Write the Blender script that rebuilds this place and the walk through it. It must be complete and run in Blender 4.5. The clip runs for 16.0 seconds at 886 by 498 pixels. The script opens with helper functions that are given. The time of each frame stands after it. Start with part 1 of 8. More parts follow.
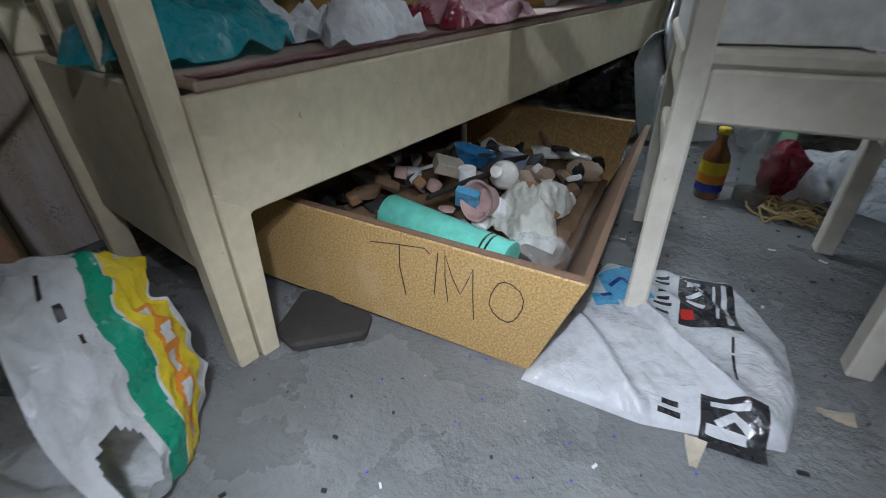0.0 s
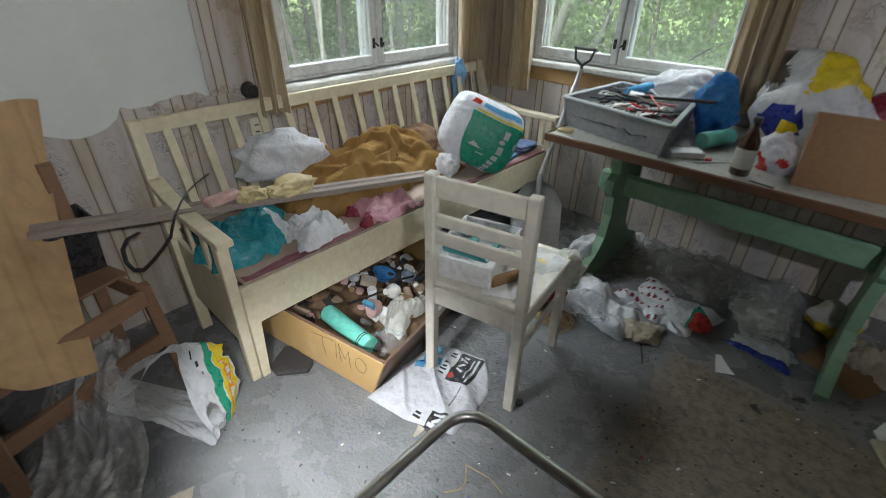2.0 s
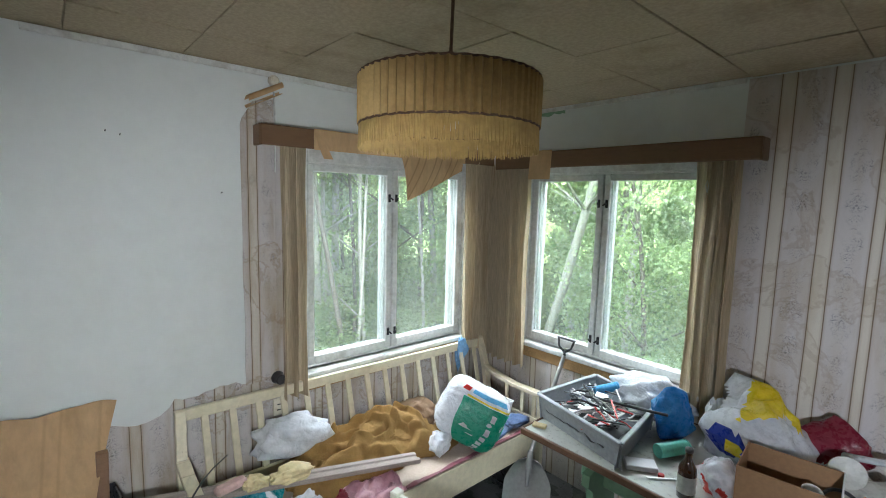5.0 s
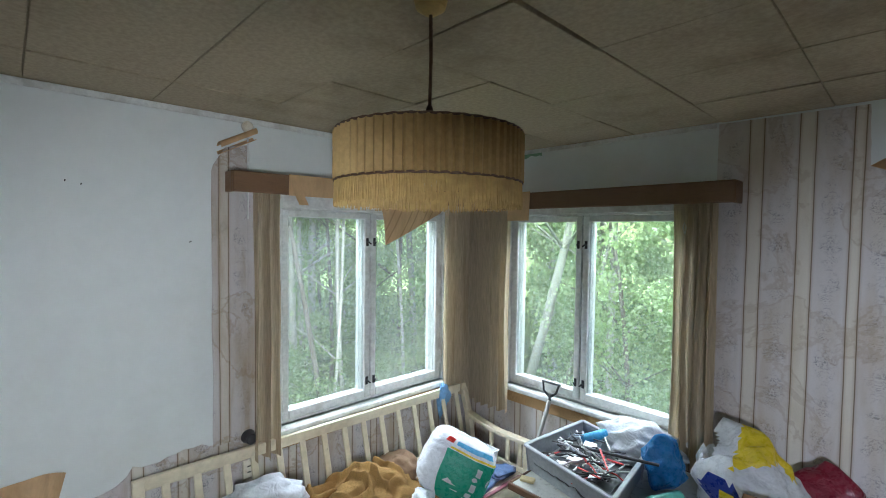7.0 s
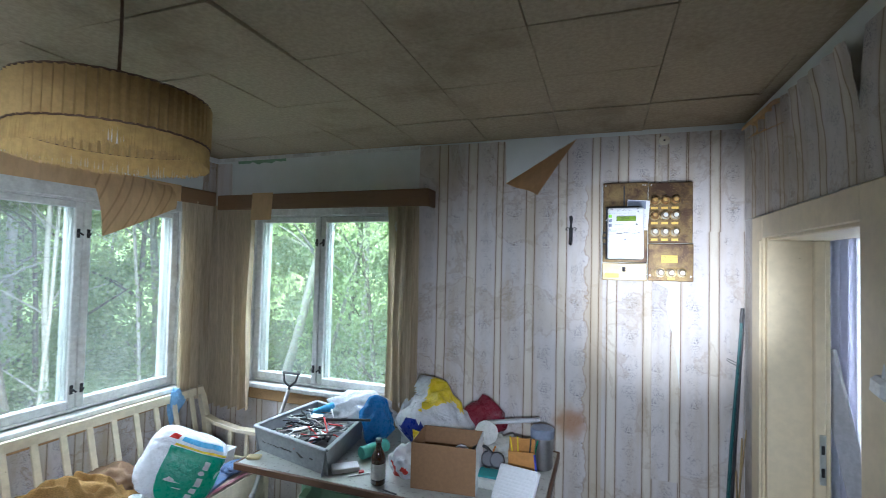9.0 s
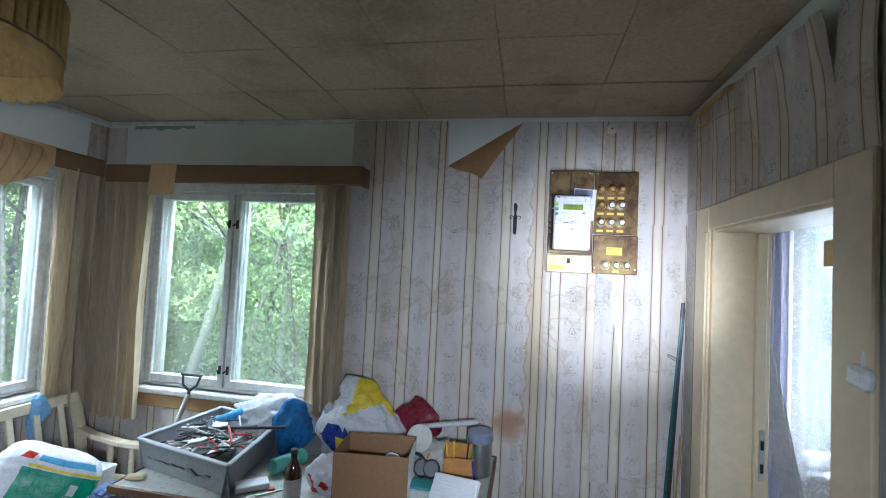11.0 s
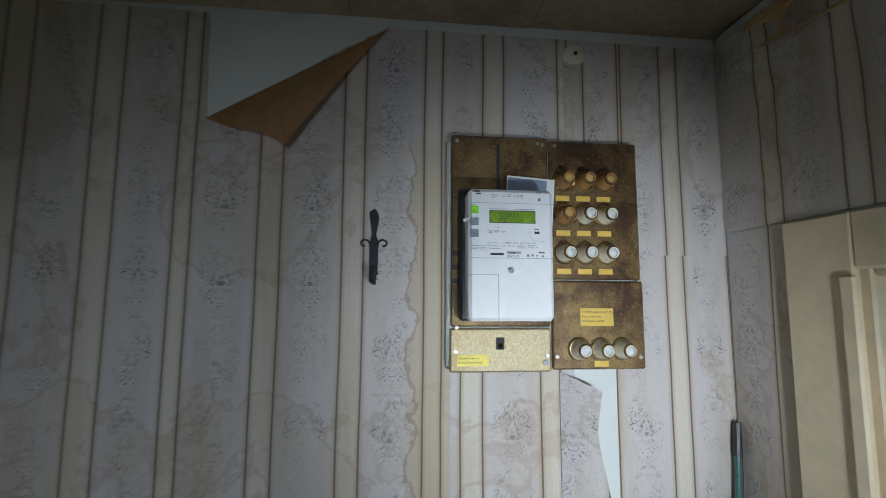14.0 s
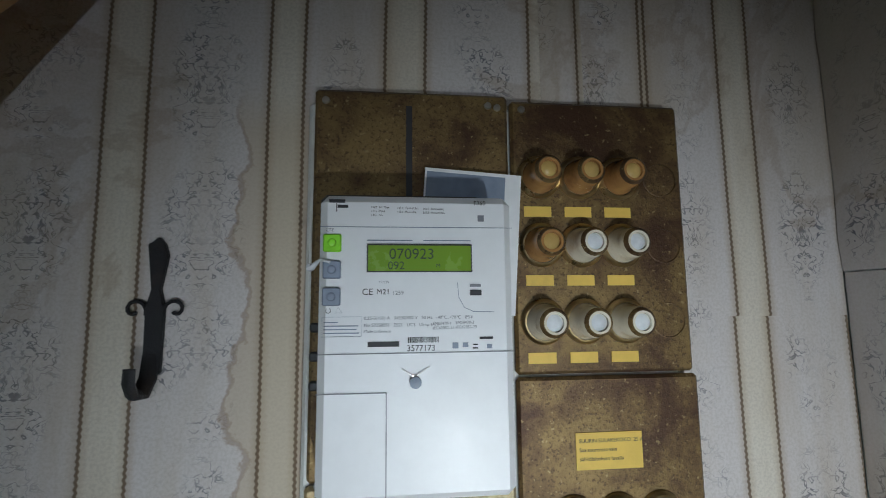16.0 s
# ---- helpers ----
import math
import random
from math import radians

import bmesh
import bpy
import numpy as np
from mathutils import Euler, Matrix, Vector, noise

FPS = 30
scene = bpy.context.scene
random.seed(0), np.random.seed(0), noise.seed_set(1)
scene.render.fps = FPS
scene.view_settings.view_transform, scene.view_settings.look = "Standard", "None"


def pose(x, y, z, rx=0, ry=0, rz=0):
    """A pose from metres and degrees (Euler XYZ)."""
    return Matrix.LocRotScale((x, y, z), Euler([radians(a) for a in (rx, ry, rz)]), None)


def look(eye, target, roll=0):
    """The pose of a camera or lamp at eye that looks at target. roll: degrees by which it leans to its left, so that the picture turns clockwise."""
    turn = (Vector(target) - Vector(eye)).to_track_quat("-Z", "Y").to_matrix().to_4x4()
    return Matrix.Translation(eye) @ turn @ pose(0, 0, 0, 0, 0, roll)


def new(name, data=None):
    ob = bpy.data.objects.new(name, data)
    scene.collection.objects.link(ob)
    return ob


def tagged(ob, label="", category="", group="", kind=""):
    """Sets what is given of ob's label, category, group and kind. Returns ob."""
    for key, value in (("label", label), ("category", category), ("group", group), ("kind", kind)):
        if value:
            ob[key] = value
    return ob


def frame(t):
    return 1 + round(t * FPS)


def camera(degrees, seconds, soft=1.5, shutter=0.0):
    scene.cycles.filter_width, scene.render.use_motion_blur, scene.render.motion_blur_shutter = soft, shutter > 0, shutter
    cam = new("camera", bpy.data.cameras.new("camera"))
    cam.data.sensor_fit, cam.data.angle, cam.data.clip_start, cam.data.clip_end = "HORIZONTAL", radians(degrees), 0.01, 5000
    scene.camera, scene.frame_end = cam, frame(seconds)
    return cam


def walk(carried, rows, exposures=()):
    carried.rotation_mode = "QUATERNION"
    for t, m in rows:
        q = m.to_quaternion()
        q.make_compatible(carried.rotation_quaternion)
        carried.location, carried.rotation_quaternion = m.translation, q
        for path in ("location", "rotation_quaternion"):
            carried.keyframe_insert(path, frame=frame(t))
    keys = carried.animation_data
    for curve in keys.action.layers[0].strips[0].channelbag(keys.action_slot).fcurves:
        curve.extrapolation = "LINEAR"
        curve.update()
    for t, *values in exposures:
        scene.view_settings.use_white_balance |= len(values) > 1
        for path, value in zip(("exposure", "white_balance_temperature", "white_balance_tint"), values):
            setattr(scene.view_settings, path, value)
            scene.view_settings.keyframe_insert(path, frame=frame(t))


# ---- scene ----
# ---------- camera and walk ----------
cam = camera(88.6, 16.0, soft=0.9, shutter=0.3)
PATH = [
    (0, (1.267, -2.38, 0.552), (0.196, -1.061, -0.504), -1.5),
    (0.5, (1.195, -2.302, 0.458), (0.123, -0.99, -0.605), -1.3),
    (1, (1.25, -2.335, 0.568), (0.169, -1.033, -0.498), -0.7),
    (1.5, (1.553, -2.464, 0.924), (0.449, -1.181, -0.142), -0.3),
    (2, (2.023, -2.579, 1.363), (0.869, -1.329, 0.311), 0.8),
    (2.5, (2.232, -2.623, 1.453), (0.962, -1.415, 0.489), 1.8),
    (3, (2.321, -2.634, 1.509), (0.988, -1.367, 0.723), 3.2),
    (3.5, (2.471, -2.622, 1.607), (1.079, -1.306, 1.035), 3.5),
    (4, (2.534, -2.682, 1.648), (1.081, -1.362, 1.262), 2.2),
    (4.5, (2.417, -2.593, 1.839), (0.926, -1.289, 1.563), 1.2),
    (7, (2.317, -2.525, 1.948), (0.875, -1.141, 1.873), 0.7),
    (7.5, (2.469, -2.563, 1.879), (1.164, -1.048, 1.859), 1.2),
    (8, (2.588, -2.665, 1.79), (1.513, -0.979, 1.832), 1.3),
    (8.5, (2.661, -2.663, 1.788), (1.831, -0.844, 1.839), 1.3),
    (9, (2.716, -2.628, 1.761), (2.054, -0.742, 1.823), 1.3),
    (11.5, (2.604, -2.201, 1.656), (2.264, -0.232, 1.742), 2.8),
    (12, (2.652, -1.93, 1.637), (2.349, 0.046, 1.706), 2.3),
    (12.5, (2.677, -1.719, 1.71), (2.518, 0.272, 1.816), 1.7),
    (13, (2.605, -1.463, 1.801), (2.644, 0.531, 1.949), 0.7),
    (13.5, (2.568, -1.207, 1.815), (2.706, 0.776, 2.020), 0.3),
    (14, (2.602, -1.010, 1.848), (2.801, 0.966, 2.062), 0.3),
    (14.5, (2.689, -0.761, 1.908), (2.927, 1.212, 2.134), 0.0),
    (15, (2.694, -0.636, 1.931), (2.945, 1.332, 2.174), -0.2),
    (15.5, (2.754, -0.568, 1.971), (2.984, 1.405, 2.200), -0.3),
    (16, (2.808, -0.534, 1.971), (3.018, 1.441, 2.202), -0.5),
]
EXPOSURES = [
    (0.0, -0.95, 5800, 12), (1.1, -1.0, 5800, 12), (1.6, -0.65, 6100, 12), (2.3, -0.15, 6300, 12), (3.5, 0.2, 6050, 11), (4.5, 0.32, 5950, 10),
    (7.0, 0.24, 5650, 10), (8.0, 0.29, 5500, 10), (9.0, 0.3, 5350, 10), (12.0, 0.03, 5350, 10), (13.0, -0.45, 5350, 7), (13.7, -0.75, 5500, 5), (14.5, -0.95, 5600, 4), (15.3, -1.08, 5650, 4), (16.0, -1.13, 5700, 3),
]
walk(cam, [(t, look(eye, target, roll)) for t, eye, target, roll in PATH], EXPOSURES)

# ---------- sky, sun, lamps ----------
world = bpy.data.worlds.new("sky")
scene.world = world
world.use_nodes = True
wn = world.node_tree.nodes
sky = wn.new("ShaderNodeTexSky")
sky.sky_type, sky.sun_disc = "NISHITA", False
sky.sun_elevation, sky.sun_rotation = radians(50), radians(140)
world.node_tree.links.new(sky.outputs[0], wn["Background"].inputs[0])
wn["Background"].inputs[1].default_value = 0.15


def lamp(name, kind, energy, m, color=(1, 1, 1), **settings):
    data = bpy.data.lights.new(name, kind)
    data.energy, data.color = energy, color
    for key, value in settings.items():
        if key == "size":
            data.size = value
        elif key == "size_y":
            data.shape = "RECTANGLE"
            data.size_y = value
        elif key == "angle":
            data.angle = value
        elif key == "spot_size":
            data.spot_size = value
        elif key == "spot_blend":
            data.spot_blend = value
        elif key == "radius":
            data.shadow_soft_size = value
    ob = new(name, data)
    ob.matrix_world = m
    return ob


lamp("sun", "SUN", 5.0, look((0, 0, 5), (-0.8, 0.9, 3.5)), (1.0, 0.95, 0.86), angle=radians(8))
# sky light falling in at the three windows
lamp("sky_light_west", "AREA", 265, look((-0.85, -0.9, 2.95), (1.6, -1.2, 0.8)), (0.93, 0.98, 1.0), size=2.2, size_y=1.2)
lamp("sky_light_north", "AREA", 280, look((0.93, 0.85, 2.95), (1.4, -1.6, 0.8)), (0.93, 0.98, 1.0), size=2.2, size_y=1.2)
lamp("sky_light_porch", "AREA", 230, look((4.45, 0.75, 1.5), (4.40, -0.5, 1.45)), (0.95, 0.97, 1.0), size=1.7, size_y=1.9)
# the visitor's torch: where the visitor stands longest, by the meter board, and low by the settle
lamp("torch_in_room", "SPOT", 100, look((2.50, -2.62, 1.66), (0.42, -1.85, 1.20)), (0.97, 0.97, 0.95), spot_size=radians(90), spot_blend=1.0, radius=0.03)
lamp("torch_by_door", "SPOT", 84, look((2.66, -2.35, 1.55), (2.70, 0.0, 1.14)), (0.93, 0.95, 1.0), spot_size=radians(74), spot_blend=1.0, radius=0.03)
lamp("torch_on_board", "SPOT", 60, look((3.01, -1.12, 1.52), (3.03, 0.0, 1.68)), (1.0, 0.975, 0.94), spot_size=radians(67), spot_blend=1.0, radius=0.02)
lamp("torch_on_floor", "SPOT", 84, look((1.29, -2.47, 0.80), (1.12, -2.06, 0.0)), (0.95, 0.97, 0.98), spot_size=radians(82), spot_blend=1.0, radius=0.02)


# ---------- material helpers ----------
def nodes_of(name):
    m = bpy.data.materials.new(name)
    m.use_nodes = True
    nt = m.node_tree
    return m, nt, nt.nodes["Principled BSDF"]


def math_node(nt, op, a, b=None, c=None, clamp=False):
    n = nt.nodes.new("ShaderNodeMath")
    n.operation, n.use_clamp = op, clamp
    for i, v in enumerate((a, b, c)):
        if v is None:
            continue
        if isinstance(v, (int, float)):
            n.inputs[i].default_value = v
        else:
            nt.links.new(v, n.inputs[i])
    return n.outputs[0]


def mix_node(nt, fac, a, b, blend="MIX"):
    n = nt.nodes.new("ShaderNodeMix")
    n.data_type, n.blend_type = "RGBA", blend
    for i, v in ((0, fac), (6, a), (7, b)):
        if isinstance(v, (int, float)):
            n.inputs[i].default_value = v
        elif isinstance(v, tuple):
            n.inputs[i].default_value = (*v[:3], 1)
        else:
            nt.links.new(v, n.inputs[i])
    return n.outputs[2]


def noise_node(nt, scale, detail=4.0, rough=0.55, vector=None, distortion=0.0):
    n = nt.nodes.new("ShaderNodeTexNoise")
    n.inputs["Scale"].default_value, n.inputs["Detail"].default_value = scale, detail
    n.inputs["Roughness"].default_value, n.inputs["Distortion"].default_value = rough, distortion
    nt.links.new(vector or place_node(nt), n.inputs["Vector"])
    return n.outputs["Fac"]


def place_node(nt):
    for n in nt.nodes:
        if n.bl_idname == "ShaderNodeTexCoord":
            return n.outputs["Object"]
    return nt.nodes.new("ShaderNodeTexCoord").outputs["Object"]


def ramp_node(nt, fac, lo, hi):
    n = nt.nodes.new("ShaderNodeMapRange")
    n.interpolation_type = "SMOOTHSTEP"
    n.inputs["From Min"].default_value, n.inputs["From Max"].default_value = lo, hi
    nt.links.new(fac, n.inputs["Value"])
    return n.outputs[0]


def bump_node(nt, bsdf, height, strength, distance=0.01):
    n = nt.nodes.new("ShaderNodeBump")
    n.inputs["Strength"].default_value, n.inputs["Distance"].default_value = strength, distance
    nt.links.new(height, n.inputs["Height"])
    nt.links.new(n.outputs[0], bsdf.inputs["Normal"])
    return n


def surface(name, color, rough=0.6, metal=0.0, dirt=(0.25, 0.2, 0.13), dirty=0.35, grain=0.12, big=3.0, fine=45.0, bump=0.15, bump_scale=120.0, spec=0.5, coat=0.0, thin=0.0, stretch=None, folds=0.0, chips=0.0):
    """A worn surface: colour with fine grain, larger dirty patches and slight relief."""
    m, nt, b = nodes_of(name)
    vector = None
    if stretch:
        mp = nt.nodes.new("ShaderNodeMapping")
        mp.inputs["Scale"].default_value = stretch
        nt.links.new(place_node(nt), mp.inputs["Vector"])
        vector = mp.outputs[0]
    g = noise_node(nt, fine, 5, 0.6, vector)
    lo, hi = tuple(c * (1 - grain) for c in color), tuple(min(1, c * (1 + grain)) for c in color)
    base = mix_node(nt, ramp_node(nt, g, 0.3, 0.7), lo, hi)
    patch = ramp_node(nt, noise_node(nt, big, 6, 0.65, vector), 0.48, 0.74)
    base = mix_node(nt, math_node(nt, "MULTIPLY", patch, dirty), base, tuple(c * d * 1.6 for c, d in zip(color, (0.8, 0.66, 0.45))) if dirt == "self" else dirt)
    if chips:
        fleck = ramp_node(nt, noise_node(nt, 34, 5, 0.7), 0.68, 0.71)
        base = mix_node(nt, math_node(nt, "MULTIPLY", fleck, chips), base, (0.20, 0.14, 0.08))
        rub = ramp_node(nt, noise_node(nt, 13, 6, 0.7, distortion=0.8), 0.60, 0.72)
        base = mix_node(nt, math_node(nt, "MULTIPLY", rub, chips * 0.5), base, tuple(c * 0.62 for c in color))
    nt.links.new(base, b.inputs["Base Color"])
    b.inputs["Metallic"].default_value = metal
    b.inputs["Specular IOR Level"].default_value = spec
    b.inputs["Coat Weight"].default_value = coat
    r = math_node(nt, "MULTIPLY_ADD", g, 0.25, rough - 0.12, clamp=True)
    nt.links.new(r, b.inputs["Roughness"])
    if folds:
        f1 = math_node(nt, "ABSOLUTE", math_node(nt, "SUBTRACT", noise_node(nt, folds, 2, 0.5, vector, 0.9), 0.5))
        f2 = math_node(nt, "ABSOLUTE", math_node(nt, "SUBTRACT", noise_node(nt, folds * 2.3, 3, 0.55, vector, 0.6), 0.5))
        bump_node(nt, b, math_node(nt, "MULTIPLY_ADD", f2, 0.5, f1), bump, 0.03)
    elif bump:
        bump_node(nt, b, noise_node(nt, bump_scale, 4, 0.6, vector), bump, 0.004)
    if thin:
        t = nt.nodes.new("ShaderNodeBsdfTranslucent")
        nt.links.new(base, t.inputs[0])
        mx = nt.nodes.new("ShaderNodeMixShader")
        mx.inputs[0].default_value = thin
        nt.links.new(b.outputs[0], mx.inputs[1])
        nt.links.new(t.outputs[0], mx.inputs[2])
        nt.links.new(mx.outputs[0], nt.nodes["Material Output"].inputs[0])
    return m


def clear_film(name, tint=(0.85, 0.87, 0.88), haze=0.16, rough=0.18, crease=24.0):
    """Thin clear plastic: mostly see-through, milky in its creases, with sharp highlights."""
    m, nt, b = nodes_of(name)
    n = noise_node(nt, crease, 6, 0.65, distortion=1.2)
    b.inputs["Base Color"].default_value = (*tint, 1)
    b.inputs["Roughness"].default_value = rough
    b.inputs["Specular IOR Level"].default_value = 0.8
    bump_node(nt, b, n, 0.25, 0.008)
    clear = nt.nodes.new("ShaderNodeBsdfTransparent")
    clear.inputs[0].default_value = (*[min(1, c + 0.1) for c in tint], 1)
    mx = nt.nodes.new("ShaderNodeMixShader")
    nt.links.new(math_node(nt, "MULTIPLY_ADD", ramp_node(nt, n, 0.42, 0.75), 0.42, haze, clamp=True), mx.inputs[0])
    nt.links.new(clear.outputs[0], mx.inputs[1])
    nt.links.new(b.outputs[0], mx.inputs[2])
    nt.links.new(mx.outputs[0], nt.nodes["Material Output"].inputs[0])
    return m


def pane_glass(name, dirt=0.1):
    m, nt, b = nodes_of(name)
    clear = nt.nodes.new("ShaderNodeBsdfTransparent")
    clear.inputs[0].default_value = (0.93, 0.96, 0.95, 1)
    b.inputs["Base Color"].default_value = (0.8, 0.83, 0.82, 1)
    b.inputs["Roughness"].default_value = 0.25
    gloss = nt.nodes.new("ShaderNodeBsdfGlossy")
    gloss.inputs["Roughness"].default_value = 0.03
    lw = nt.nodes.new("ShaderNodeLayerWeight")
    lw.inputs[0].default_value = 0.15
    first = nt.nodes.new("ShaderNodeMixShader")
    nt.links.new(math_node(nt, "MULTIPLY", lw.outputs["Fresnel"], 0.7), first.inputs[0])
    nt.links.new(clear.outputs[0], first.inputs[1])
    nt.links.new(gloss.outputs[0], first.inputs[2])
    mx = nt.nodes.new("ShaderNodeMixShader")
    # pale veil over the pane: grime, plus the window's bright haze painted in
    d = ramp_node(nt, noise_node(nt, 2.2, 6, 0.7), 0.35, 0.8)
    nt.links.new(math_node(nt, "MULTIPLY_ADD", d, dirt * 0.35, dirt * 0.55), mx.inputs[0])
    nt.links.new(first.outputs[0], mx.inputs[1])
    nt.links.new(b.outputs[0], mx.inputs[2])
    nt.links.new(mx.outputs[0], nt.nodes["Material Output"].inputs[0])
    return m


def band_field(nt, a, bands):
    """How far a lies from the nearest edge of the bands, and, signed, how far outside the nearest band."""
    near = out = None
    for lo, hi in bands:
        q = math_node(nt, "SUBTRACT", math_node(nt, "ABSOLUTE", math_node(nt, "SUBTRACT", a, (lo + hi) / 2)), (hi - lo) / 2)
        e = math_node(nt, "ABSOLUTE", q)
        near, out = (e, q) if near is None else (math_node(nt, "MINIMUM", near, e), math_node(nt, "MINIMUM", out, q))
    return near, out


def wallpaper(name, axis, bands, upper=None, split=1.95, stain=0.5, rust=None, shade=1.0, seep=None):
    """Striped paper: pale bands edged with brown cord lines, and floral panels between them; water-stained."""
    m, nt, b = nodes_of(name)
    sep = nt.nodes.new("ShaderNodeSeparateXYZ")
    nt.links.new(place_node(nt), sep.inputs[0])
    a, z = sep.outputs["XYZ".index(axis)], sep.outputs[2]
    # cord lines along the edges of the bands, and one sheet laid out of step above the other
    wob = math_node(nt, "MULTIPLY", math_node(nt, "SINE", math_node(nt, "MULTIPLY", z, 900.0)), 0.0006)
    drift = math_node(nt, "MULTIPLY", math_node(nt, "SUBTRACT", noise_node(nt, 1.7, 2), 0.5), 0.012)
    moved = math_node(nt, "ADD", math_node(nt, "ADD", a, wob), drift)
    near, out = band_field(nt, moved, bands)
    if upper:
        near_up, out_up = band_field(nt, moved, upper)
        high = math_node(nt, "GREATER_THAN", z, split)
        low = math_node(nt, "SUBTRACT", 1.0, high)
        near = math_node(nt, "ADD", math_node(nt, "MULTIPLY", near, low), math_node(nt, "MULTIPLY", near_up, high))
        out = math_node(nt, "ADD", math_node(nt, "MULTIPLY", out, low), math_node(nt, "MULTIPLY", out_up, high))
    in_band = math_node(nt, "LESS_THAN", out, 0.0)
    line = math_node(nt, "SUBTRACT", 1.0, ramp_node(nt, near, 0.0010, 0.0026))
    halo = math_node(nt, "SUBTRACT", 1.0, ramp_node(nt, near, 0.002, 0.012))
    # mirrored scrolls in the wide panel
    side = math_node(nt, "ABSOLUTE", math_node(nt, "SUBTRACT", out, 0.066))
    zz = math_node(nt, "MULTIPLY", math_node(nt, "FRACT", math_node(nt, "DIVIDE", z, 0.165)), 0.165)
    com = nt.nodes.new("ShaderNodeCombineXYZ")
    nt.links.new(side, com.inputs[0])
    nt.links.new(zz, com.inputs[1])
    curl = noise_node(nt, 62.0, 1.5, 0.5, com.outputs[0], 1.6)
    stroke = math_node(nt, "SUBTRACT", 1.0, ramp_node(nt, math_node(nt, "ABSOLUTE", math_node(nt, "SUBTRACT", curl, 0.5)), 0.010, 0.042))
    blossom = ramp_node(nt, noise_node(nt, 130.0, 2, 0.5, com.outputs[0], 0.6), 0.56, 0.62)
    rise = math_node(nt, "ABSOLUTE", math_node(nt, "SUBTRACT", zz, 0.0825))
    oval = math_node(nt, "SQRT", math_node(nt, "ADD", math_node(nt, "POWER", math_node(nt, "DIVIDE", side, 0.048), 2.0), math_node(nt, "POWER", math_node(nt, "DIVIDE", rise, 0.088), 2.0)))
    inside = math_node(nt, "SUBTRACT", 1.0, ramp_node(nt, oval, 0.75, 1.05))
    core = math_node(nt, "SUBTRACT", 1.0, ramp_node(nt, oval, 0.2, 0.5))
    motif = math_node(nt, "MULTIPLY", math_node(nt, "MAXIMUM", stroke, math_node(nt, "MULTIPLY", core, blossom)), inside)
    motif = math_node(nt, "MULTIPLY", motif, ramp_node(nt, noise_node(nt, 13.0, 4), 0.36, 0.62))
    # shade below 1 is multiplied into the paper's own colours
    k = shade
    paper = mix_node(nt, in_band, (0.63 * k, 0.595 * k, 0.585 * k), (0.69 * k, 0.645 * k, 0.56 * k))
    paper = mix_node(nt, math_node(nt, "MULTIPLY", ramp_node(nt, noise_node(nt, 300, 3), 0.38, 0.66), 0.34), paper, (0.42, 0.38, 0.34))
    paper = mix_node(nt, math_node(nt, "MULTIPLY", motif, math_node(nt, "SUBTRACT", 0.78, math_node(nt, "MULTIPLY", in_band, 0.78))), paper, (0.09, 0.10, 0.13))
    # damp: vertical runs and brown-edged patches
    mp = nt.nodes.new("ShaderNodeMapping")
    mp.inputs["Scale"].default_value = (5.5, 5.5, 0.9)
    nt.links.new(place_node(nt), mp.inputs["Vector"])
    runs = ramp_node(nt, noise_node(nt, 1.6, 6, 0.6, mp.outputs[0]), 0.42, 0.72)
    patch = noise_node(nt, 2.4, 7, 0.6, distortion=0.4)
    edge = math_node(nt, "SUBTRACT", 1.0, ramp_node(nt, math_node(nt, "ABSOLUTE", math_node(nt, "SUBTRACT", patch, 0.56)), 0.003, 0.02))
    paper = mix_node(nt, math_node(nt, "MULTIPLY", runs, stain), paper, (0.40 * k, 0.31 * k, 0.19 * k))
    paper = mix_node(nt, math_node(nt, "MULTIPLY", ramp_node(nt, patch, 0.55, 0.62), stain * 0.5), paper, (0.46 * k, 0.38 * k, 0.26 * k))
    paper = mix_node(nt, math_node(nt, "MULTIPLY", edge, stain * 0.55), paper, (0.27, 0.18, 0.09))
    mould = ramp_node(nt, noise_node(nt, 7.0, 8, 0.7), 0.60, 0.74)
    paper = mix_node(nt, math_node(nt, "MULTIPLY", mould, stain * 0.5), paper, (0.16, 0.14, 0.11))
    if rust:
        dx = math_node(nt, "DIVIDE", math_node(nt, "SUBTRACT", a, rust[0]), rust[2])
        dz = math_node(nt, "DIVIDE", math_node(nt, "SUBTRACT", z, rust[1]), rust[3])
        far = math_node(nt, "SQRT", math_node(nt, "ADD", math_node(nt, "POWER", dx, 2.0), math_node(nt, "POWER", dz, 2.0)))
        far = math_node(nt, "ADD", far, math_node(nt, "MULTIPLY", noise_node(nt, 14, 5), 0.9))
        blot = math_node(nt, "SUBTRACT", 1.0, ramp_node(nt, far, 0.75, 1.5))
        paper = mix_node(nt, math_node(nt, "MULTIPLY", blot, 0.75), paper, (0.36, 0.17, 0.06))
    if seep:
        # an old leak: a run of beige with a brown tide mark down one side
        s = math_node(nt, "ADD", a, math_node(nt, "MULTIPLY", math_node(nt, "SUBTRACT", noise_node(nt, 9, 6, 0.6), 0.5), 0.13))
        low = math_node(nt, "SUBTRACT", 1.0, ramp_node(nt, z, seep[2], seep[2] + 0.08))
        inside_run = math_node(nt, "MULTIPLY", math_node(nt, "MULTIPLY", ramp_node(nt, s, seep[0], seep[0] + 0.004), math_node(nt, "LESS_THAN", a, seep[1])), low)
        tide = math_node(nt, "MULTIPLY", math_node(nt, "SUBTRACT", 1.0, ramp_node(nt, math_node(nt, "ABSOLUTE", math_node(nt, "SUBTRACT", s, seep[0])), 0.0012, 0.006)), low)
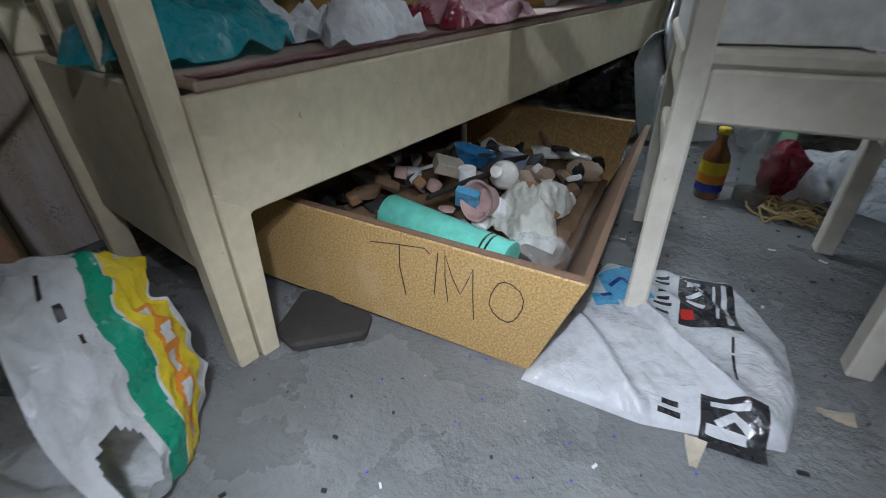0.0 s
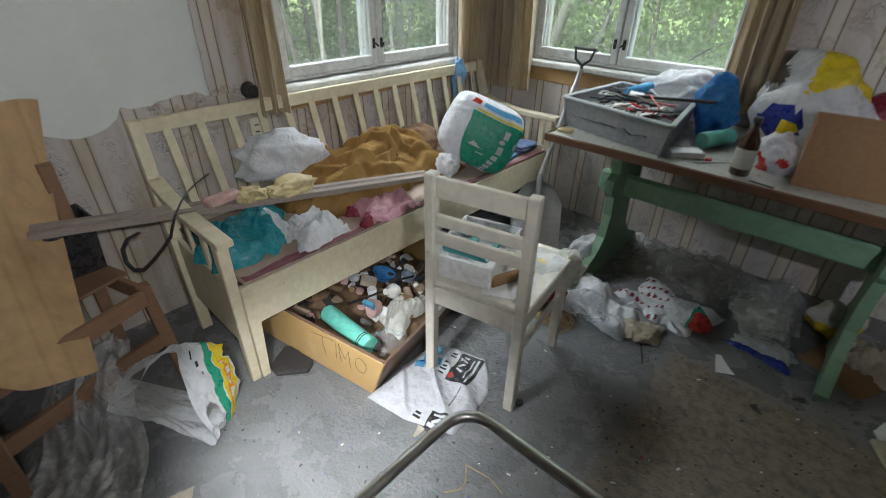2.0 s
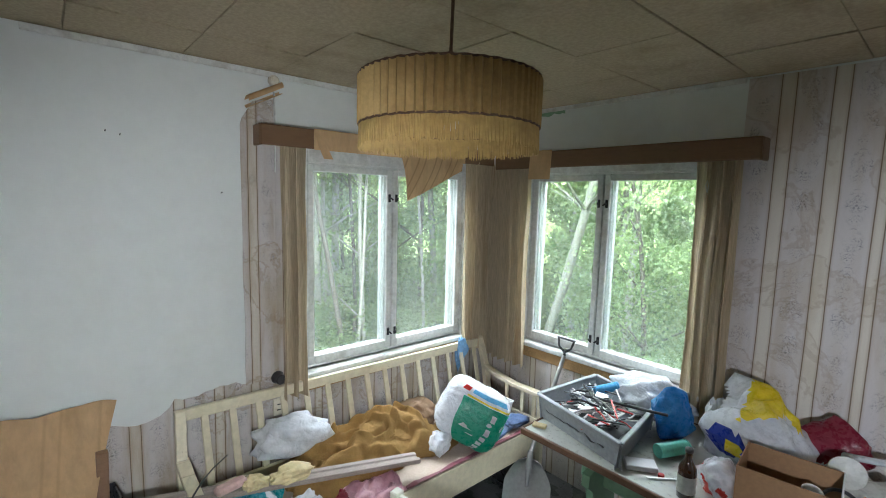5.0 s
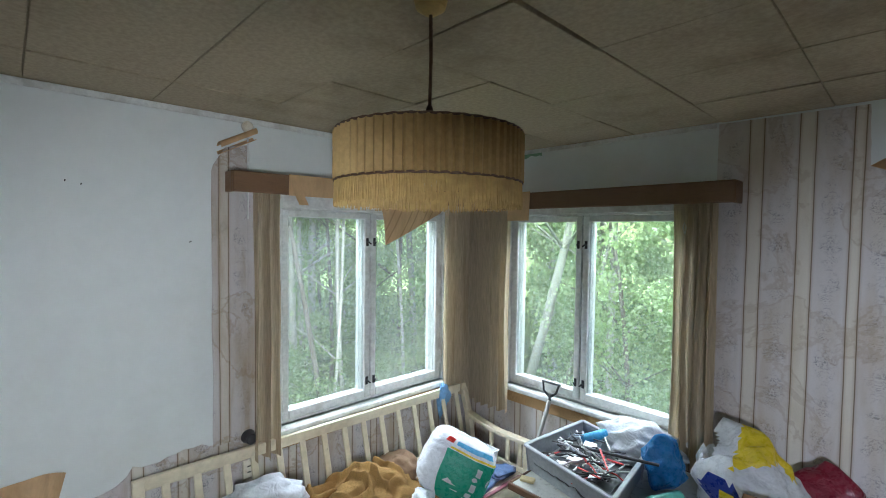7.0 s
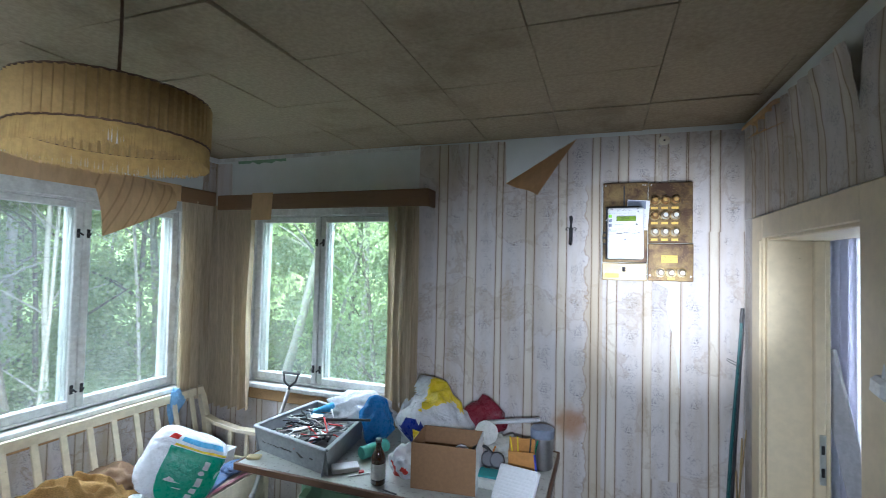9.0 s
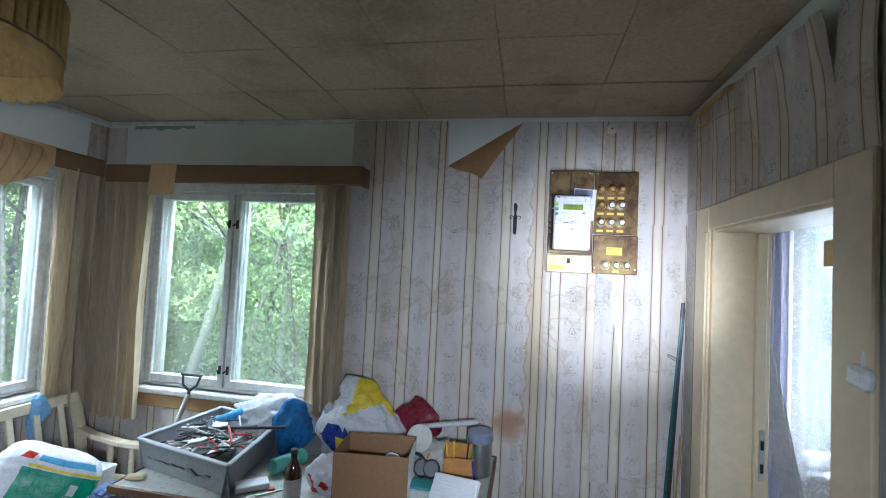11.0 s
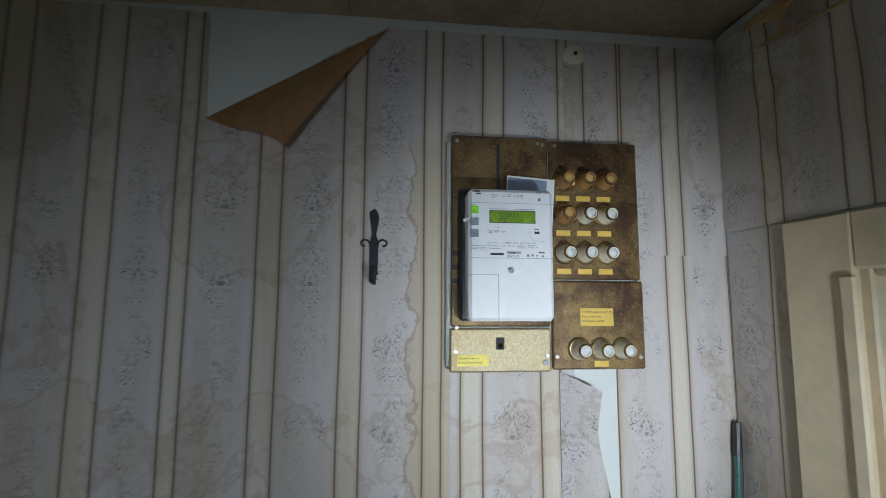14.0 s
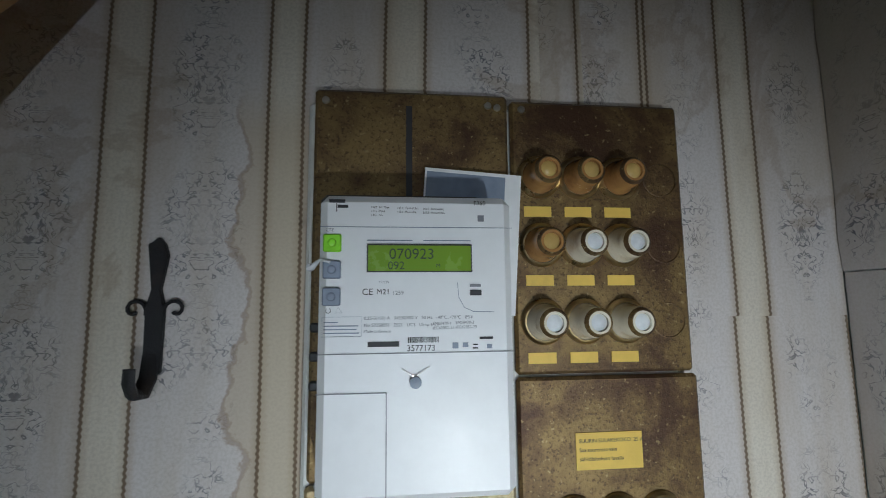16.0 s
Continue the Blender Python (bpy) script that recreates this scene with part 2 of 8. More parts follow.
        paper = mix_node(nt, math_node(nt, "MULTIPLY", inside_run, 0.6), paper, (0.50, 0.42, 0.30))
        paper = mix_node(nt, math_node(nt, "MULTIPLY", tide, 0.5), paper, (0.26, 0.15, 0.07))
    paper = mix_node(nt, math_node(nt, "MULTIPLY", halo, 0.36), paper, (0.33, 0.24, 0.14))
    paper = mix_node(nt, math_node(nt, "MULTIPLY", line, 0.86), paper, (0.12, 0.075, 0.04))
    nt.links.new(paper, b.inputs["Base Color"])
    b.inputs["Roughness"].default_value = 0.72
    b.inputs["Specular IOR Level"].default_value = 0.3
    relief = math_node(nt, "ADD", math_node(nt, "MULTIPLY", line, 0.6), math_node(nt, "ADD", math_node(nt, "MULTIPLY", noise_node(nt, 5, 4), 2.2), math_node(nt, "MULTIPLY", motif, 0.35)))
    bump_node(nt, b, relief, 0.35, 0.006)
    return m


# ---------- materials ----------
M = {}
M["white_board"] = surface("white_wallboard", (0.68, 0.71, 0.69), 0.7, big=1.1, dirty=0.3, dirt=(0.50, 0.50, 0.44), grain=0.02, fine=12, bump=0.03, bump_scale=60)
NORTH_BANDS = [(1.761, 1.817), (1.948, 2.004), (2.126, 2.162), (2.30, 2.349), (2.480, 2.527), (2.661, 2.701), (2.744, 2.793), (2.924, 2.968), (3.092, 3.10), (3.229, 3.274), (3.385, 3.44)]
NORTH_UPPER = NORTH_BANDS[:6] + [(2.796, 2.845), (2.976, 2.999), (3.126, 3.134), (3.234, 3.279), (3.39, 3.44)]
M["paper_n"] = wallpaper("striped_wallpaper_north", "X", [(0.02, 0.065), (0.20, 0.245)] + [(0.43 + 0.178 * k, 0.475 + 0.178 * k) for k in range(7)] + NORTH_BANDS, NORTH_UPPER, 1.95, 0.5, rust=(2.56, 0.90, 0.12, 0.11), seep=(2.634, 2.72, 2.16))
# darker copies of the print for the other walls, shade put into the colour
M["paper_w"] = wallpaper("shaded_striped_wallpaper_west", "Y", [(-1.80 + 0.178 * k, -1.755 + 0.178 * k) for k in range(-14, 11)], stain=0.75, shade=0.88)
M["paper_e"] = wallpaper("shaded_striped_wallpaper_east", "Y", [(-0.17 + 0.178 * k, -0.125 + 0.178 * k) for k in range(-24, 2)], stain=0.6, shade=0.85)
M["paper_back"] = surface("brown_paper_backing", (0.62, 0.42, 0.22), 0.75, big=3, dirty=0.5, dirt=(0.38, 0.23, 0.1), grain=0.08, fine=16, bump=0.5, folds=4.0, thin=0.2, stretch=(1.6, 1.6, 0.6))


def striped_back(name, axis, slope, lines, ink=0.6):
    """The brown back of the paper, its printed cord lines showing through."""
    m = M["paper_back"].copy()
    m.name = name
    nt = m.node_tree
    b = nt.nodes["Principled BSDF"]
    sep = nt.nodes.new("ShaderNodeSeparateXYZ")
    nt.links.new(place_node(nt), sep.inputs[0])
    c = math_node(nt, "ADD", sep.outputs["XYZ".index(axis)], math_node(nt, "MULTIPLY", sep.outputs[2], slope))
    near, _ = band_field(nt, c, lines)
    mark = math_node(nt, "SUBTRACT", 1.0, ramp_node(nt, near, 0.001, 0.009))
    base = b.inputs["Base Color"].links[0].from_socket
    nt.links.new(mix_node(nt, math_node(nt, "MULTIPLY", mark, ink), base, (0.24, 0.14, 0.05)), b.inputs["Base Color"])
    return m


M["flap_back"] = striped_back("striped_paper_back", "Y", -0.45, [(-0.36, -0.31), (-0.23, -0.18), (-0.10, -0.05), (0.03, 0.08), (0.16, 0.21)])
M["sheet_back"] = striped_back("faintly_striped_paper_back", "Y", -0.1, [(-0.45, -0.40), (-0.27, -0.22), (-0.09, -0.04), (0.09, 0.14), (0.27, 0.32)], 0.22)
M["board_wood"] = surface("raw_fibreboard", (0.42, 0.26, 0.11), 0.7, big=5, dirty=0.35, dirt=(0.3, 0.2, 0.1), grain=0.3, fine=170, bump=0.3, bump_scale=260)
M["brown_paint"] = surface("brown_stained_board", (0.17, 0.095, 0.045), 0.5, big=4, dirty=0.4, dirt=(0.1, 0.06, 0.03), stretch=(3, 3, 20), bump=0.1)
M["cream_paint"] = surface("old_cream_paint", (0.66, 0.595, 0.43), 0.42, big=5, dirty=0.4, dirt=(0.40, 0.34, 0.22), grain=0.07, fine=30, bump=0.14, bump_scale=35, chips=0.7)
M["chair_paint"] = surface("worn_white_paint", (0.66, 0.63, 0.54), 0.42, big=6, dirty=0.4, dirt=(0.42, 0.37, 0.27), grain=0.07, fine=30, bump=0.14, bump_scale=35, chips=0.5)
M["window_paint"] = surface("weathered_white_paint", (0.66, 0.67, 0.64), 0.5, big=7, dirty=0.55, dirt=(0.36, 0.34, 0.29), grain=0.1, fine=40, bump=0.25, bump_scale=60, chips=0.4)
M["green_paint"] = surface("green_paint", (0.21, 0.36, 0.23), 0.42, big=5, dirty=0.35, dirt=(0.12, 0.2, 0.12), grain=0.08, fine=30, bump=0.12, bump_scale=40)
M["door_paint"] = surface("yellowed_door_paint", (0.66, 0.56, 0.38), 0.45, big=2.5, dirty=0.4, dirt=(0.45, 0.36, 0.22), grain=0.05, fine=25, bump=0.1, bump_scale=30, chips=0.35)
M["iron"] = surface("black_iron", (0.03, 0.03, 0.033), 0.5, 0.6, big=20, dirty=0.4, dirt=(0.09, 0.06, 0.04), bump=0.4, bump_scale=220)
M["steel"] = surface("dull_steel", (0.62, 0.62, 0.60), 0.34, 1.0, big=9, dirty=0.35, dirt=(0.3, 0.27, 0.22), bump=0.08, grain=0.06)
M["alu"] = surface("scratched_aluminium", (0.42, 0.42, 0.42), 0.4, 0.9, big=10, dirty=0.3, dirt=(0.35, 0.33, 0.3), bump=0.2, bump_scale=60, grain=0.08)
M["glass"] = pane_glass("hazed_old_window_glass", 0.28)


# ---------- floor ----------
def concrete():
    m, nt, b = nodes_of("grey_painted_concrete")
    sep = nt.nodes.new("ShaderNodeSeparateXYZ")
    nt.links.new(place_node(nt), sep.inputs[0])
    big, fine = noise_node(nt, 2.2, 7, 0.65, distortion=0.5), noise_node(nt, 70, 6, 0.65)
    c = mix_node(nt, ramp_node(nt, big, 0.35, 0.7), (0.168, 0.175, 0.178), (0.25, 0.257, 0.258))
    c = mix_node(nt, math_node(nt, "MULTIPLY", ramp_node(nt, fine, 0.45, 0.75), 0.35), c, (0.14, 0.14, 0.14))
    # bare sandy patch where the paint has gone
    dx = math_node(nt, "DIVIDE", math_node(nt, "SUBTRACT", sep.outputs[0], 2.50), 0.72)
    dy = math_node(nt, "DIVIDE", math_node(nt, "SUBTRACT", sep.outputs[1], -1.60), 0.74)
    far = math_node(nt, "MAXIMUM", math_node(nt, "ABSOLUTE", dx), math_node(nt, "ABSOLUTE", dy))
    far = math_node(nt, "ADD", far, math_node(nt, "MULTIPLY", noise_node(nt, 9, 6), 0.22))
    bare = math_node(nt, "SUBTRACT", 1.0, ramp_node(nt, far, 1.02, 1.16))
    sand = mix_node(nt, ramp_node(nt, noise_node(nt, 26, 7, 0.7), 0.4, 0.68), (0.27, 0.235, 0.175), (0.13, 0.11, 0.085))
    c = mix_node(nt, bare, c, sand)
    specks = ramp_node(nt, noise_node(nt, 62, 3, 0.5), 0.71, 0.75)
    c = mix_node(nt, math_node(nt, "MULTIPLY", specks, 0.75), c, (0.05, 0.045, 0.04))
    # pale specks: glints of the glossy floor painted into its colour
    pale = ramp_node(nt, noise_node(nt, 95, 2, 0.5), 0.735, 0.76)
    c = mix_node(nt, math_node(nt, "MULTIPLY", pale, 0.7), c, (0.55, 0.55, 0.52))
    scuff = ramp_node(nt, noise_node(nt, 11, 8, 0.75, distortion=1.5), 0.58, 0.70)
    c = mix_node(nt, math_node(nt, "MULTIPLY", scuff, 0.35), c, (0.10, 0.105, 0.105))
    nt.links.new(c, b.inputs["Base Color"])
    damp = ramp_node(nt, noise_node(nt, 5, 5, 0.6), 0.4, 0.62)
    nt.links.new(math_node(nt, "MULTIPLY_ADD", damp, 0.30, math_node(nt, "MULTIPLY_ADD", bare, 0.3, 0.15), clamp=True), b.inputs["Roughness"])
    bump_node(nt, b, math_node(nt, "ADD", noise_node(nt, 22, 6, 0.7), math_node(nt, "MULTIPLY", fine, 0.8)), 0.75, 0.010)
    return m


M["floor"] = concrete()


# ---------- building helpers ----------
class Shape:
    """A bmesh that is put together from simple pieces."""

    def __init__(self):
        self.bm = bmesh.new()

    def box(self, c, s, rot=(0, 0, 0), bev=0.004, m=None, seg=1):
        """A bevelled box with centre c and size s."""
        mm = (m or Matrix()) @ pose(*c, *rot) @ Matrix.Diagonal((*s, 1))
        made = bmesh.ops.create_cube(self.bm, size=1, matrix=mm)["verts"]
        if bev:
            edges = list({e for v in made for e in v.link_edges})
            bmesh.ops.bevel(self.bm, geom=edges, offset=min(bev, min(s) * 0.4), segments=seg, affect="EDGES", profile=0.5)
        return self

    def span(self, lo, hi, bev=0.004, m=None):
        return self.box([(a + b) / 2 for a, b in zip(lo, hi)], [abs(b - a) for a, b in zip(lo, hi)], bev=bev, m=m)

    def beam(self, a, b, w, h, up=(0, 0, 1), bev=0.003, m=None):
        """A straight bar from a to b, w wide and h high."""
        a, b = Vector(a), Vector(b)
        y = (b - a).normalized()
        x = y.cross(Vector(up)).normalized()
        z = x.cross(y)
        rot = Matrix((x, y, z)).transposed().to_4x4()
        mm = (m or Matrix()) @ Matrix.Translation((a + b) / 2) @ rot
        return self.box((0, 0, 0), (w, (b - a).length, h), bev=bev, m=mm)

    def prism(self, pts, push, bev=0.0, m=None):
        """A plate: the outline pts, pushed out along a vector."""
        mm = m or Matrix()
        lo = [self.bm.verts.new(mm @ Vector(p)) for p in pts]
        hi = [self.bm.verts.new(mm @ (Vector(p) + Vector(push))) for p in pts]
        n = len(pts)
        fs = [self.bm.faces.new(lo[::-1]), self.bm.faces.new(hi)]
        fs += [self.bm.faces.new((lo[i], lo[(i + 1) % n], hi[(i + 1) % n], hi[i])) for i in range(n)]
        bmesh.ops.recalc_face_normals(self.bm, faces=fs)
        if bev:
            bmesh.ops.bevel(self.bm, geom=list({e for f in fs for e in f.edges}), offset=bev, segments=1, affect="EDGES")
        return self

    def tube(self, pts, r, n=8, closed=False, m=None, flat=1.0):
        """A round rod along pts; r is one radius or one for each point."""
        mm = m or Matrix()
        pts = [mm @ Vector(p) for p in pts]
        rs = r if isinstance(r, (list, tuple)) else [r] * len(pts)
        rings, side = [], None
        for i, p in enumerate(pts):
            q0, q1 = pts[i - 1] if (i or closed) else p, pts[(i + 1) % len(pts)] if (i + 1 < len(pts) or closed) else p
            d = (q1 - q0).normalized()
            if side is None:
                side = d.orthogonal().normalized()
            side = (side - d * side.dot(d)).normalized()
            up = d.cross(side)
            rings.append([self.bm.verts.new(p + rs[i] * (math.cos(2 * math.pi * k / n) * side + flat * math.sin(2 * math.pi * k / n) * up)) for k in range(n)])
        for i in range(len(rings) - (0 if closed else 1)):
            a, b = rings[i], rings[(i + 1) % len(rings)]
            for k in range(n):
                self.bm.faces.new((a[k], a[(k + 1) % n], b[(k + 1) % n], b[k]))
        if not closed:
            self.bm.faces.new(rings[0][::-1])
            self.bm.faces.new(rings[-1])
        return self

    def lathe(self, profile, n=24, m=None, cap=True):
        """Turned about z: profile of (radius, z)."""
        mm = m or Matrix()
        rings = [[self.bm.verts.new(mm @ Vector((r * math.cos(2 * math.pi * k / n), r * math.sin(2 * math.pi * k / n), z))) for k in range(n)] for r, z in profile]
        for a, b in zip(rings, rings[1:]):
            for k in range(n):
                self.bm.faces.new((a[k], a[(k + 1) % n], b[(k + 1) % n], b[k]))
        if cap:
            self.bm.faces.new(rings[0][::-1])
            self.bm.faces.new(rings[-1])
        return self

    def sheet(self, fn, nu, nv, thick=0.002, m=None):
        """A bent sheet: fn(u, v) for u, v from 0 to 1, given a thickness."""
        mm = m or Matrix()
        vs = [[self.bm.verts.new(mm @ Vector(fn(i / nu, j / nv))) for j in range(nv + 1)] for i in range(nu + 1)]
        fs = [self.bm.faces.new((vs[i][j], vs[i + 1][j], vs[i + 1][j + 1], vs[i][j + 1])) for i in range(nu) for j in range(nv)]
        if thick:
            bmesh.ops.recalc_face_normals(self.bm, faces=fs)
            bmesh.ops.solidify(self.bm, geom=fs, thickness=thick)
        return self

    def lump(self, c, s, seed, rough=0.25, crease=0.35, sub=4, m=None, floor=None, freq=1.6, rot=0):
        """A slack body of film or cloth, about s in size: broad flat facets meeting in sharp folds; cut level at floor."""
        rng = random.Random(seed * 17 + 3)
        off = Vector((seed * 7.13, seed * 3.7, seed * 1.9))
        made = bmesh.ops.create_icosphere(self.bm, subdivisions=3 if sub > 3 else 2, radius=1.0)["verts"]
        # broad planes cut off the ball
        cuts = []
        for _ in range(20):
            n = Vector((rng.gauss(0, 1), rng.gauss(0, 1), rng.gauss(0, 1))).normalized()
            cuts.append((n, rng.uniform(0.66, 0.98)))
        for v in made:
            d = (v.co + Vector((rng.uniform(-1, 1), rng.uniform(-1, 1), rng.uniform(-1, 1))) * 0.05).normalized()
            r = 1.12 + rough * noise.noise(d * freq * 0.8 + off)
            for n, h in cuts:
                k = d.dot(n)
                if k > 0.05:
                    r = min(r, h / k)
            # long folds running one way
            r *= 1 + crease * 0.85 * (0.28 - abs(noise.noise(Vector((d.x * 1.6, d.y * 5.0, d.z * 2.6)) * freq * 0.6 + off * 2)))
            r *= 1 + crease * 0.22 * rng.uniform(-1, 1)
            v.co = d * r
        faces = list({f for v in made for f in v.link_faces})
        edges = list({e for f in faces for e in f.edges})
        got = bmesh.ops.subdivide_edges(self.bm, edges=edges, cuts=2 if sub > 4 else 1, use_grid_fill=True)
        verts = list({v for f in self.bm.faces for v in f.verts}) if len(self.bm.faces) < 40000 else made
        bmesh.ops.smooth_vert(self.bm, verts=verts, factor=0.25, use_axis_x=True, use_axis_y=True, use_axis_z=True)
        cr, sr = math.cos(radians(rot)), math.sin(radians(rot))
        for v in verts:
            d = v.co
            p = Vector((d.x * s[0], d.y * s[1], d.z * s[2])) * 0.5
            p = Vector((p.x * cr - p.y * sr, p.x * sr + p.y * cr, p.z)) + Vector(c)
            if floor is not None and p.z < floor:
                p.z = floor + 0.0015 * noise.noise(p * 40)
            v.co = (m @ p) if m else p
        return self

    def crumple(self, c, size, seed, high=0.05, floor=0.0, rot=0, n=15, fine=3):
        """A crumpled, torn sheet of film lying on a level floor: flat facets between sharp folds, with a ragged outline."""
        rng = random.Random(seed * 31 + 7)
        off = seed * 5.3
        cr, sr = math.cos(radians(rot)), math.sin(radians(rot))
        knots = [[None] * (n + 1) for _ in range(n + 1)]
        for i in range(n + 1):
            for j in range(n + 1):
                u, v = 2 * i / n - 1, 2 * j / n - 1
                edge = max(abs(u), abs(v))
                a = math.atan2(v, u)
                w = 0.80 + 0.38 * noise.noise(Vector((math.cos(a) * 1.6, math.sin(a) * 1.6, off)))
                u, v = u * w + rng.uniform(-0.5, 0.5) / n, v * w + rng.uniform(-0.5, 0.5) / n
                h = high * (1 - edge ** 3) * (0.55 + 0.9 * noise.noise(Vector((u * 1.7, v * 1.7, off)))) + high * 0.28 * rng.random()
                h += high * 0.45 * max(0, 0.25 - abs(noise.noise(Vector((u * 1.6 + v, v * 3.2, off + 4))))) * 3 * (1 - 0.6 * edge)
                if edge > 0.99 and rng.random() < 0.75:
                    h = 0.002 + 0.004 * rng.random()
                x, y = u * size[0] / 2, v * size[1] / 2
                knots[i][j] = Vector((c[0] + x * cr - y * sr, c[1] + x * sr + y * cr, floor + max(0.0025, h)))
        grid = []
        q = n * fine
        for i in range(q + 1):
            row = []
            for j in range(q + 1):
                a, b = min(i // fine, n - 1), min(j // fine, n - 1)
                f, g = i / fine - a, j / fine - b
                if f + g <= 1:
                    p = knots[a][b] + (knots[a + 1][b] - knots[a][b]) * f + (knots[a][b + 1] - knots[a][b]) * g
                else:
                    p = knots[a + 1][b + 1] + (knots[a][b + 1] - knots[a + 1][b + 1]) * (1 - f) + (knots[a + 1][b] - knots[a + 1][b + 1]) * (1 - g)
                row.append(self.bm.verts.new(p))
            grid.append(row)
        for i in range(q):
            for j in range(q):
                self.bm.faces.new((grid[i][j], grid[i + 1][j], grid[i + 1][j + 1], grid[i][j + 1]))
        bmesh.ops.smooth_vert(self.bm, verts=self.bm.verts, factor=0.4, use_axis_x=True, use_axis_y=True, use_axis_z=True)
        for v in self.bm.verts:
            v.co.z = max(v.co.z, floor + 0.002)
        return self


BASE = {}


def thing(name, label, category, at=(0, 0, 0), m=None, group="", kind=""):
    """An Empty at the thing's base. Parts under it are built in world places, or, with m, in the thing's own frame."""
    ob = new(name)
    ob.empty_display_size = 0.05
    ob.matrix_basis = m if m is not None else Matrix.Translation(at)
    BASE[ob] = None if m is not None else Vector(at)
    return tagged(ob, label, category, group, kind)


def part(name, shape, material, parent=None, label="", smooth=False, sharp=True, paint=None):
    """Links a shape as one mesh object, under a thing or a part."""
    bm = shape.bm if isinstance(shape, Shape) else shape
    base = BASE.get(parent)
    if base is not None:
        bmesh.ops.translate(bm, verts=bm.verts, vec=-base)
    mats = material if isinstance(material, (list, tuple)) else [material]
    if paint:
        for f in bm.faces:
            f.material_index = paint(f.calc_center_median() + (base or Vector()), f.normal)
    if smooth:
        for f in bm.faces:
            f.smooth = True
        if sharp:
            for e in bm.edges:
                if len(e.link_faces) == 2 and e.calc_face_angle(0) > 0.7:
                    e.smooth = False
    me = bpy.data.meshes.new(name)
    bm.to_mesh(me)
    bm.free()
    for mm in mats:
        me.materials.append(mm)
    ob = new(name, me)
    if parent is not None:
        ob.parent = parent
        BASE[ob] = base
    if label:
        ob["label"] = label
    return ob


def single(name, shape, material, label, category, group="", kind="", smooth=True, paint=None, sharp=True):
    """A thing that is one mesh, with its origin at its base."""
    bm = shape.bm
    lo = Vector([min(v.co[i] for v in bm.verts) for i in range(3)])
    hi = Vector([max(v.co[i] for v in bm.verts) for i in range(3)])
    at = Vector(((lo.x + hi.x) / 2, (lo.y + hi.y) / 2, lo.z))
    mats = material if isinstance(material, (list, tuple)) else [material]
    bm.normal_update()
    if paint:
        for f in bm.faces:
            f.material_index = paint(f.calc_center_median(), f.normal)
    bmesh.ops.translate(bm, verts=bm.verts, vec=-at)
    ob = part(name, shape, mats, None, smooth=smooth, sharp=sharp)
    ob.location = at
    return tagged(ob, label, category, group, kind)


def setting(name, shape, material, label, category="", smooth=False):
    return tagged(part(name, shape, material, smooth=smooth), label, category or name.split("_")[0], "", "structure")


def lettering(text, size, m, material, parent, name="lettering", label="", align="LEFT"):
    """Raised text, as a mesh."""
    cu = bpy.data.curves.new("text", "FONT")
    cu.body, cu.size, cu.align_x, cu.extrude = text, size, align, 0.00012
    tmp = new("text", cu)
    me = bpy.data.meshes.new_from_object(tmp)
    bpy.data.objects.remove(tmp)
    me.transform(m)
    base = BASE.get(parent)
    if base is not None:
        me.transform(Matrix.Translation(-base))
    me.materials.clear()
    me.materials.append(material)
    ob = new(name, me)
    ob.parent = parent
    if label:
        ob["label"] = label
    return ob


# ---------- the room ----------
XE, YS, ZC, T = 3.39, -4.3, 2.50, 0.16
W1 = (-1.50, -0.30, 0.90, 2.08)   # west window: y from, y to, z from, z to
W2 = (0.36, 1.50, 0.90, 2.08)     # north window: x from, x to
D1 = (-1.10, -0.33, 0.0, 1.89)    # doorway in the east wall: y
W3 = (3.86, 4.95, 0.84, 2.0)      # porch window: x

setting("floor", Shape().span((-T, YS - T, -0.12), (5.6, T + 0.04, 0.0), bev=0), M["floor"], "grey painted concrete floor, worn and littered")


def pierced(lo, hi, axis, holes):
    """A wall box from lo to hi with openings (a0, a1, z0, z1) along the axis."""
    s = Shape()
    n = "xy".index(axis)
    cuts = sorted(holes)
    at = lo[n]
    for a0, a1, z0, z1 in cuts:
        for (p, q, zl, zh) in ((at, a0, lo[2], hi[2]), (a0, a1, lo[2], z0), (a0, a1, z1, hi[2])):
            if q - p > 1e-4 and zh - zl > 1e-4:
                l, h = list(lo), list(hi)
                l[n], h[n], l[2], h[2] = p, q, zl, zh
                s.span(l, h, bev=0)
        at = a1
    l, h = list(lo), list(hi)
    l[n] = at
    s.span(l, h, bev=0)
    return s


setting("wall_west", pierced((-T, YS, 0), (0, 0, ZC), "y", [W1]), M["white_board"], "pale wallboard wall, bare where paper is torn off")
setting("wall_north", pierced((-T, 0, 0), (5.5, T, ZC), "x", [W2, W3]), M["white_board"], "pale wallboard wall under peeling striped paper")
setting("wall_east", pierced((XE, YS, 0), (XE + 0.20, 0, ZC), "y", [D1]), M["white_board"], "partition wall with an open doorway")
# never in view: this end wall is added so light bounces back
setting("wall_south", Shape().span((-T, YS - T, 0), (XE + 0.2, YS, ZC), bev=0), M["paper_e"], "unseen papered end wall, added to close the room")
setting("wall_porch_east", Shape().span((5.5, YS, 0), (5.6, T, ZC), bev=0), M["white_board"], "pale porch wall")
setting("wall_porch_south", Shape().span((XE + 0.2, -3.0, 0), (5.5, -2.9, ZC), bev=0), M["white_board"], "pale porch wall")


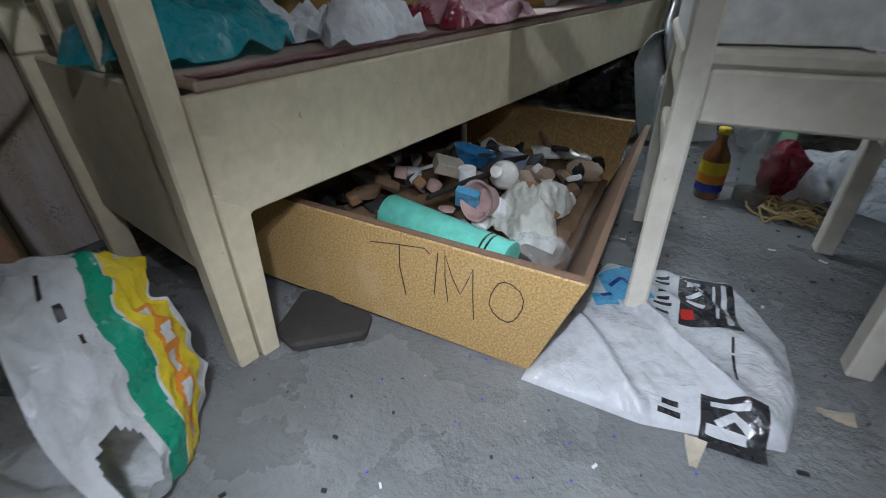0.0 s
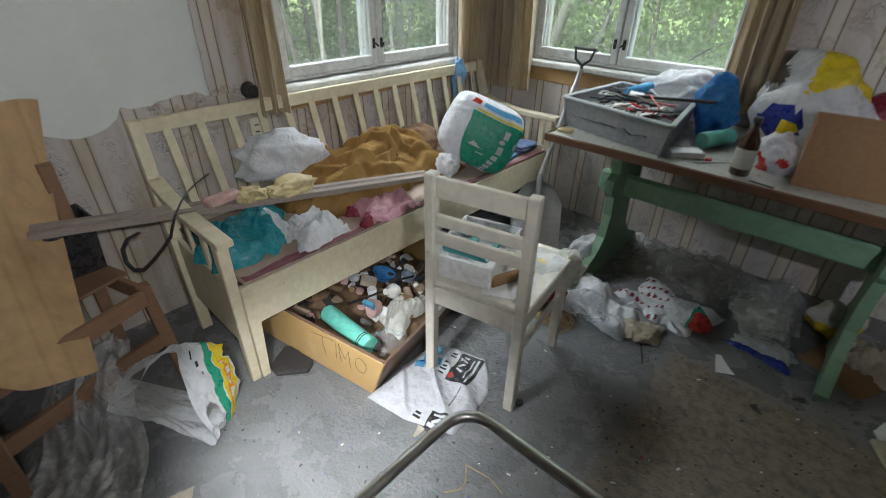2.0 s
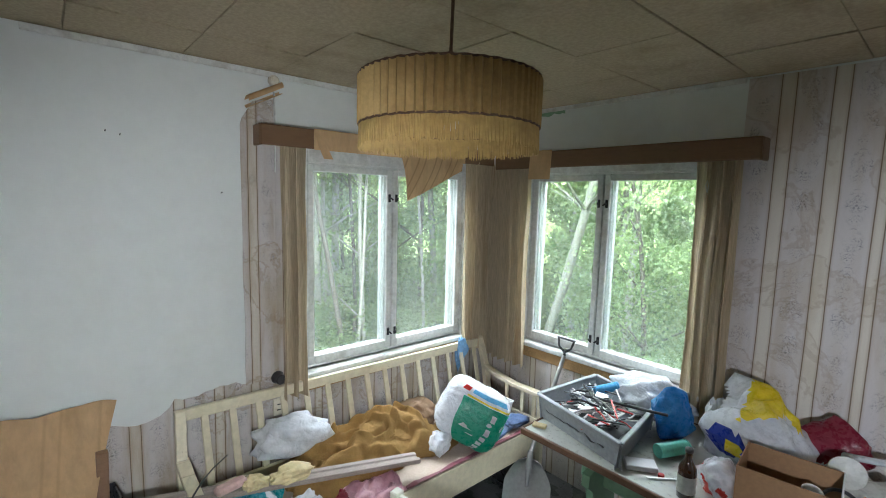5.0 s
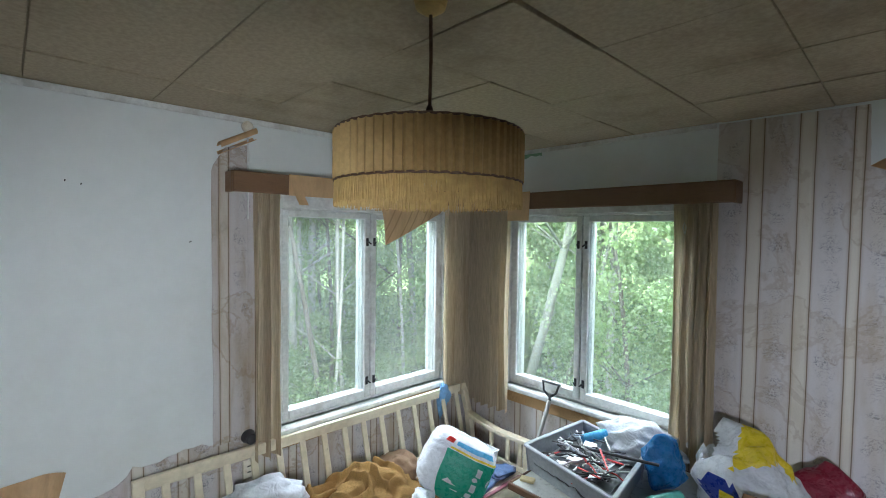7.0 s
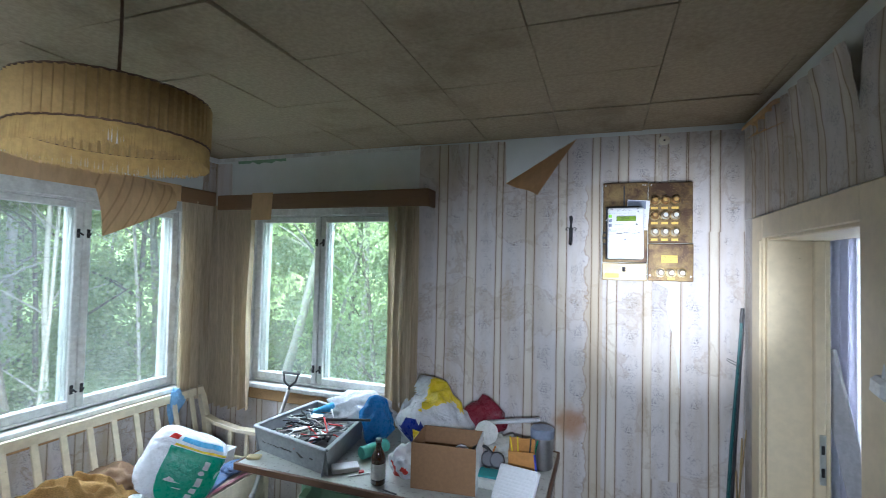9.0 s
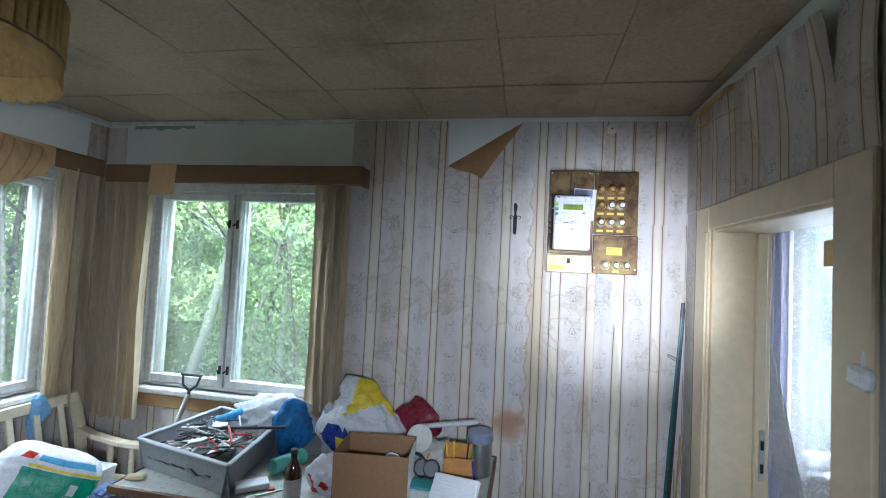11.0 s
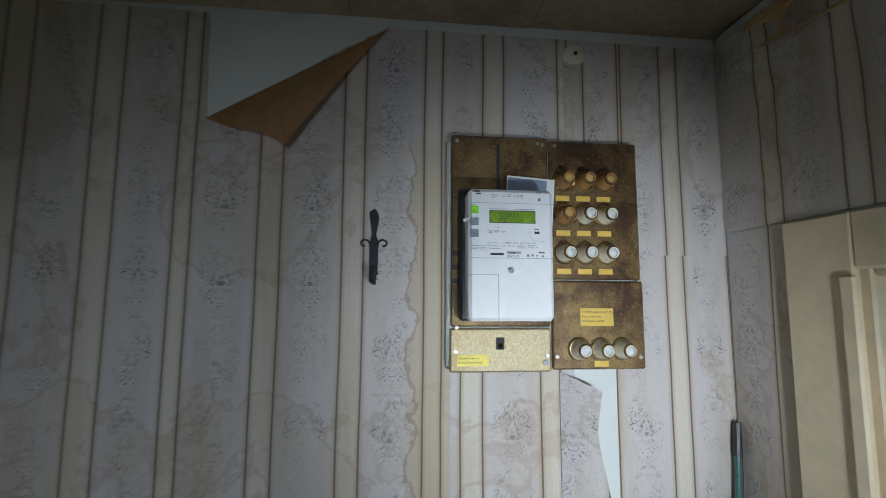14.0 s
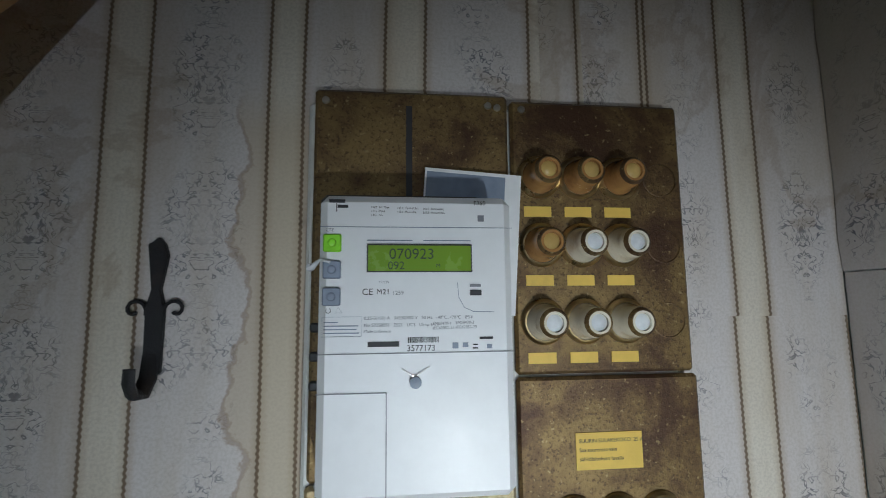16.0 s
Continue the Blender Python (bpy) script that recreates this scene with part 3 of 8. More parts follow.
def ceiling():
    s = Shape()
    rng = random.Random(4)
    s.span((-T, YS - T, ZC + 0.016), (5.6, T, ZC + 0.12), bev=0)
    w, d2 = 0.425, 0.4125
    for i in range(-1, 9):
        for j in range(-1, 11):
            x0, y1 = 1.637 - 4 * w + i * w, -0.002 - j * d2
            g = rng.uniform(0.0004, 0.0018)
            lo, hi = (max(x0 + g + (0.004 if i == 4 else 0), 0.001), max(y1 - d2 + g, YS + 0.001)), (min(x0 + w - g, XE - 0.001), min(y1 - g, -0.001))
            if hi[0] - lo[0] < 0.02 or hi[1] - lo[1] < 0.02:
                continue
            d = rng.uniform(-0.003, 0.003)
            s.box(((lo[0] + hi[0]) / 2, (lo[1] + hi[1]) / 2, ZC + 0.008 + d), (hi[0] - lo[0], hi[1] - lo[1], 0.016), rot=(rng.uniform(-0.4, 0.4), rng.uniform(-0.4, 0.4), 0), bev=0.0022)
    return s


M["ceiling"] = surface("stained_soft_board", (0.41, 0.34, 0.235), 0.85, big=1.6, dirty=0.65, dirt=(0.15, 0.115, 0.065), grain=0.12, fine=60, bump=0.3, bump_scale=150, spec=0.2)
setting("ceiling", ceiling(), M["ceiling"], "sagging ceiling of stained soft fibreboard squares")
setting("trim", Shape().span((0.002, -2.6, ZC - 0.03), (0.014, -0.002, ZC - 0.002), bev=0.003).span((0.016, -0.014, ZC - 0.028), (1.62, -0.002, ZC - 0.002), bev=0.003), M["window_paint"], "narrow white ceiling moulding", "trim")


# ---------- wallpaper ----------
def ragged(pts, seed, amp=0.012, step=0.03):
    """Breaks an outline of (a, z) into small uneven steps; a third value 1 keeps that edge straight."""
    out = []
    for i, p in enumerate(pts):
        q = pts[(i + 1) % len(pts)]
        out.append((p[0], p[1]))
        if len(p) > 2 and p[2]:
            continue
        n = int(math.hypot(q[0] - p[0], q[1] - p[1]) / step)
        for k in range(1, n):
            f = k / n
            a, z = p[0] + f * (q[0] - p[0]), p[1] + f * (q[1] - p[1])
            j = noise.noise(Vector((a * 11 + seed, z * 11, seed))) * amp * 1.6 + noise.noise(Vector((a * 37, z * 37, seed))) * amp
            dx, dz = q[1] - p[1], p[0] - q[0]
            length = math.hypot(dx, dz)
            out.append((a + j * dx / length, z + j * dz / length))
    return out


def paper_sheet(name, axis, pts, material, label, proud=0.003, inward=1):
    s = Shape()
    if axis == "y":
        s.prism([(a, -0.0005, z) for a, z in pts], (0, -proud, 0))
    elif axis == "x":
        s.prism([(0.0005, a, z) for a, z in pts], (proud, 0, 0))
    else:
        s.prism([(XE - 0.0005, a, z) for a, z in pts], (-proud, 0, 0))
    bmesh.ops.triangulate(s.bm, faces=[f for f in s.bm.faces if len(f.verts) > 4])
    return setting(name, s, material, label, "wallpaper")


N_LABEL = "striped floral wallpaper, damp-stained and torn"
paper_sheet("wallpaper_north_under_window", "y", [(0.004, 0.001), (1.63, 0.001), (1.63, 0.898), (0.004, 0.898)], M["paper_n"], N_LABEL)
paper_sheet("wallpaper_north_corner", "y", [(0.004, 0.9), (0.355, 0.9), (0.355, 2.2), (0.14, 2.2), (0.13, 2.46), (0.004, 2.46)], M["paper_n"], N_LABEL)
paper_sheet("wallpaper_north", "y", ragged([(1.505, 0.9, 1), (1.632, 0.9, 1), (1.632, 0.002, 1), (3.385, 0.002, 1), (3.385, 2.47, 1), (2.57, 2.475), (2.18, 2.235), (2.172, 2.485, 1), (1.63, 2.49, 1), (1.628, 2.20, 1), (1.505, 2.2, 1)], 3.0, 0.004), M["paper_n"], N_LABEL)
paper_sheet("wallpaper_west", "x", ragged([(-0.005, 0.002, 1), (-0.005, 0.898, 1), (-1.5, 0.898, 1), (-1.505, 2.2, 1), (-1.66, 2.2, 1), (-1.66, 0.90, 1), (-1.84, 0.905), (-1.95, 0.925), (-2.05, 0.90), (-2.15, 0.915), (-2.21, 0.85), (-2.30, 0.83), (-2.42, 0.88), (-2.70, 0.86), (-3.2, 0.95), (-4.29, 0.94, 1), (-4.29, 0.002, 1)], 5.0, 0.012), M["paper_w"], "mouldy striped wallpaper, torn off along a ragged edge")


def loose_edge(u, v):
    """The last width of paper, standing off the wall towards its free edge."""
    y = -1.661 - (0.172 + 0.004 * noise.noise(Vector((v * 6, 1, 0)))) * u * (1 - 0.35 * max(0, v - 0.93) / 0.07 * u)
    belly = 0.004 + u ** 1.6 * (0.022 + 0.014 * noise.noise(Vector((v * 3.2, 5, 0)))) + 0.006 * math.sin(3.14 * u) * (1 + noise.noise(Vector((v * 5, 2, 2))))
    return (belly, y, 0.905 + v * (1.46 - 0.03 * u))


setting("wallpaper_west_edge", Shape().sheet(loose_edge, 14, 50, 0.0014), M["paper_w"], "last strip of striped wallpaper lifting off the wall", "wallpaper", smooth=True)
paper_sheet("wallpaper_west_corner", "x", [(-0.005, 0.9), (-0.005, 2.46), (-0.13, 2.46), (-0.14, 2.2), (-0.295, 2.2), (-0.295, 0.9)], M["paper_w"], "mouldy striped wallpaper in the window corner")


def east_paper(u, v):
    y, z = -0.005 - u * 1.095, 2.006 + v * (0.464 - 0.07 * u)
    sag = 0.004 + 0.05 * max(0, u - 0.25) * v * v
    fold = 0.014 * math.sin(u * 34) * v ** 3 + 0.006 * noise.noise(Vector((u * 9, v * 5, 3)))
    return (XE - sag - abs(fold), y, z)


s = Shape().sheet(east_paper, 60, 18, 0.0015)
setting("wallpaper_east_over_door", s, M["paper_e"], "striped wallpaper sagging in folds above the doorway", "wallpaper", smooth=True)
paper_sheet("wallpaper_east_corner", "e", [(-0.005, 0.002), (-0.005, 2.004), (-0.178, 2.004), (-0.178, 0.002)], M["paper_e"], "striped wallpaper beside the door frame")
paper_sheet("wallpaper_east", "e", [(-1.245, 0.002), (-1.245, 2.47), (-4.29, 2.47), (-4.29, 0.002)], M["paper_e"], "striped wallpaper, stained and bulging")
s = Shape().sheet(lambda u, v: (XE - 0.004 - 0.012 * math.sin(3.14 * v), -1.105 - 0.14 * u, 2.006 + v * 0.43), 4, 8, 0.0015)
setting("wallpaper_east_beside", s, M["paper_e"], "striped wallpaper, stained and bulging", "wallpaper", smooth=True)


# ---------- windows ----------
def window(name, m, w, h, label, mull=0.5, sill=True, split_hang=True):
    """A two-casement window in its own frame: x along the wall from 0, z up from 0, y out of the room (0 is the wall's face)."""
    ob = thing(name, label, "window", m=m, kind="structure")
    f = Shape()
    d0, d1, t = 0.012, 0.13, 0.020
    f.span((0, d0, 0), (t, d1, h)).span((w - t, d0, 0), (w, d1, h)).span((t, d0, h - t), (w - t, d1, h)).span((t, d0, 0), (w - t, d1, t * 0.9))
    mx = w * mull
    f.span((mx - 0.024, d0 + 0.032, t), (mx + 0.024, d1, h - t))
    part("window_frame", f, M["window_paint"], ob)
    tr = Shape()
    tr.span((-0.05, -0.016, -0.0), (0.012, 0.012, h + 0.06)).span((w - 0.012, -0.016, 0), (w + 0.05, 0.012, h + 0.06)).span((0.012, -0.015, h - 0.012), (w - 0.012, 0.012, h + 0.06))
    part("architrave", tr, M["window_paint"], ob)
    for a, b in ((t + 0.002, mx - 0.004), (mx + 0.004, w - t - 0.002)):
        c = Shape()
        k, y0, y1 = 0.038, 0.006, 0.042
        z0, z1 = t * 0.9 + 0.003, h - t - 0.003
        c.span((a, y0, z0), (a + k, y1, z1)).span((b - k, y0, z0), (b, y1, z1)).span((a + k, y0, z1 - k), (b - k, y1, z1)).span((a + k, y0, z0), (b - k, y1, z0 + k * 1.25))
        c.span((a + k, y1 - 0.012, z0 + k * 1.25), (a + k + 0.01, y1, z1 - k)).span((b - k - 0.01, y1 - 0.012, z0 + k * 1.25), (b - k, y1, z1 - k))
        leaf = part("casement", c, M["window_paint"], ob, "flaking white casement")
        g = part("pane", Shape().span((a + k - 0.004, y0 + 0.016, z0 + k), (b - k + 0.004, y0 + 0.019, z1 - k + 0.004), bev=0), M["glass"], leaf)
        g.visible_shadow = False
        o = Shape()
        k = 0.030
        o.span((a, d1 - 0.04, z0), (a + k, d1 - 0.008, z1)).span((b - k, d1 - 0.04, z0), (b, d1 - 0.008, z1)).span((a + k, d1 - 0.04, z1 - k), (b - k, d1 - 0.008, z1)).span((a + k, d1 - 0.04, z0), (b - k, d1 - 0.008, z0 + k))
        part("outer_casement", o, M["window_paint"], ob)
        xx = b - 0.022 if b < mx else a + 0.022
        for zz in (0.125, h - 0.20):
            hd = Shape().box((xx, 0.004, zz), (0.018, 0.006, 0.05), bev=0.005)
            hd.tube([(xx, 0.002, zz), (xx, -0.014, zz), (xx + (0.012 if b < mx else -0.012), -0.02, zz - 0.012)], 0.005, 7)
            part("window_catch", hd, M["iron"], leaf, "rusty iron catch", smooth=True)
    if sill:
        part("window_sill", Shape().span((-0.06, -0.055, -0.035), (w + 0.06, 0.11, 0.0), bev=0.008), M["window_paint"], ob)
        part("apron_board", Shape().span((-0.04, -0.016, -0.12), (w + 0.04, -0.004, -0.036)), M["board_wood"], ob)
    return ob


west_m = Matrix(((0, -1, 0, 0), (1, 0, 0, W1[0]), (0, 0, 1, W1[2]), (0, 0, 0, 1)))
window("window_1", west_m, W1[1] - W1[0], W1[3] - W1[2], "white painted two-casement window, flaking, looking on the wood", 0.49)
window("window_2", Matrix.Translation((W2[0], 0, W2[2])), W2[1] - W2[0], W2[3] - W2[2], "white painted two-casement window facing leafy bushes", 0.48)
window("window_3", Matrix.Translation((W3[0], 0, W3[2])), W3[1] - W3[0], W3[3] - W3[2], "bright porch window behind lace", 0.5)


# ---------- doorway ----------
door = thing("door_1", "open doorway with yellowed painted frame and no leaf", "doorway", (XE, -0.7, 0), kind="structure")
y0, y1, zt = D1[0], D1[1], D1[3]
part("lining", Shape().span((XE - 0.006, y1 - 0.004, 0), (XE + 0.215, y1 + 0.022, zt + 0.02)).span((XE - 0.006, y0 - 0.022, 0), (XE + 0.215, y0 + 0.004, zt + 0.02)).span((XE - 0.004, y0 + 0.004, zt - 0.002), (XE + 0.213, y1 - 0.004, zt + 0.02)), M["door_paint"], door)
part("stop", Shape().span((XE + 0.15, y1 - 0.03, 0), (XE + 0.19, y1 - 0.0045, zt - 0.003)).span((XE + 0.15, y0 + 0.0045, 0), (XE + 0.19, y0 + 0.03, zt - 0.003)), M["door_paint"], door)
part("architrave", Shape().span((XE - 0.022, y1 + 0.012, 0), (XE - 0.0066, y1 + 0.15, 2.0)).span((XE - 0.024, y0 - 0.15, 0), (XE - 0.0066, y0 - 0.012, 2.0)).span((XE - 0.021, y0 - 0.012, zt + 0.01), (XE - 0.0066, y1 + 0.012, 2.0)), M["door_paint"], door)
part("bead", Shape().span((XE - 0.034, y1 + 0.002, 0), (XE - 0.0225, y1 + 0.03, zt)), M["door_paint"], door)
part("strike_plate", Shape().span((XE + 0.165, y1 - 0.034, 0.90), (XE + 0.187, y1 - 0.0302, 1.10), bev=0.002), M["steel"], door, "worn steel strike plate")
for zz in (1.04, 0.95):
    part("latch_hole", Shape().span((XE + 0.170, y1 - 0.0352, zz - 0.018), (XE + 0.182, y1 - 0.0345, zz + 0.018), bev=0), M["iron"], door)


# ---------- the settle by the west wall ----------
M["maroon"] = surface("maroon_oilcloth", (0.16, 0.045, 0.06), 0.4, big=9, dirty=0.4, dirt=(0.3, 0.2, 0.18), bump=0.2)
M["hardboard"] = surface("dusty_hardboard", (0.38, 0.30, 0.24), 0.75, big=5, dirty=0.4, dirt=(0.25, 0.19, 0.14), grain=0.1, fine=90)
bench = thing("settle", "cream painted wooden settle with slatted back, paint yellowed and chipped", "bench", (0.38, -1.17, 0))
cp = M["cream_paint"]
part("seat", Shape().span((0.11, -2.12, 0.425), (0.675, -0.22, 0.443)), M["hardboard"], bench, "bare brown hardboard seat")
rng = random.Random(2)


def torn_edge(u, v):
    y = -2.115 + u * 1.86
    wide = 0.045 + 0.03 * noise.noise(Vector((y * 7, 0, 1))) + 0.015 * noise.noise(Vector((y * 31, 0, 4)))
    x = 0.683 - v * max(0.012, wide) * (1 if y < -1.3 else 0.6)
    return (x, y, 0.4445 + 0.006 * max(0, 0.5 - v) * (1 + noise.noise(Vector((y * 18, 2, v * 3)))) + 0.002 * noise.noise(Vector((y * 40, v * 9, 0))))


part("torn_cover", Shape().sheet(torn_edge, 70, 4, 0.002), M["maroon"], bench, "remnant of maroon oilcloth along the seat edge")
part("front_rail", Shape().prism([(0.657, -2.138, 0.425), (0.657, -0.2, 0.425), (0.657, -0.2, 0.262), (0.657, -2.09, 0.255), (0.657, -2.138, 0.22)], (0.022, 0, 0), bev=0.003), cp, bench)
for y in (-2.105, -0.255):
    part("front_leg", Shape().prism([(0.650, y - 0.034, 0.0), (0.650, y - 0.003, 0.0), (0.650, y + 0.010, 0.26), (0.650, y - 0.034, 0.30)], (0.03, 0, 0), bev=0.003), cp, bench)
for y, lean in ((-2.178, 0.0), (-0.185, 0.0)):
    part("arm_post", Shape().prism([(0.635, y, 0.0), (0.635, y + 0.035, 0.0), (0.635, y + 0.042 + lean, 0.60), (0.635, y + lean, 0.60)], (0.04, 0, 0), bev=0.004), cp, bench)
    arm = Shape()
    yy = y + 0.025 + lean
    for a, b in zip([(0.13, yy, 0.665), (0.24, yy, 0.635), (0.42, yy, 0.612)], [(0.24, yy, 0.635), (0.42, yy, 0.612), (0.70, yy, 0.615)]):
        arm.beam(a, b, 0.056, 0.026)
    part("armrest", arm, cp, bench)
    bp = Shape()
    for a, b in zip([(0.215, yy - 0.01, 0), (0.185, yy - 0.01, 0.44), (0.14, yy - 0.005, 0.67)], [(0.185, yy - 0.01, 0.44), (0.14, yy - 0.005, 0.67), (0.055, yy + 0.012, 0.865)]):
        bp.beam(a, b, 0.04, 0.045, up=(0, 1, 0))
    part("back_post", bp, cp, bench)
    part("side_panel", Shape().span((0.21, yy - 0.012, 0.16), (0.634, yy + 0.008, 0.44)), cp, bench)
    for x in (0.34, 0.48, 0.58):
        part("arm_slat", Shape().span((x, yy - 0.008, 0.44), (x + 0.032, yy + 0.006, 0.606)), cp, bench)
part("top_rail", Shape().beam((0.05, -2.165, 0.845), (0.10, -0.165, 0.845), 0.026, 0.055), cp, bench)
part("bottom_rail", Shape().beam((0.165, -2.14, 0.49), (0.185, -0.19, 0.49), 0.026, 0.05), cp, bench)
n = 15
for i in range(n):
    y = -2.04 + i * (1.78 / (n - 1))
    f = (y + 2.165) / 2.0
    part("back_slat", Shape().beam((0.163 + 0.02 * f, y, 0.50), (0.055 + 0.05 * f, y, 0.83), 0.034, 0.012, up=(1, 0, 0.3)), cp, bench)

# ---------- the white chair ----------
ch = thing("kitchen_chair", "white painted wooden kitchen chair with slatted back, holding clutter", "chair", m=pose(1.292, -1.632, 0, 0, 0, 12.5))
wp = M["chair_paint"]
part("seat", Shape().prism([(-0.185, -0.005, 0.432), (0.185, -0.005, 0.432), (0.215, 0.425, 0.432), (-0.215, 0.425, 0.432)], (0, 0, 0.022), bev=0.005), wp, ch)
for sx in (-1, 1):
    x = 0.165 * sx
    part("back_leg", Shape().prism([(x - 0.018, -0.018, 0), (x + 0.018, -0.018, 0), (x + 0.018, 0.022, 0.0), (x - 0.018, 0.022, 0.0)], (0, 0, 0.845), bev=0.004), wp, ch)
    xf = 0.188 * sx
    part("front_leg", Shape().beam((xf, 0.40, 0), (xf, 0.395, 0.43), 0.036, 0.036, up=(0, 1, 0)), wp, ch)
    part("side_rail", Shape().beam((x, 0.025, 0.395), (xf, 0.377, 0.395), 0.018, 0.07), wp, ch)
    part("stretcher", Shape().beam((x, 0.022, 0.27), (xf, 0.38, 0.27), 0.016, 0.032), wp, ch)
part("front_rail", Shape().span((-0.17, 0.388, 0.36), (0.17, 0.405, 0.431)), wp, ch)
part("rear_rail", Shape().span((-0.147, -0.012, 0.36), (0.147, 0.008, 0.431)), wp, ch)
for z0, z1 in ((0.770, 0.838), (0.672, 0.712), (0.606, 0.650)):
    part("back_rail", Shape().span((-0.1475, -0.010, z0), (0.1475, 0.008, z1), bev=0.003), wp, ch)

# ---------- the pulled-out drawer ----------
drawer = thing("drawer", "chipboard drawer with a pencilled name, full of junk", "drawer", m=pose(1.045, -1.90, 0, 0, 2.3, 11.5))
cb = M["board_wood"]
M["chipboard"] = surface("yellow_chipboard", (0.49, 0.32, 0.125), 0.6, big=9, dirty=0.5, dirt=(0.62, 0.47, 0.27), grain=0.34, fine=260, bump=0.3, bump_scale=260)
M["pencil"] = surface("pencil_line", (0.05, 0.04, 0.03), 0.7, bump=0)
DW, DD, DH = 0.60, 0.80, 0.192
front = part("front", Shape().prism([(-DW, 0, 0), (0, 0, 0), (0.062, 0.0, DH), (-DW - 0.03, 0.0, DH)], (0, 0.017, 0), bev=0.002), M["chipboard"], drawer)
part("back", Shape().prism([(-DW, DD, 0), (0, DD, 0), (0.02, DD, DH), (-DW - 0.02, DD, DH)], (0, -0.017, 0), bev=0.002), M["chipboard"], drawer)
M["dark_edge"] = surface("brown_drawer_side", (0.17, 0.10, 0.06), 0.6, big=5, dirty=0.3, stretch=(8, 1, 8))
for sx in (0, 1):
    x0, x1 = ((-0.012, 0.05), (-DW - 0.0, -DW - 0.03 + 0.012))[sx]
    part("side", Shape().prism([(x0, 0.018, 0.0), (x1, 0.018, DH - 0.002), (x1 + 0.012, 0.018, DH - 0.002), (x0 + 0.012, 0.018, 0.0)], (0, DD - 0.036, 0), bev=0.001), M["dark_edge"], drawer)
part("bottom", Shape().span((-DW + 0.012, 0.018, 0.012), (-0.013, DD - 0.018, 0.018), bev=0), M["dark_edge"], drawer)
part("top_edge", Shape().span((-DW - 0.028, 0.0015, DH + 0.0005), (0.06, 0.0155, DH + 0.003), bev=0.001), M["dark_edge"], drawer)
name_strokes = [
    [(-0.288, 0.160), (-0.232, 0.170), (-0.186, 0.177), (-0.177, 0.169)],
    [(-0.232, 0.172), (-0.233, 0.128), (-0.223, 0.073)],
    [(-0.163, 0.176), (-0.166, 0.138), (-0.169, 0.093)],
    [(-0.144, 0.086), (-0.150, 0.133), (-0.151, 0.177), (-0.138, 0.138), (-0.123, 0.110), (-0.112, 0.140), (-0.104, 0.164), (-0.102, 0.118), (-0.098, 0.068)],
    [(-0.048 + 0.026 * math.cos(a) + 0.002 * math.sin(3 * a), 0.122 + 0.037 * math.sin(a)) for a in [1.7 + k * 0.45 for k in range(15)]],
]
for st in name_strokes:
    part("pencil_stroke", Shape().tube([(x, -0.0002, z) for x, z in st], 0.0010, 5), M["pencil"], front)


# ---------- trestle table under the north window ----------
tb = thing("trestle_table", "long table with green trestle base and grey worn top", "table", (1.75, -0.45, 0))
M["table_top"] = surface("pale_worn_laminate", (0.46, 0.47, 0.43), 0.3, big=4, dirty=0.35, dirt=(0.3, 0.27, 0.2), grain=0.06, bump=0.04)
M["dark_wood"] = surface("dark_stained_wood", (0.14, 0.07, 0.035), 0.4, big=6, dirty=0.4, dirt=(0.06, 0.035, 0.02), stretch=(2, 14, 14))
part("tabletop", Shape().span((1.005, -0.785, 0.716), (2.495, -0.045, 0.742), bev=0.003), M["table_top"], tb)
part("edging", Shape().span((0.99, -0.80, 0.708), (2.51, -0.7855, 0.7435), bev=0.004).span((0.99, -0.045, 0.708), (2.51, -0.03, 0.7435), bev=0.004).span((0.99, -0.785, 0.708), (1.0045, -0.0455, 0.7435), bev=0.004).span((2.4955, -0.785, 0.708), (2.51, -0.0455, 0.7435), bev=0.004), M["dark_wood"], tb, "dark wooden edging")


def trestle(x):
    """The outline of a sawn trestle end, in y and z."""
    half = [(0.34, 0.0), (0.36, 0.035), (0.30, 0.075), (0.20, 0.12), (0.125, 0.20), (0.105, 0.32), (0.12, 0.42), (0.165, 0.46), (0.16, 0.52), (0.11, 0.54), (0.12, 0.60), (0.20, 0.66), (0.25, 0.70)]
    c = -0.42
    pts = [(x, c + a, z) for a, z in half] + [(x, c - a, z) for a, z in reversed(half)]
    s = Shape().prism(pts, (0.042, 0, 0))
    bmesh.ops.triangulate(s.bm, faces=[f for f in s.bm.faces if len(f.verts) > 4])
    return s


for x in (1.225, 2.255):
    part("trestle_end", trestle(x), M["green_paint"], tb)
part("stretcher", Shape().span((1.13, -0.44, 0.40), (2.36, -0.40, 0.51), bev=0.012), M["green_paint"], tb)
for x in (1.19, 2.31):
    part("wedge", Shape().box((x, -0.42, 0.47), (0.022, 0.036, 0.17), bev=0.005), M["green_paint"], tb)

# ---------- pendant lamp ----------
M["shade"] = surface("yellowed_pleated_cloth", (0.44, 0.30, 0.115), 0.75, big=6, dirty=0.55, dirt=(0.26, 0.15, 0.045), grain=0.1, fine=90, bump=0.2, thin=0.12)
M["fringe"] = surface("gold_fringe", (0.52, 0.36, 0.13), 0.8, big=9, dirty=0.4, dirt=(0.28, 0.16, 0.05), thin=0.15)
M["brown_cord"] = surface("brown_braid", (0.10, 0.055, 0.03), 0.7, big=30, dirty=0.3)
LX, LY = 1.51, -1.80
pl = thing("pendant_lamp", "pleated yellow drum lampshade with fringe, hanging on a cord", "lamp", (LX, LY, 2.0))
s = Shape()
np_, r0 = 64, 0.213
ring = []
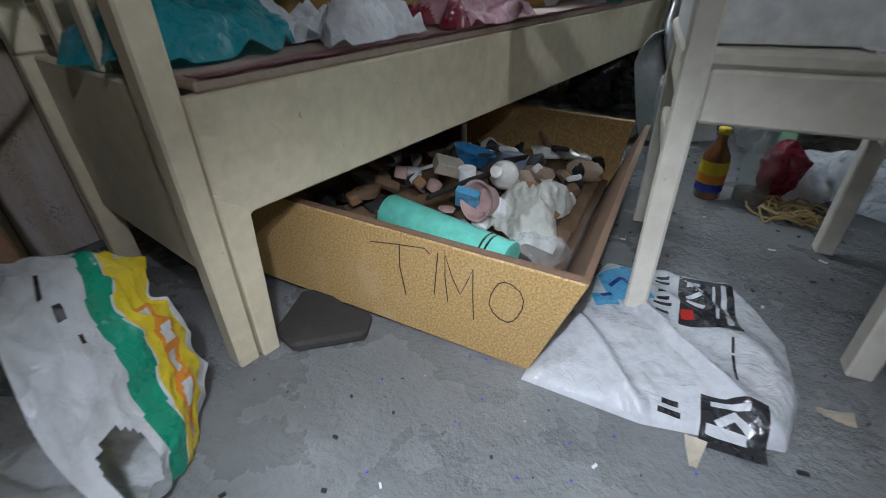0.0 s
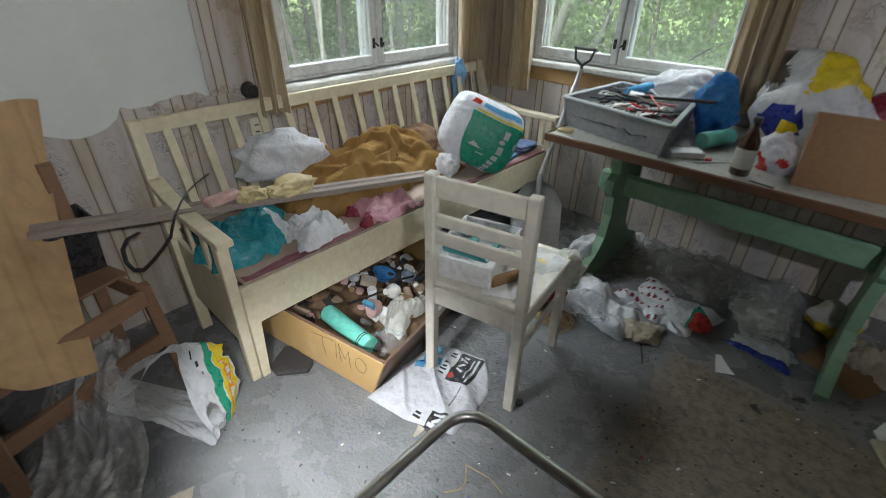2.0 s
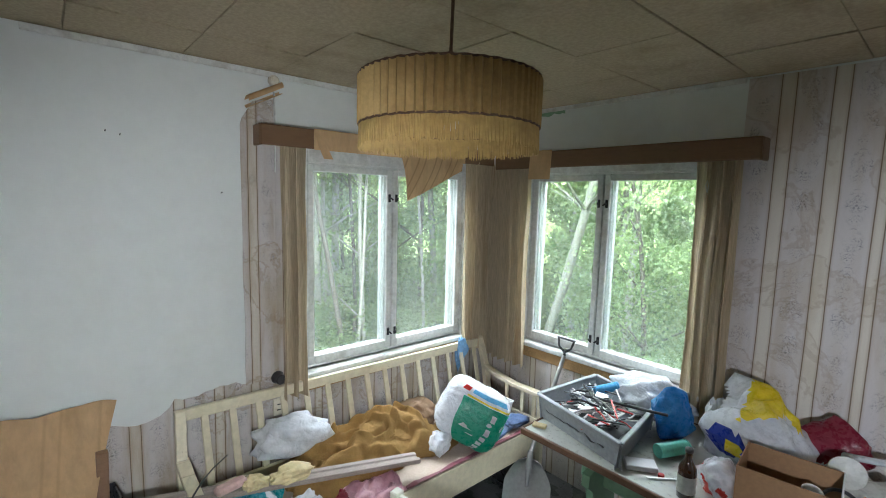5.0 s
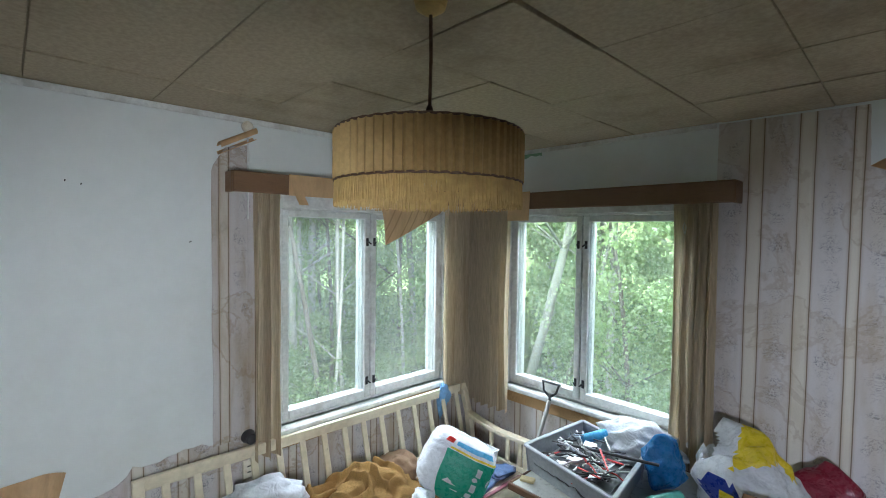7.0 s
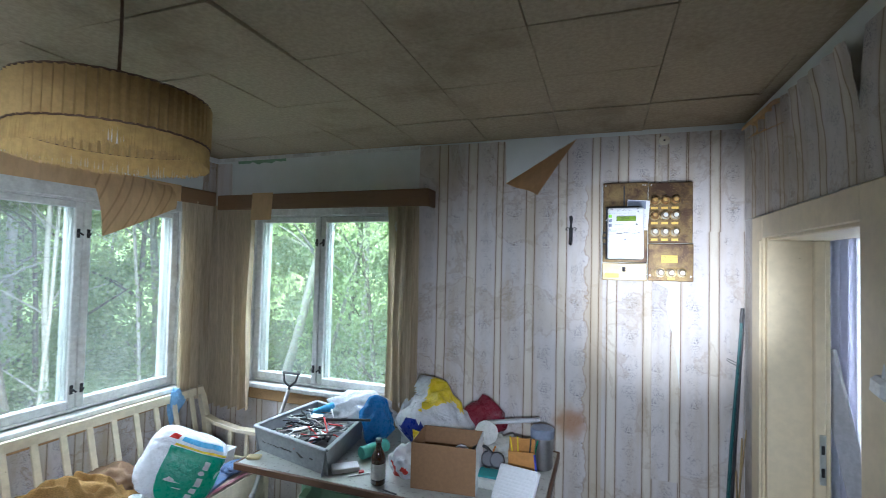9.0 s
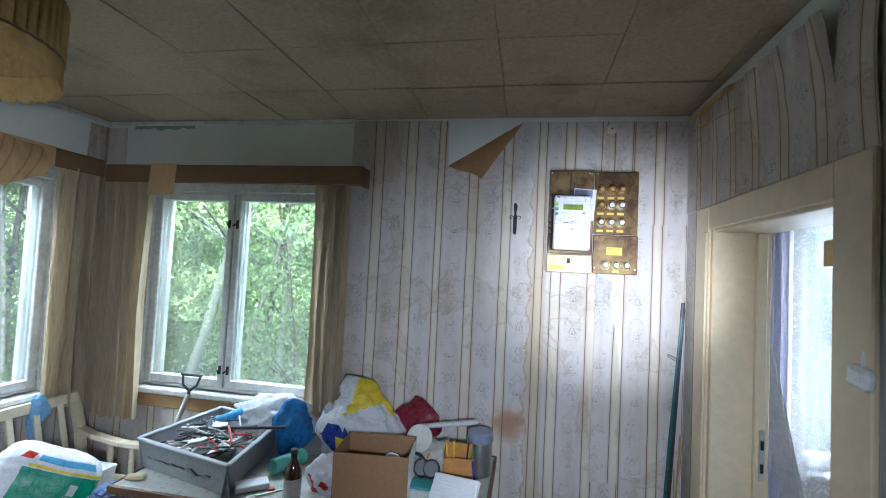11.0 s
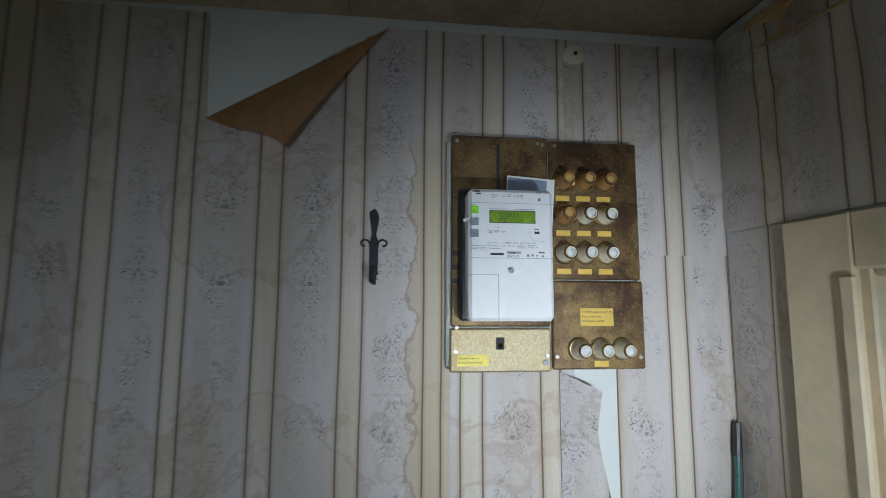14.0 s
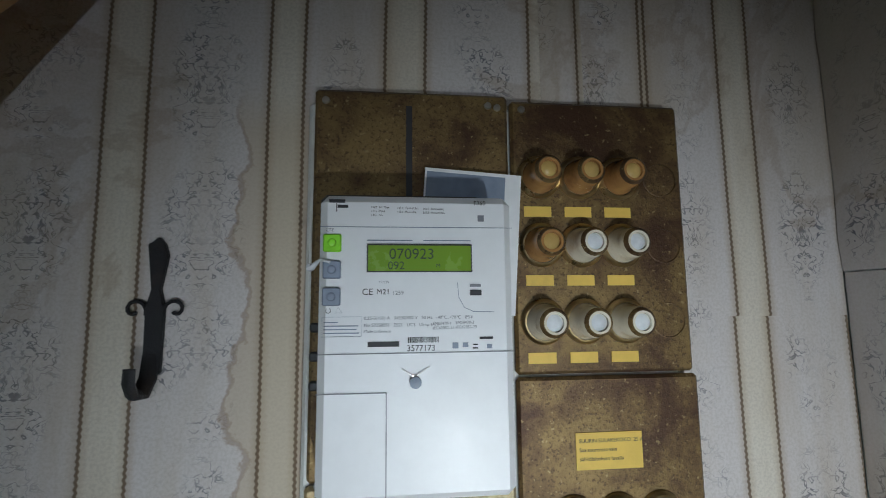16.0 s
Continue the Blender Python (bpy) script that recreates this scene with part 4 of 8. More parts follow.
for k in range(np_ * 4):
    a = 2 * math.pi * k / (np_ * 4)
    r = r0 + (-0.003, 0.007, 0.010, 0.002)[k % 4]
    ring.append((r * math.cos(a), r * math.sin(a)))
for ra, za, rb, zb in ((1.0, 2.062, 1.0, 2.172), (1.0, 2.172, 0.90, 2.182)):
    va = [s.bm.verts.new((LX + x * ra, LY + y * ra, za)) for x, y in ring]
    vb = [s.bm.verts.new((LX + x * rb, LY + y * rb, zb)) for x, y in ring]
    for k in range(len(ring)):
        j = (k + 1) % len(ring)
        s.bm.faces.new((va[k], va[j], vb[j], vb[k]))
bmesh.ops.remove_doubles(s.bm, verts=s.bm.verts, dist=0.0001)
bmesh.ops.solidify(s.bm, geom=s.bm.faces[:], thickness=0.0012)
part("shade", s, M["shade"], pl)
for z, rr in ((2.062, 0.2195), (2.174, 0.2185)):
    part("braid", Shape().tube([(LX + rr * math.cos(a), LY + rr * math.sin(a), z + 0.001 * math.sin(a * 40)) for a in [2 * math.pi * k / 120 for k in range(120)]], 0.0028, 5, closed=True), M["brown_cord"], pl)
s = Shape()
rng = random.Random(8)
for k in range(420):
    a = 2 * math.pi * k / 420
    b = a + rng.uniform(-0.01, 0.01)
    ln = rng.uniform(0.048, 0.060)
    if rng.random() < 0.03:
        ln *= 0.5
    s.tube([(LX + 0.217 * math.cos(a), LY + 0.217 * math.sin(a), 2.062), (LX + 0.2195 * math.cos(b), LY + 0.2195 * math.sin(b), 2.062 - ln)], [0.0022, 0.0016], 4)
part("fringe", s, M["fringe"], pl, "gold thread fringe")
part("wire_ring", Shape().tube([(LX + 0.19 * math.cos(a), LY + 0.19 * math.sin(a), 2.180) for a in [2 * math.pi * k / 60 for k in range(60)]], 0.003, 5, closed=True).tube([(LX - 0.19, LY, 2.180), (LX, LY, 2.23), (LX + 0.19, LY, 2.180)], 0.002, 5).tube([(LX, LY - 0.19, 2.180), (LX, LY, 2.23), (LX, LY + 0.19, 2.180)], 0.002, 5), M["iron"], pl)
part("bulb_holder", Shape().lathe([(0.016, 2.15), (0.02, 2.155), (0.02, 2.20), (0.012, 2.225), (0.006, 2.245)], 16, Matrix.Translation((LX, LY, 0))), M["brown_cord"], pl, smooth=True)
M["milk_glass"] = surface("milky_glass", (0.75, 0.74, 0.7), 0.2, dirty=0.2, bump=0)
part("bulb", Shape().lathe([(0.012, 2.15), (0.018, 2.13), (0.029, 2.10), (0.029, 2.085), (0.018, 2.062), (0.004, 2.055)], 16, Matrix.Translation((LX, LY, 0))), M["milk_glass"], pl, smooth=True)
part("cord", Shape().tube([(LX, LY, 2.24), (LX + 0.003, LY, 2.35), (LX, LY, 2.485)], 0.0042, 7), M["brown_cord"], pl)
part("ceiling_cup", Shape().lathe([(0.012, 2.455), (0.035, 2.47), (0.042, 2.497)], 20, Matrix.Translation((LX, LY, 0))), M["fringe"], pl, smooth=True)

# ---------- pelmets and curtains ----------
pn = thing("pelmet", "dark brown wooden pelmet over the north window", "pelmet", (0.9, -0.06, 2.10))
part("front_board", Shape().span((0.127, -0.125, 2.10), (1.74, -0.107, 2.205), bev=0.006), M["brown_paint"], pn)
part("end_board", Shape().span((1.722, -0.1065, 2.10), (1.74, -0.005, 2.205), bev=0.004), M["brown_paint"], pn)
pn = thing("pelmet", "brown wooden pelmet over the west window, half papered", "pelmet", (0.06, -0.95, 2.125))
part("front_board", Shape().span((0.107, -1.77, 2.125), (0.125, -0.128, 2.225), bev=0.006), M["brown_paint"], pn)
part("end_board", Shape().span((0.005, -1.77, 2.125), (0.1065, -1.752, 2.225), bev=0.004), M["brown_paint"], pn)
s = Shape().span((0.126, -1.50, 2.122), (0.1285, -0.42, 2.228), bev=0)
single("paper_facing", s, M["paper_back"], "strip of brown paper pasted on the pelmet", "paper", smooth=False)

M["curtain"] = surface("grubby_linen_curtain", (0.58, 0.49, 0.34), 0.9, big=7, dirty=0.6, dirt=(0.30, 0.20, 0.10), grain=0.15, fine=120, bump=0.25, bump_scale=400, thin=0.38, stretch=(1.6, 1.6, 0.10))


def curtain(axis, a0, a1, z0, z1, seed, folds, depth=0.042, off=0.078, waist=0.0):
    """A hanging cloth in deep narrow pleats, pinched under the pelmet and wandering on its way down."""
    def fn(u, v):
        down = 1 - v
        squeeze = 1 - waist * math.exp(-((v - 0.55) / 0.3) ** 2)
        a = (a0 + a1) / 2 + (a1 - a0) * (u - 0.5) * squeeze + 0.014 * down * noise.noise(Vector((v * 1.6, seed, u * 2)))
        turn = u * folds * 6.283 + 1.6 * noise.noise(Vector((u * 3.1, v * 1.3, seed))) + 0.9 * noise.noise(Vector((v * 2.6, seed, 2)))
        wave = math.sin(turn)
        wave = math.copysign(abs(wave) ** 0.6, wave)
        d = off + depth * wave * (0.75 + 0.5 * noise.noise(Vector((u * 5, seed, v)))) + 0.009 * math.sin(turn * 2.3 + 4 * v) * down
        d += 0.02 * max(0, v - 0.9) * 10 * noise.noise(Vector((u * 30, seed, 3)))
        a += 0.006 * math.cos(turn)
        d = max(0.024, d)
        z = z0 + (z1 - z0) * v + (0.02 * noise.noise(Vector((u * 9, seed, 1))) if v < 0.02 else 0)
        return (a, -d, z) if axis == "y" else (d, a, z)

    return Shape().sheet(fn, int(folds * 20), 34, 0)


CL = "faded sheer curtain, brown with damp, hanging in tired folds"
single("curtain", curtain("y", 0.045, 0.425, 0.72, 2.125, 1.0, 5.2, waist=0.08), M["curtain"], CL, "curtain", "curtains")
single("curtain", curtain("y", 1.462, 1.662, 0.80, 2.12, 2.0, 3.6), M["curtain"], CL, "curtain", "curtains")
single("curtain", curtain("x", -1.662, -1.512, 0.80, 2.14, 3.0, 2.7), M["curtain"], CL, "curtain", "curtains")
single("curtain", curtain("x", -0.37, -0.085, 0.80, 2.14, 4.0, 4.0), M["curtain"], CL, "curtain", "curtains")
single("curtain_pin", Shape().tube([(1.514, -0.085, 1.955), (1.508, -0.088, 1.985), (1.514, -0.09, 2.01), (1.522, -0.088, 1.985), (1.516, -0.085, 1.95)], 0.003, 6), M["steel"], "bright metal curtain hook hanging loose", "hook")


# ---------- electricity board on the north wall ----------
def rusty_plate():
    m, nt, b = nodes_of("corroded_brass_plate")
    big, fine = noise_node(nt, 9, 7, 0.65, distortion=0.4), noise_node(nt, 240, 5, 0.7)
    c = mix_node(nt, ramp_node(nt, big, 0.38, 0.62), (0.075, 0.038, 0.02), (0.25, 0.17, 0.065))
    c = mix_node(nt, math_node(nt, "MULTIPLY", ramp_node(nt, fine, 0.5, 0.66), 0.75), c, (0.05, 0.027, 0.015))
    c = mix_node(nt, math_node(nt, "MULTIPLY", ramp_node(nt, noise_node(nt, 3.2, 4), 0.5, 0.75), 0.6), c, (0.085, 0.042, 0.03))
    c = mix_node(nt, math_node(nt, "MULTIPLY", ramp_node(nt, noise_node(nt, 150, 3, 0.6), 0.62, 0.70), 0.6), c, (0.42, 0.33, 0.16))
    nt.links.new(c, b.inputs["Base Color"])
    b.inputs["Metallic"].default_value = 0.45
    nt.links.new(math_node(nt, "MULTIPLY_ADD", fine, 0.3, 0.3), b.inputs["Roughness"])
    bump_node(nt, b, math_node(nt, "ADD", fine, math_node(nt, "MULTIPLY", big, 0.6)), 0.45, 0.002)
    return m


M["plate"] = rusty_plate()
M["tin"] = surface("worn_tinned_plate", (0.40, 0.34, 0.21), 0.42, 0.55, big=12, dirty=0.75, dirt=(0.33, 0.22, 0.08), grain=0.25, fine=210, bump=0.35, bump_scale=300)
M["meter_white"] = surface("white_meter_plastic", (0.80, 0.81, 0.83), 0.38, dirty=0.08, grain=0.02, bump=0.02)
M["porcelain"] = surface("sooty_porcelain", (0.74, 0.70, 0.58), 0.22, big=35, dirty=0.6, dirt=(0.42, 0.28, 0.12), grain=0.05, bump=0.05, coat=0.4)
M["brown_cap"] = surface("amber_fuse_cap", (0.38, 0.20, 0.07), 0.22, big=35, dirty=0.5, dirt=(0.12, 0.06, 0.03), bump=0.05, coat=0.5)
M["brass"] = surface("brass_ring", (0.60, 0.47, 0.25), 0.3, 1.0, big=30, dirty=0.4, bump=0.05)
M["fuse_eye"] = surface("fuse_window", (0.72, 0.75, 0.78), 0.08, dirty=0.1, bump=0, coat=1.0)
M["amber_eye"] = surface("amber_fuse_window", (0.52, 0.36, 0.12), 0.12, dirty=0.3, bump=0, coat=1.0)
M["yellow_label"] = surface("yellow_label", (0.75, 0.52, 0.10), 0.55, big=20, dirty=0.35, dirt=(0.42, 0.26, 0.06), grain=0.05, bump=0.05)
M["bright_label"] = surface("bright_yellow_label", (0.85, 0.72, 0.10), 0.5, dirty=0.12, bump=0)
M["ink"] = surface("black_ink", (0.03, 0.03, 0.035), 0.6, dirty=0, bump=0)
M["grey_ink"] = surface("grey_ink", (0.22, 0.23, 0.26), 0.6, dirty=0, bump=0)
M["lcd"] = surface("green_display", (0.20, 0.34, 0.03), 0.25, dirty=0.05, grain=0.02, bump=0, coat=0.6)
M["lcd_ink"] = surface("display_digits", (0.04, 0.07, 0.02), 0.5, dirty=0, bump=0)
M["lime"] = surface("lime_button", (0.30, 0.75, 0.03), 0.3, dirty=0, bump=0, coat=0.3)
M["grey_button"] = surface("blue_grey_button", (0.22, 0.26, 0.34), 0.35, dirty=0.05, bump=0)
M["black_plastic"] = surface("black_plastic", (0.03, 0.03, 0.033), 0.4, dirty=0.3, dirt=(0.12, 0.11, 0.1), bump=0.1)
M["paper"] = surface("white_paper", (0.78, 0.79, 0.80), 0.7, dirty=0.12, grain=0.03, bump=0.05)

PX0, PX1, PZ0, PZ1 = 2.718, 3.150, 1.690, 2.212
eb = thing("fuse_board", "corroded metal fuse board with porcelain fuses and a new meter", "fuse board", (2.93, 0, 1.69))
part("backing_board", Shape().span((PX0 - 0.008, -0.024, PZ0 + 0.01), (PX1 - 0.01, -0.004, PZ1 - 0.012)), M["window_paint"], eb, "pale backing board")
XM, ZM = 2.940, 1.876


def plate(x0, x1, z0, z1, material, name, label=""):
    s = Shape().span((x0, -0.034, z0), (x1, -0.0245, z1), bev=0.0035)
    return part(name, s, material, eb, label)


plate(PX0, XM - 0.0015, 1.7865, PZ1, M["plate"], "meter_plate")
plate(XM + 0.0015, PX1, 1.8900, PZ1 - 0.006, M["plate"], "fuse_plate")
plate(XM + 0.0015, PX1 + 0.004, PZ0 + 0.004, 1.8870, M["plate"], "lower_fuse_plate")
plate(PX0 - 0.002, XM - 0.0015, PZ0, 1.7835, M["tin"], "switch_plate", "tinned plate with main switch")
part("slot", Shape().span((2.820, -0.0352, 2.07), (2.827, -0.0342, 2.194), bev=0), M["ink"], eb)
for x, z in ((2.73, 2.198), (2.926, 2.196), (2.915, 2.198), (2.955, 2.195), (2.73, 1.785), (2.728, 1.735), (2.93, 1.725), (2.952, 1.722), (3.142, 1.72)):
    part("screw", Shape().lathe([(0.0045, 0), (0.004, 0.0025), (0.001, 0.003)], 10, Matrix.Translation((x, -0.034, z)) @ pose(0, 0, 0, 90, 0, 0)), M["steel"], eb, smooth=True)


def fuse(x, z, cap, eye, depth=0.040):
    m = Matrix.Translation((x, -0.0345, z)) @ pose(0, 0, 0, 90, 0, 0)
    f = part("fuse", Shape().lathe([(0.0205, 0.0), (0.0205, 0.006), (0.0195, 0.012), (0.0172, 0.017), (0.0172, depth - 0.012), (0.0155, depth - 0.004), (0.012, depth), (0.0095, depth), (0.0095, depth - 0.004), (0.0005, depth - 0.004)], 22, m), cap, eb, smooth=True)
    part("collar", Shape().lathe([(0.0255, 0.0), (0.0255, 0.004), (0.0225, 0.007), (0.0207, 0.007), (0.0207, 0.0)], 24, m), M["brass"], f, smooth=True)
    part("soot_ring", Shape().lathe([(0.0158, depth - 0.0035), (0.0128, depth + 0.0003), (0.0122, depth + 0.0003)], 20, m, cap=False), M["plate"], f, smooth=True)
    part("eye", Shape().lathe([(0.009, depth - 0.0035), (0.006, depth - 0.0012), (0.001, depth - 0.0005)], 14, m), eye, f, smooth=True)


FX = (2.973, 3.021, 3.069)
kinds = [["brown_cap"] * 3, ["brown_cap", "porcelain", "porcelain"], ["porcelain"] * 3]
for r, z in enumerate((2.113, 2.034, 1.948)):
    for c, x in enumerate(FX):
        k = kinds[r][c]
        fuse(x, z, M[k], M["amber_eye"] if k == "brown_cap" else M["fuse_eye"])
    for c, x in enumerate(FX):
        part("fuse_label", Shape().span((x - 0.018, -0.0352, z - 0.046), (x + 0.014, -0.0342, z - 0.034), bev=0), M["yellow_label"], eb, "faded yellow label")
    part("blank_ring", Shape().tube([(3.122 + 0.02 * math.cos(a), -0.0345, z + 0.02 * math.sin(a)) for a in [2 * math.pi * k / 24 for k in range(24)]], 0.0009, 4, closed=True), M["plate"], eb)
for x in (3.000, 3.050, 3.099):
    fuse(x, 1.738, M["porcelain"], M["fuse_eye"])
part("fuse_label", Shape().span((3.035, -0.0352, 1.700), (3.067, -0.0342, 1.713), bev=0), M["yellow_label"], eb, "faded yellow label")
sign = part("warning_label", Shape().span((3.005, -0.0356, 1.788), (3.081, -0.0342, 1.827), bev=0), M["yellow_label"], eb, "yellow fuse size label")
face = lambda x, z, y=-0.0358: Matrix.Translation((x, y, z)) @ pose(0, 0, 0, 90, 0, 0)
for i, txt in enumerate(("SUURIN SULAKEKOKO  25 A", "Saa suurentaa vain", "sähkölaitoksen luvalla")):
    lettering(txt, 0.0058, face(3.0085, 1.8165 - 0.0095 * i), M["ink"], sign)
sign = part("switch_label", Shape().span((2.732, -0.0355, 1.704), (2.800, -0.0343, 1.727), bev=0), M["bright_label"], eb, "bright yellow switch label")
for i, txt in enumerate(("Pääkytkin ei katkaise", "jännitettä ohjauslaitteelta")):
    lettering(txt, 0.0052, face(2.735, 1.7185 - 0.0085 * i), M["ink"], sign)
part("blank_tag", Shape().span((2.806, -0.0352, 1.706), (2.842, -0.0343, 1.718), bev=0), M["tin"], eb)
part("main_switch", Shape().span((2.816, -0.0365, 1.738), (2.834, -0.0342, 1.764), bev=0.001).box((2.825, -0.042, 1.746), (0.009, 0.016, 0.008), rot=(25, 0, 0), bev=0.002), M["iron"], eb, "small toggle main switch")
part("seal", Shape().lathe([(0.0005, 0), (0.006, 0.001), (0.006, 0.005), (0.0005, 0.006)], 12, face(2.924, 1.711)), M["grey_button"], eb, smooth=True)
part("seal_wire", Shape().tube([(2.93, -0.036, 1.726), (2.927, -0.037, 1.716), (2.916, -0.037, 1.722), (2.924, -0.037, 1.713)], 0.0006, 4), M["steel"], eb)
for z in (1.945, 1.915, 1.885):
    part("plate_plug", Shape().span((2.719, -0.040, z - 0.005), (2.742, -0.0345, z + 0.005), bev=0.002), M["black_plastic"], eb)

# the meter, standing proud of its plate
mt = thing("electricity_meter", "new white electricity meter with a green display", "meter", (2.82, -0.034, 1.80))
part("base", Shape().span((2.732, -0.070, 1.800), (2.900, -0.050, 2.082), bev=0.006), M["black_plastic"], mt)
case = part("case", Shape().span((2.7415, -0.130, 1.803), (2.9145, -0.0705, 2.067), bev=0.007), M["meter_white"], mt)
MY = -0.1306


def on_meter(x, z, w, h, material, name, parent=case, y=MY, deep=0.0006):
    return part(name, Shape().span((x, y - deep, z), (x + w, y, z + h), bev=0), material, parent)


def print_at(text, size, x, z, ink="ink"):
    lettering(text, size, face(x, z, MY - 0.0002), M[ink], case)


on_meter(2.7425, 2.0374, 0.172, 0.0005, M["grey_button"], "seam")
on_meter(2.7425, 1.9267, 0.172, 0.0006, M["grey_ink"], "seam")
on_meter(2.7415, 1.8936, 0.0596, 0.0007, M["grey_ink"], "flap_edge")
on_meter(2.8006, 1.8035, 0.0009, 0.0901, M["grey_ink"], "flap_edge")
on_meter(2.7833, 1.9973, 0.0937, 0.0252, M["black_plastic"], "display_rim", deep=0.0012)
lcd = on_meter(2.7845, 1.9985, 0.0913, 0.0225, M["lcd"], "display", y=MY - 0.0012)
lettering("070923", 0.0135, face(2.8026, 2.0090, MY - 0.0021), M["lcd_ink"], lcd)
lettering("092", 0.0100, face(2.8016, 1.9998, MY - 0.0021), M["lcd_ink"], lcd)
lettering("M", 0.005, face(2.8443, 2.0014, MY - 0.0021), M["lcd_ink"], lcd)
for z, k in ((2.0151, "lime"), (1.9917, "grey_button"), (1.9683, "grey_button")):
    part("button", Shape().span((2.7455, MY - 0.003, z), (2.7612, MY, z + 0.0158), bev=0.003), M[k], case, smooth=True)
    part("button_dome", Shape().lathe([(0.004, 0), (0.003, 0.0015), (0.0005, 0.002)], 12, face(2.7533, z + 0.0079, MY - 0.003)), M[k], case, smooth=True)
part("seal", Shape().lathe([(0.0005, 0), (0.0052, 0.001), (0.0052, 0.004), (0.0005, 0.005)], 12, face(2.8260, 1.9023, MY)), M["grey_button"], mt, smooth=True)
part("seal_wire", Shape().tube([(2.8138, MY - 0.001, 1.9139), (2.8250, MY - 0.002, 1.9068), (2.8382, MY - 0.001, 1.9150)], 0.0006, 4), M["steel"], mt)
part("side_seal", Shape().tube([(2.752, MY - 0.004, 2.006), (2.744, MY - 0.006, 2.008), (2.736, MY + 0.002, 2.002), (2.733, MY + 0.004, 2.002)], [0.0015, 0.0012, 0.003, 0.004], 6), M["fuse_eye"], mt)
print_at("LTE", 0.0042, 2.7477, 2.0334, "grey_ink")
print_at("CE", 0.0080, 2.7793, 1.9775)
print_at("M21", 0.0066, 2.7920, 1.9780)
print_at("1259", 0.0050, 2.8057, 1.9775, "grey_ink")
print_at("T11558", 0.0030, 2.7935, 1.9876, "grey_ink")
print_at("0,25-5(100) A   3x230/400 V   50 Hz   -40°C..+70°C   IP54", 0.0040, 2.7813, 1.9561, "grey_ink")
print_at("No 57258051   2021   UC3   Uimp 6 kV", 0.0040, 2.7813, 1.9500, "grey_ink")
print_at("EN50470-1", 0.0036, 2.8413, 1.9510, "grey_ink")
print_at("IEC62052-11", 0.0036, 2.8413, 1.9470, "grey_ink")
print_at("EN50470-3", 0.0036, 2.8616, 1.9516, "grey_ink")
print_at("IEC62053-23", 0.0036, 2.8616, 1.9475, "grey_ink")
print_at("Made in Greece", 0.0036, 2.7813, 1.9449, "grey_ink")
print_at("3577173", 0.0072, 2.8184, 1.9287)
print_at("1.8.0  A+ Yleis", 0.0028, 2.7864, 2.0547)
print_at("1.8.1  Päivä", 0.0028, 2.7864, 2.0512)
print_at("1.8.2  Yö", 0.0028, 2.7864, 2.0476)
print_at("1.8.3  Talviarkipv", 0.0028, 2.8097, 2.0542)
print_at("1.8.4  Muu aika", 0.0028, 2.8097, 2.0507)
print_at("0.9.1  Kellonaika", 0.0028, 2.8331, 2.0537)
print_at("0.9.2  Päivämäärä", 0.0028, 2.8331, 2.0502)
print_at("E360", 0.0055, 2.8794, 2.0588)
# a power sign and a warning triangle in line
part("power_sign", Shape().tube([(2.7508 + 0.0022 * math.sin(a), MY - 0.0003, 1.9643 + 0.0022 * math.cos(a)) for a in [0.6 + k * 0.42 for k in range(13)]], 0.0003, 4), M["ink"], case)
part("warning_sign", Shape().tube([(2.7564, MY - 0.0003, 1.9622), (2.7594, MY - 0.0003, 1.9668), (2.7625, MY - 0.0003, 1.9622)], 0.00022, 4, closed=True), M["grey_ink"], case)
part("curved_line", Shape().tube([(2.8636, MY - 0.0002, 1.9881), (2.8646, MY - 0.0002, 1.9749), (2.8697, MY - 0.0002, 1.9658), (2.8779, MY - 0.0002, 1.9622), (2.8962, MY - 0.0002, 1.9617)], 0.0003, 4), M["grey_button"], case)
part("boxed_note", Shape().tube([(2.7457, MY - 0.0002, 1.9587), (2.7793, MY - 0.0002, 1.9587), (2.7793, MY - 0.0002, 1.9419), (2.7457, MY - 0.0002, 1.9419)], 0.0002, 4, closed=True), M["grey_button"], case)
rng = random.Random(5)
x = 2.8194
while x < 2.8463:
    w = rng.choice((0.0004, 0.0007, 0.001))
    on_meter(x, 1.9358, w, 0.0048, M["ink"], "barcode_bar", deep=0.0003)
    x += w + rng.choice((0.0004, 0.0006))
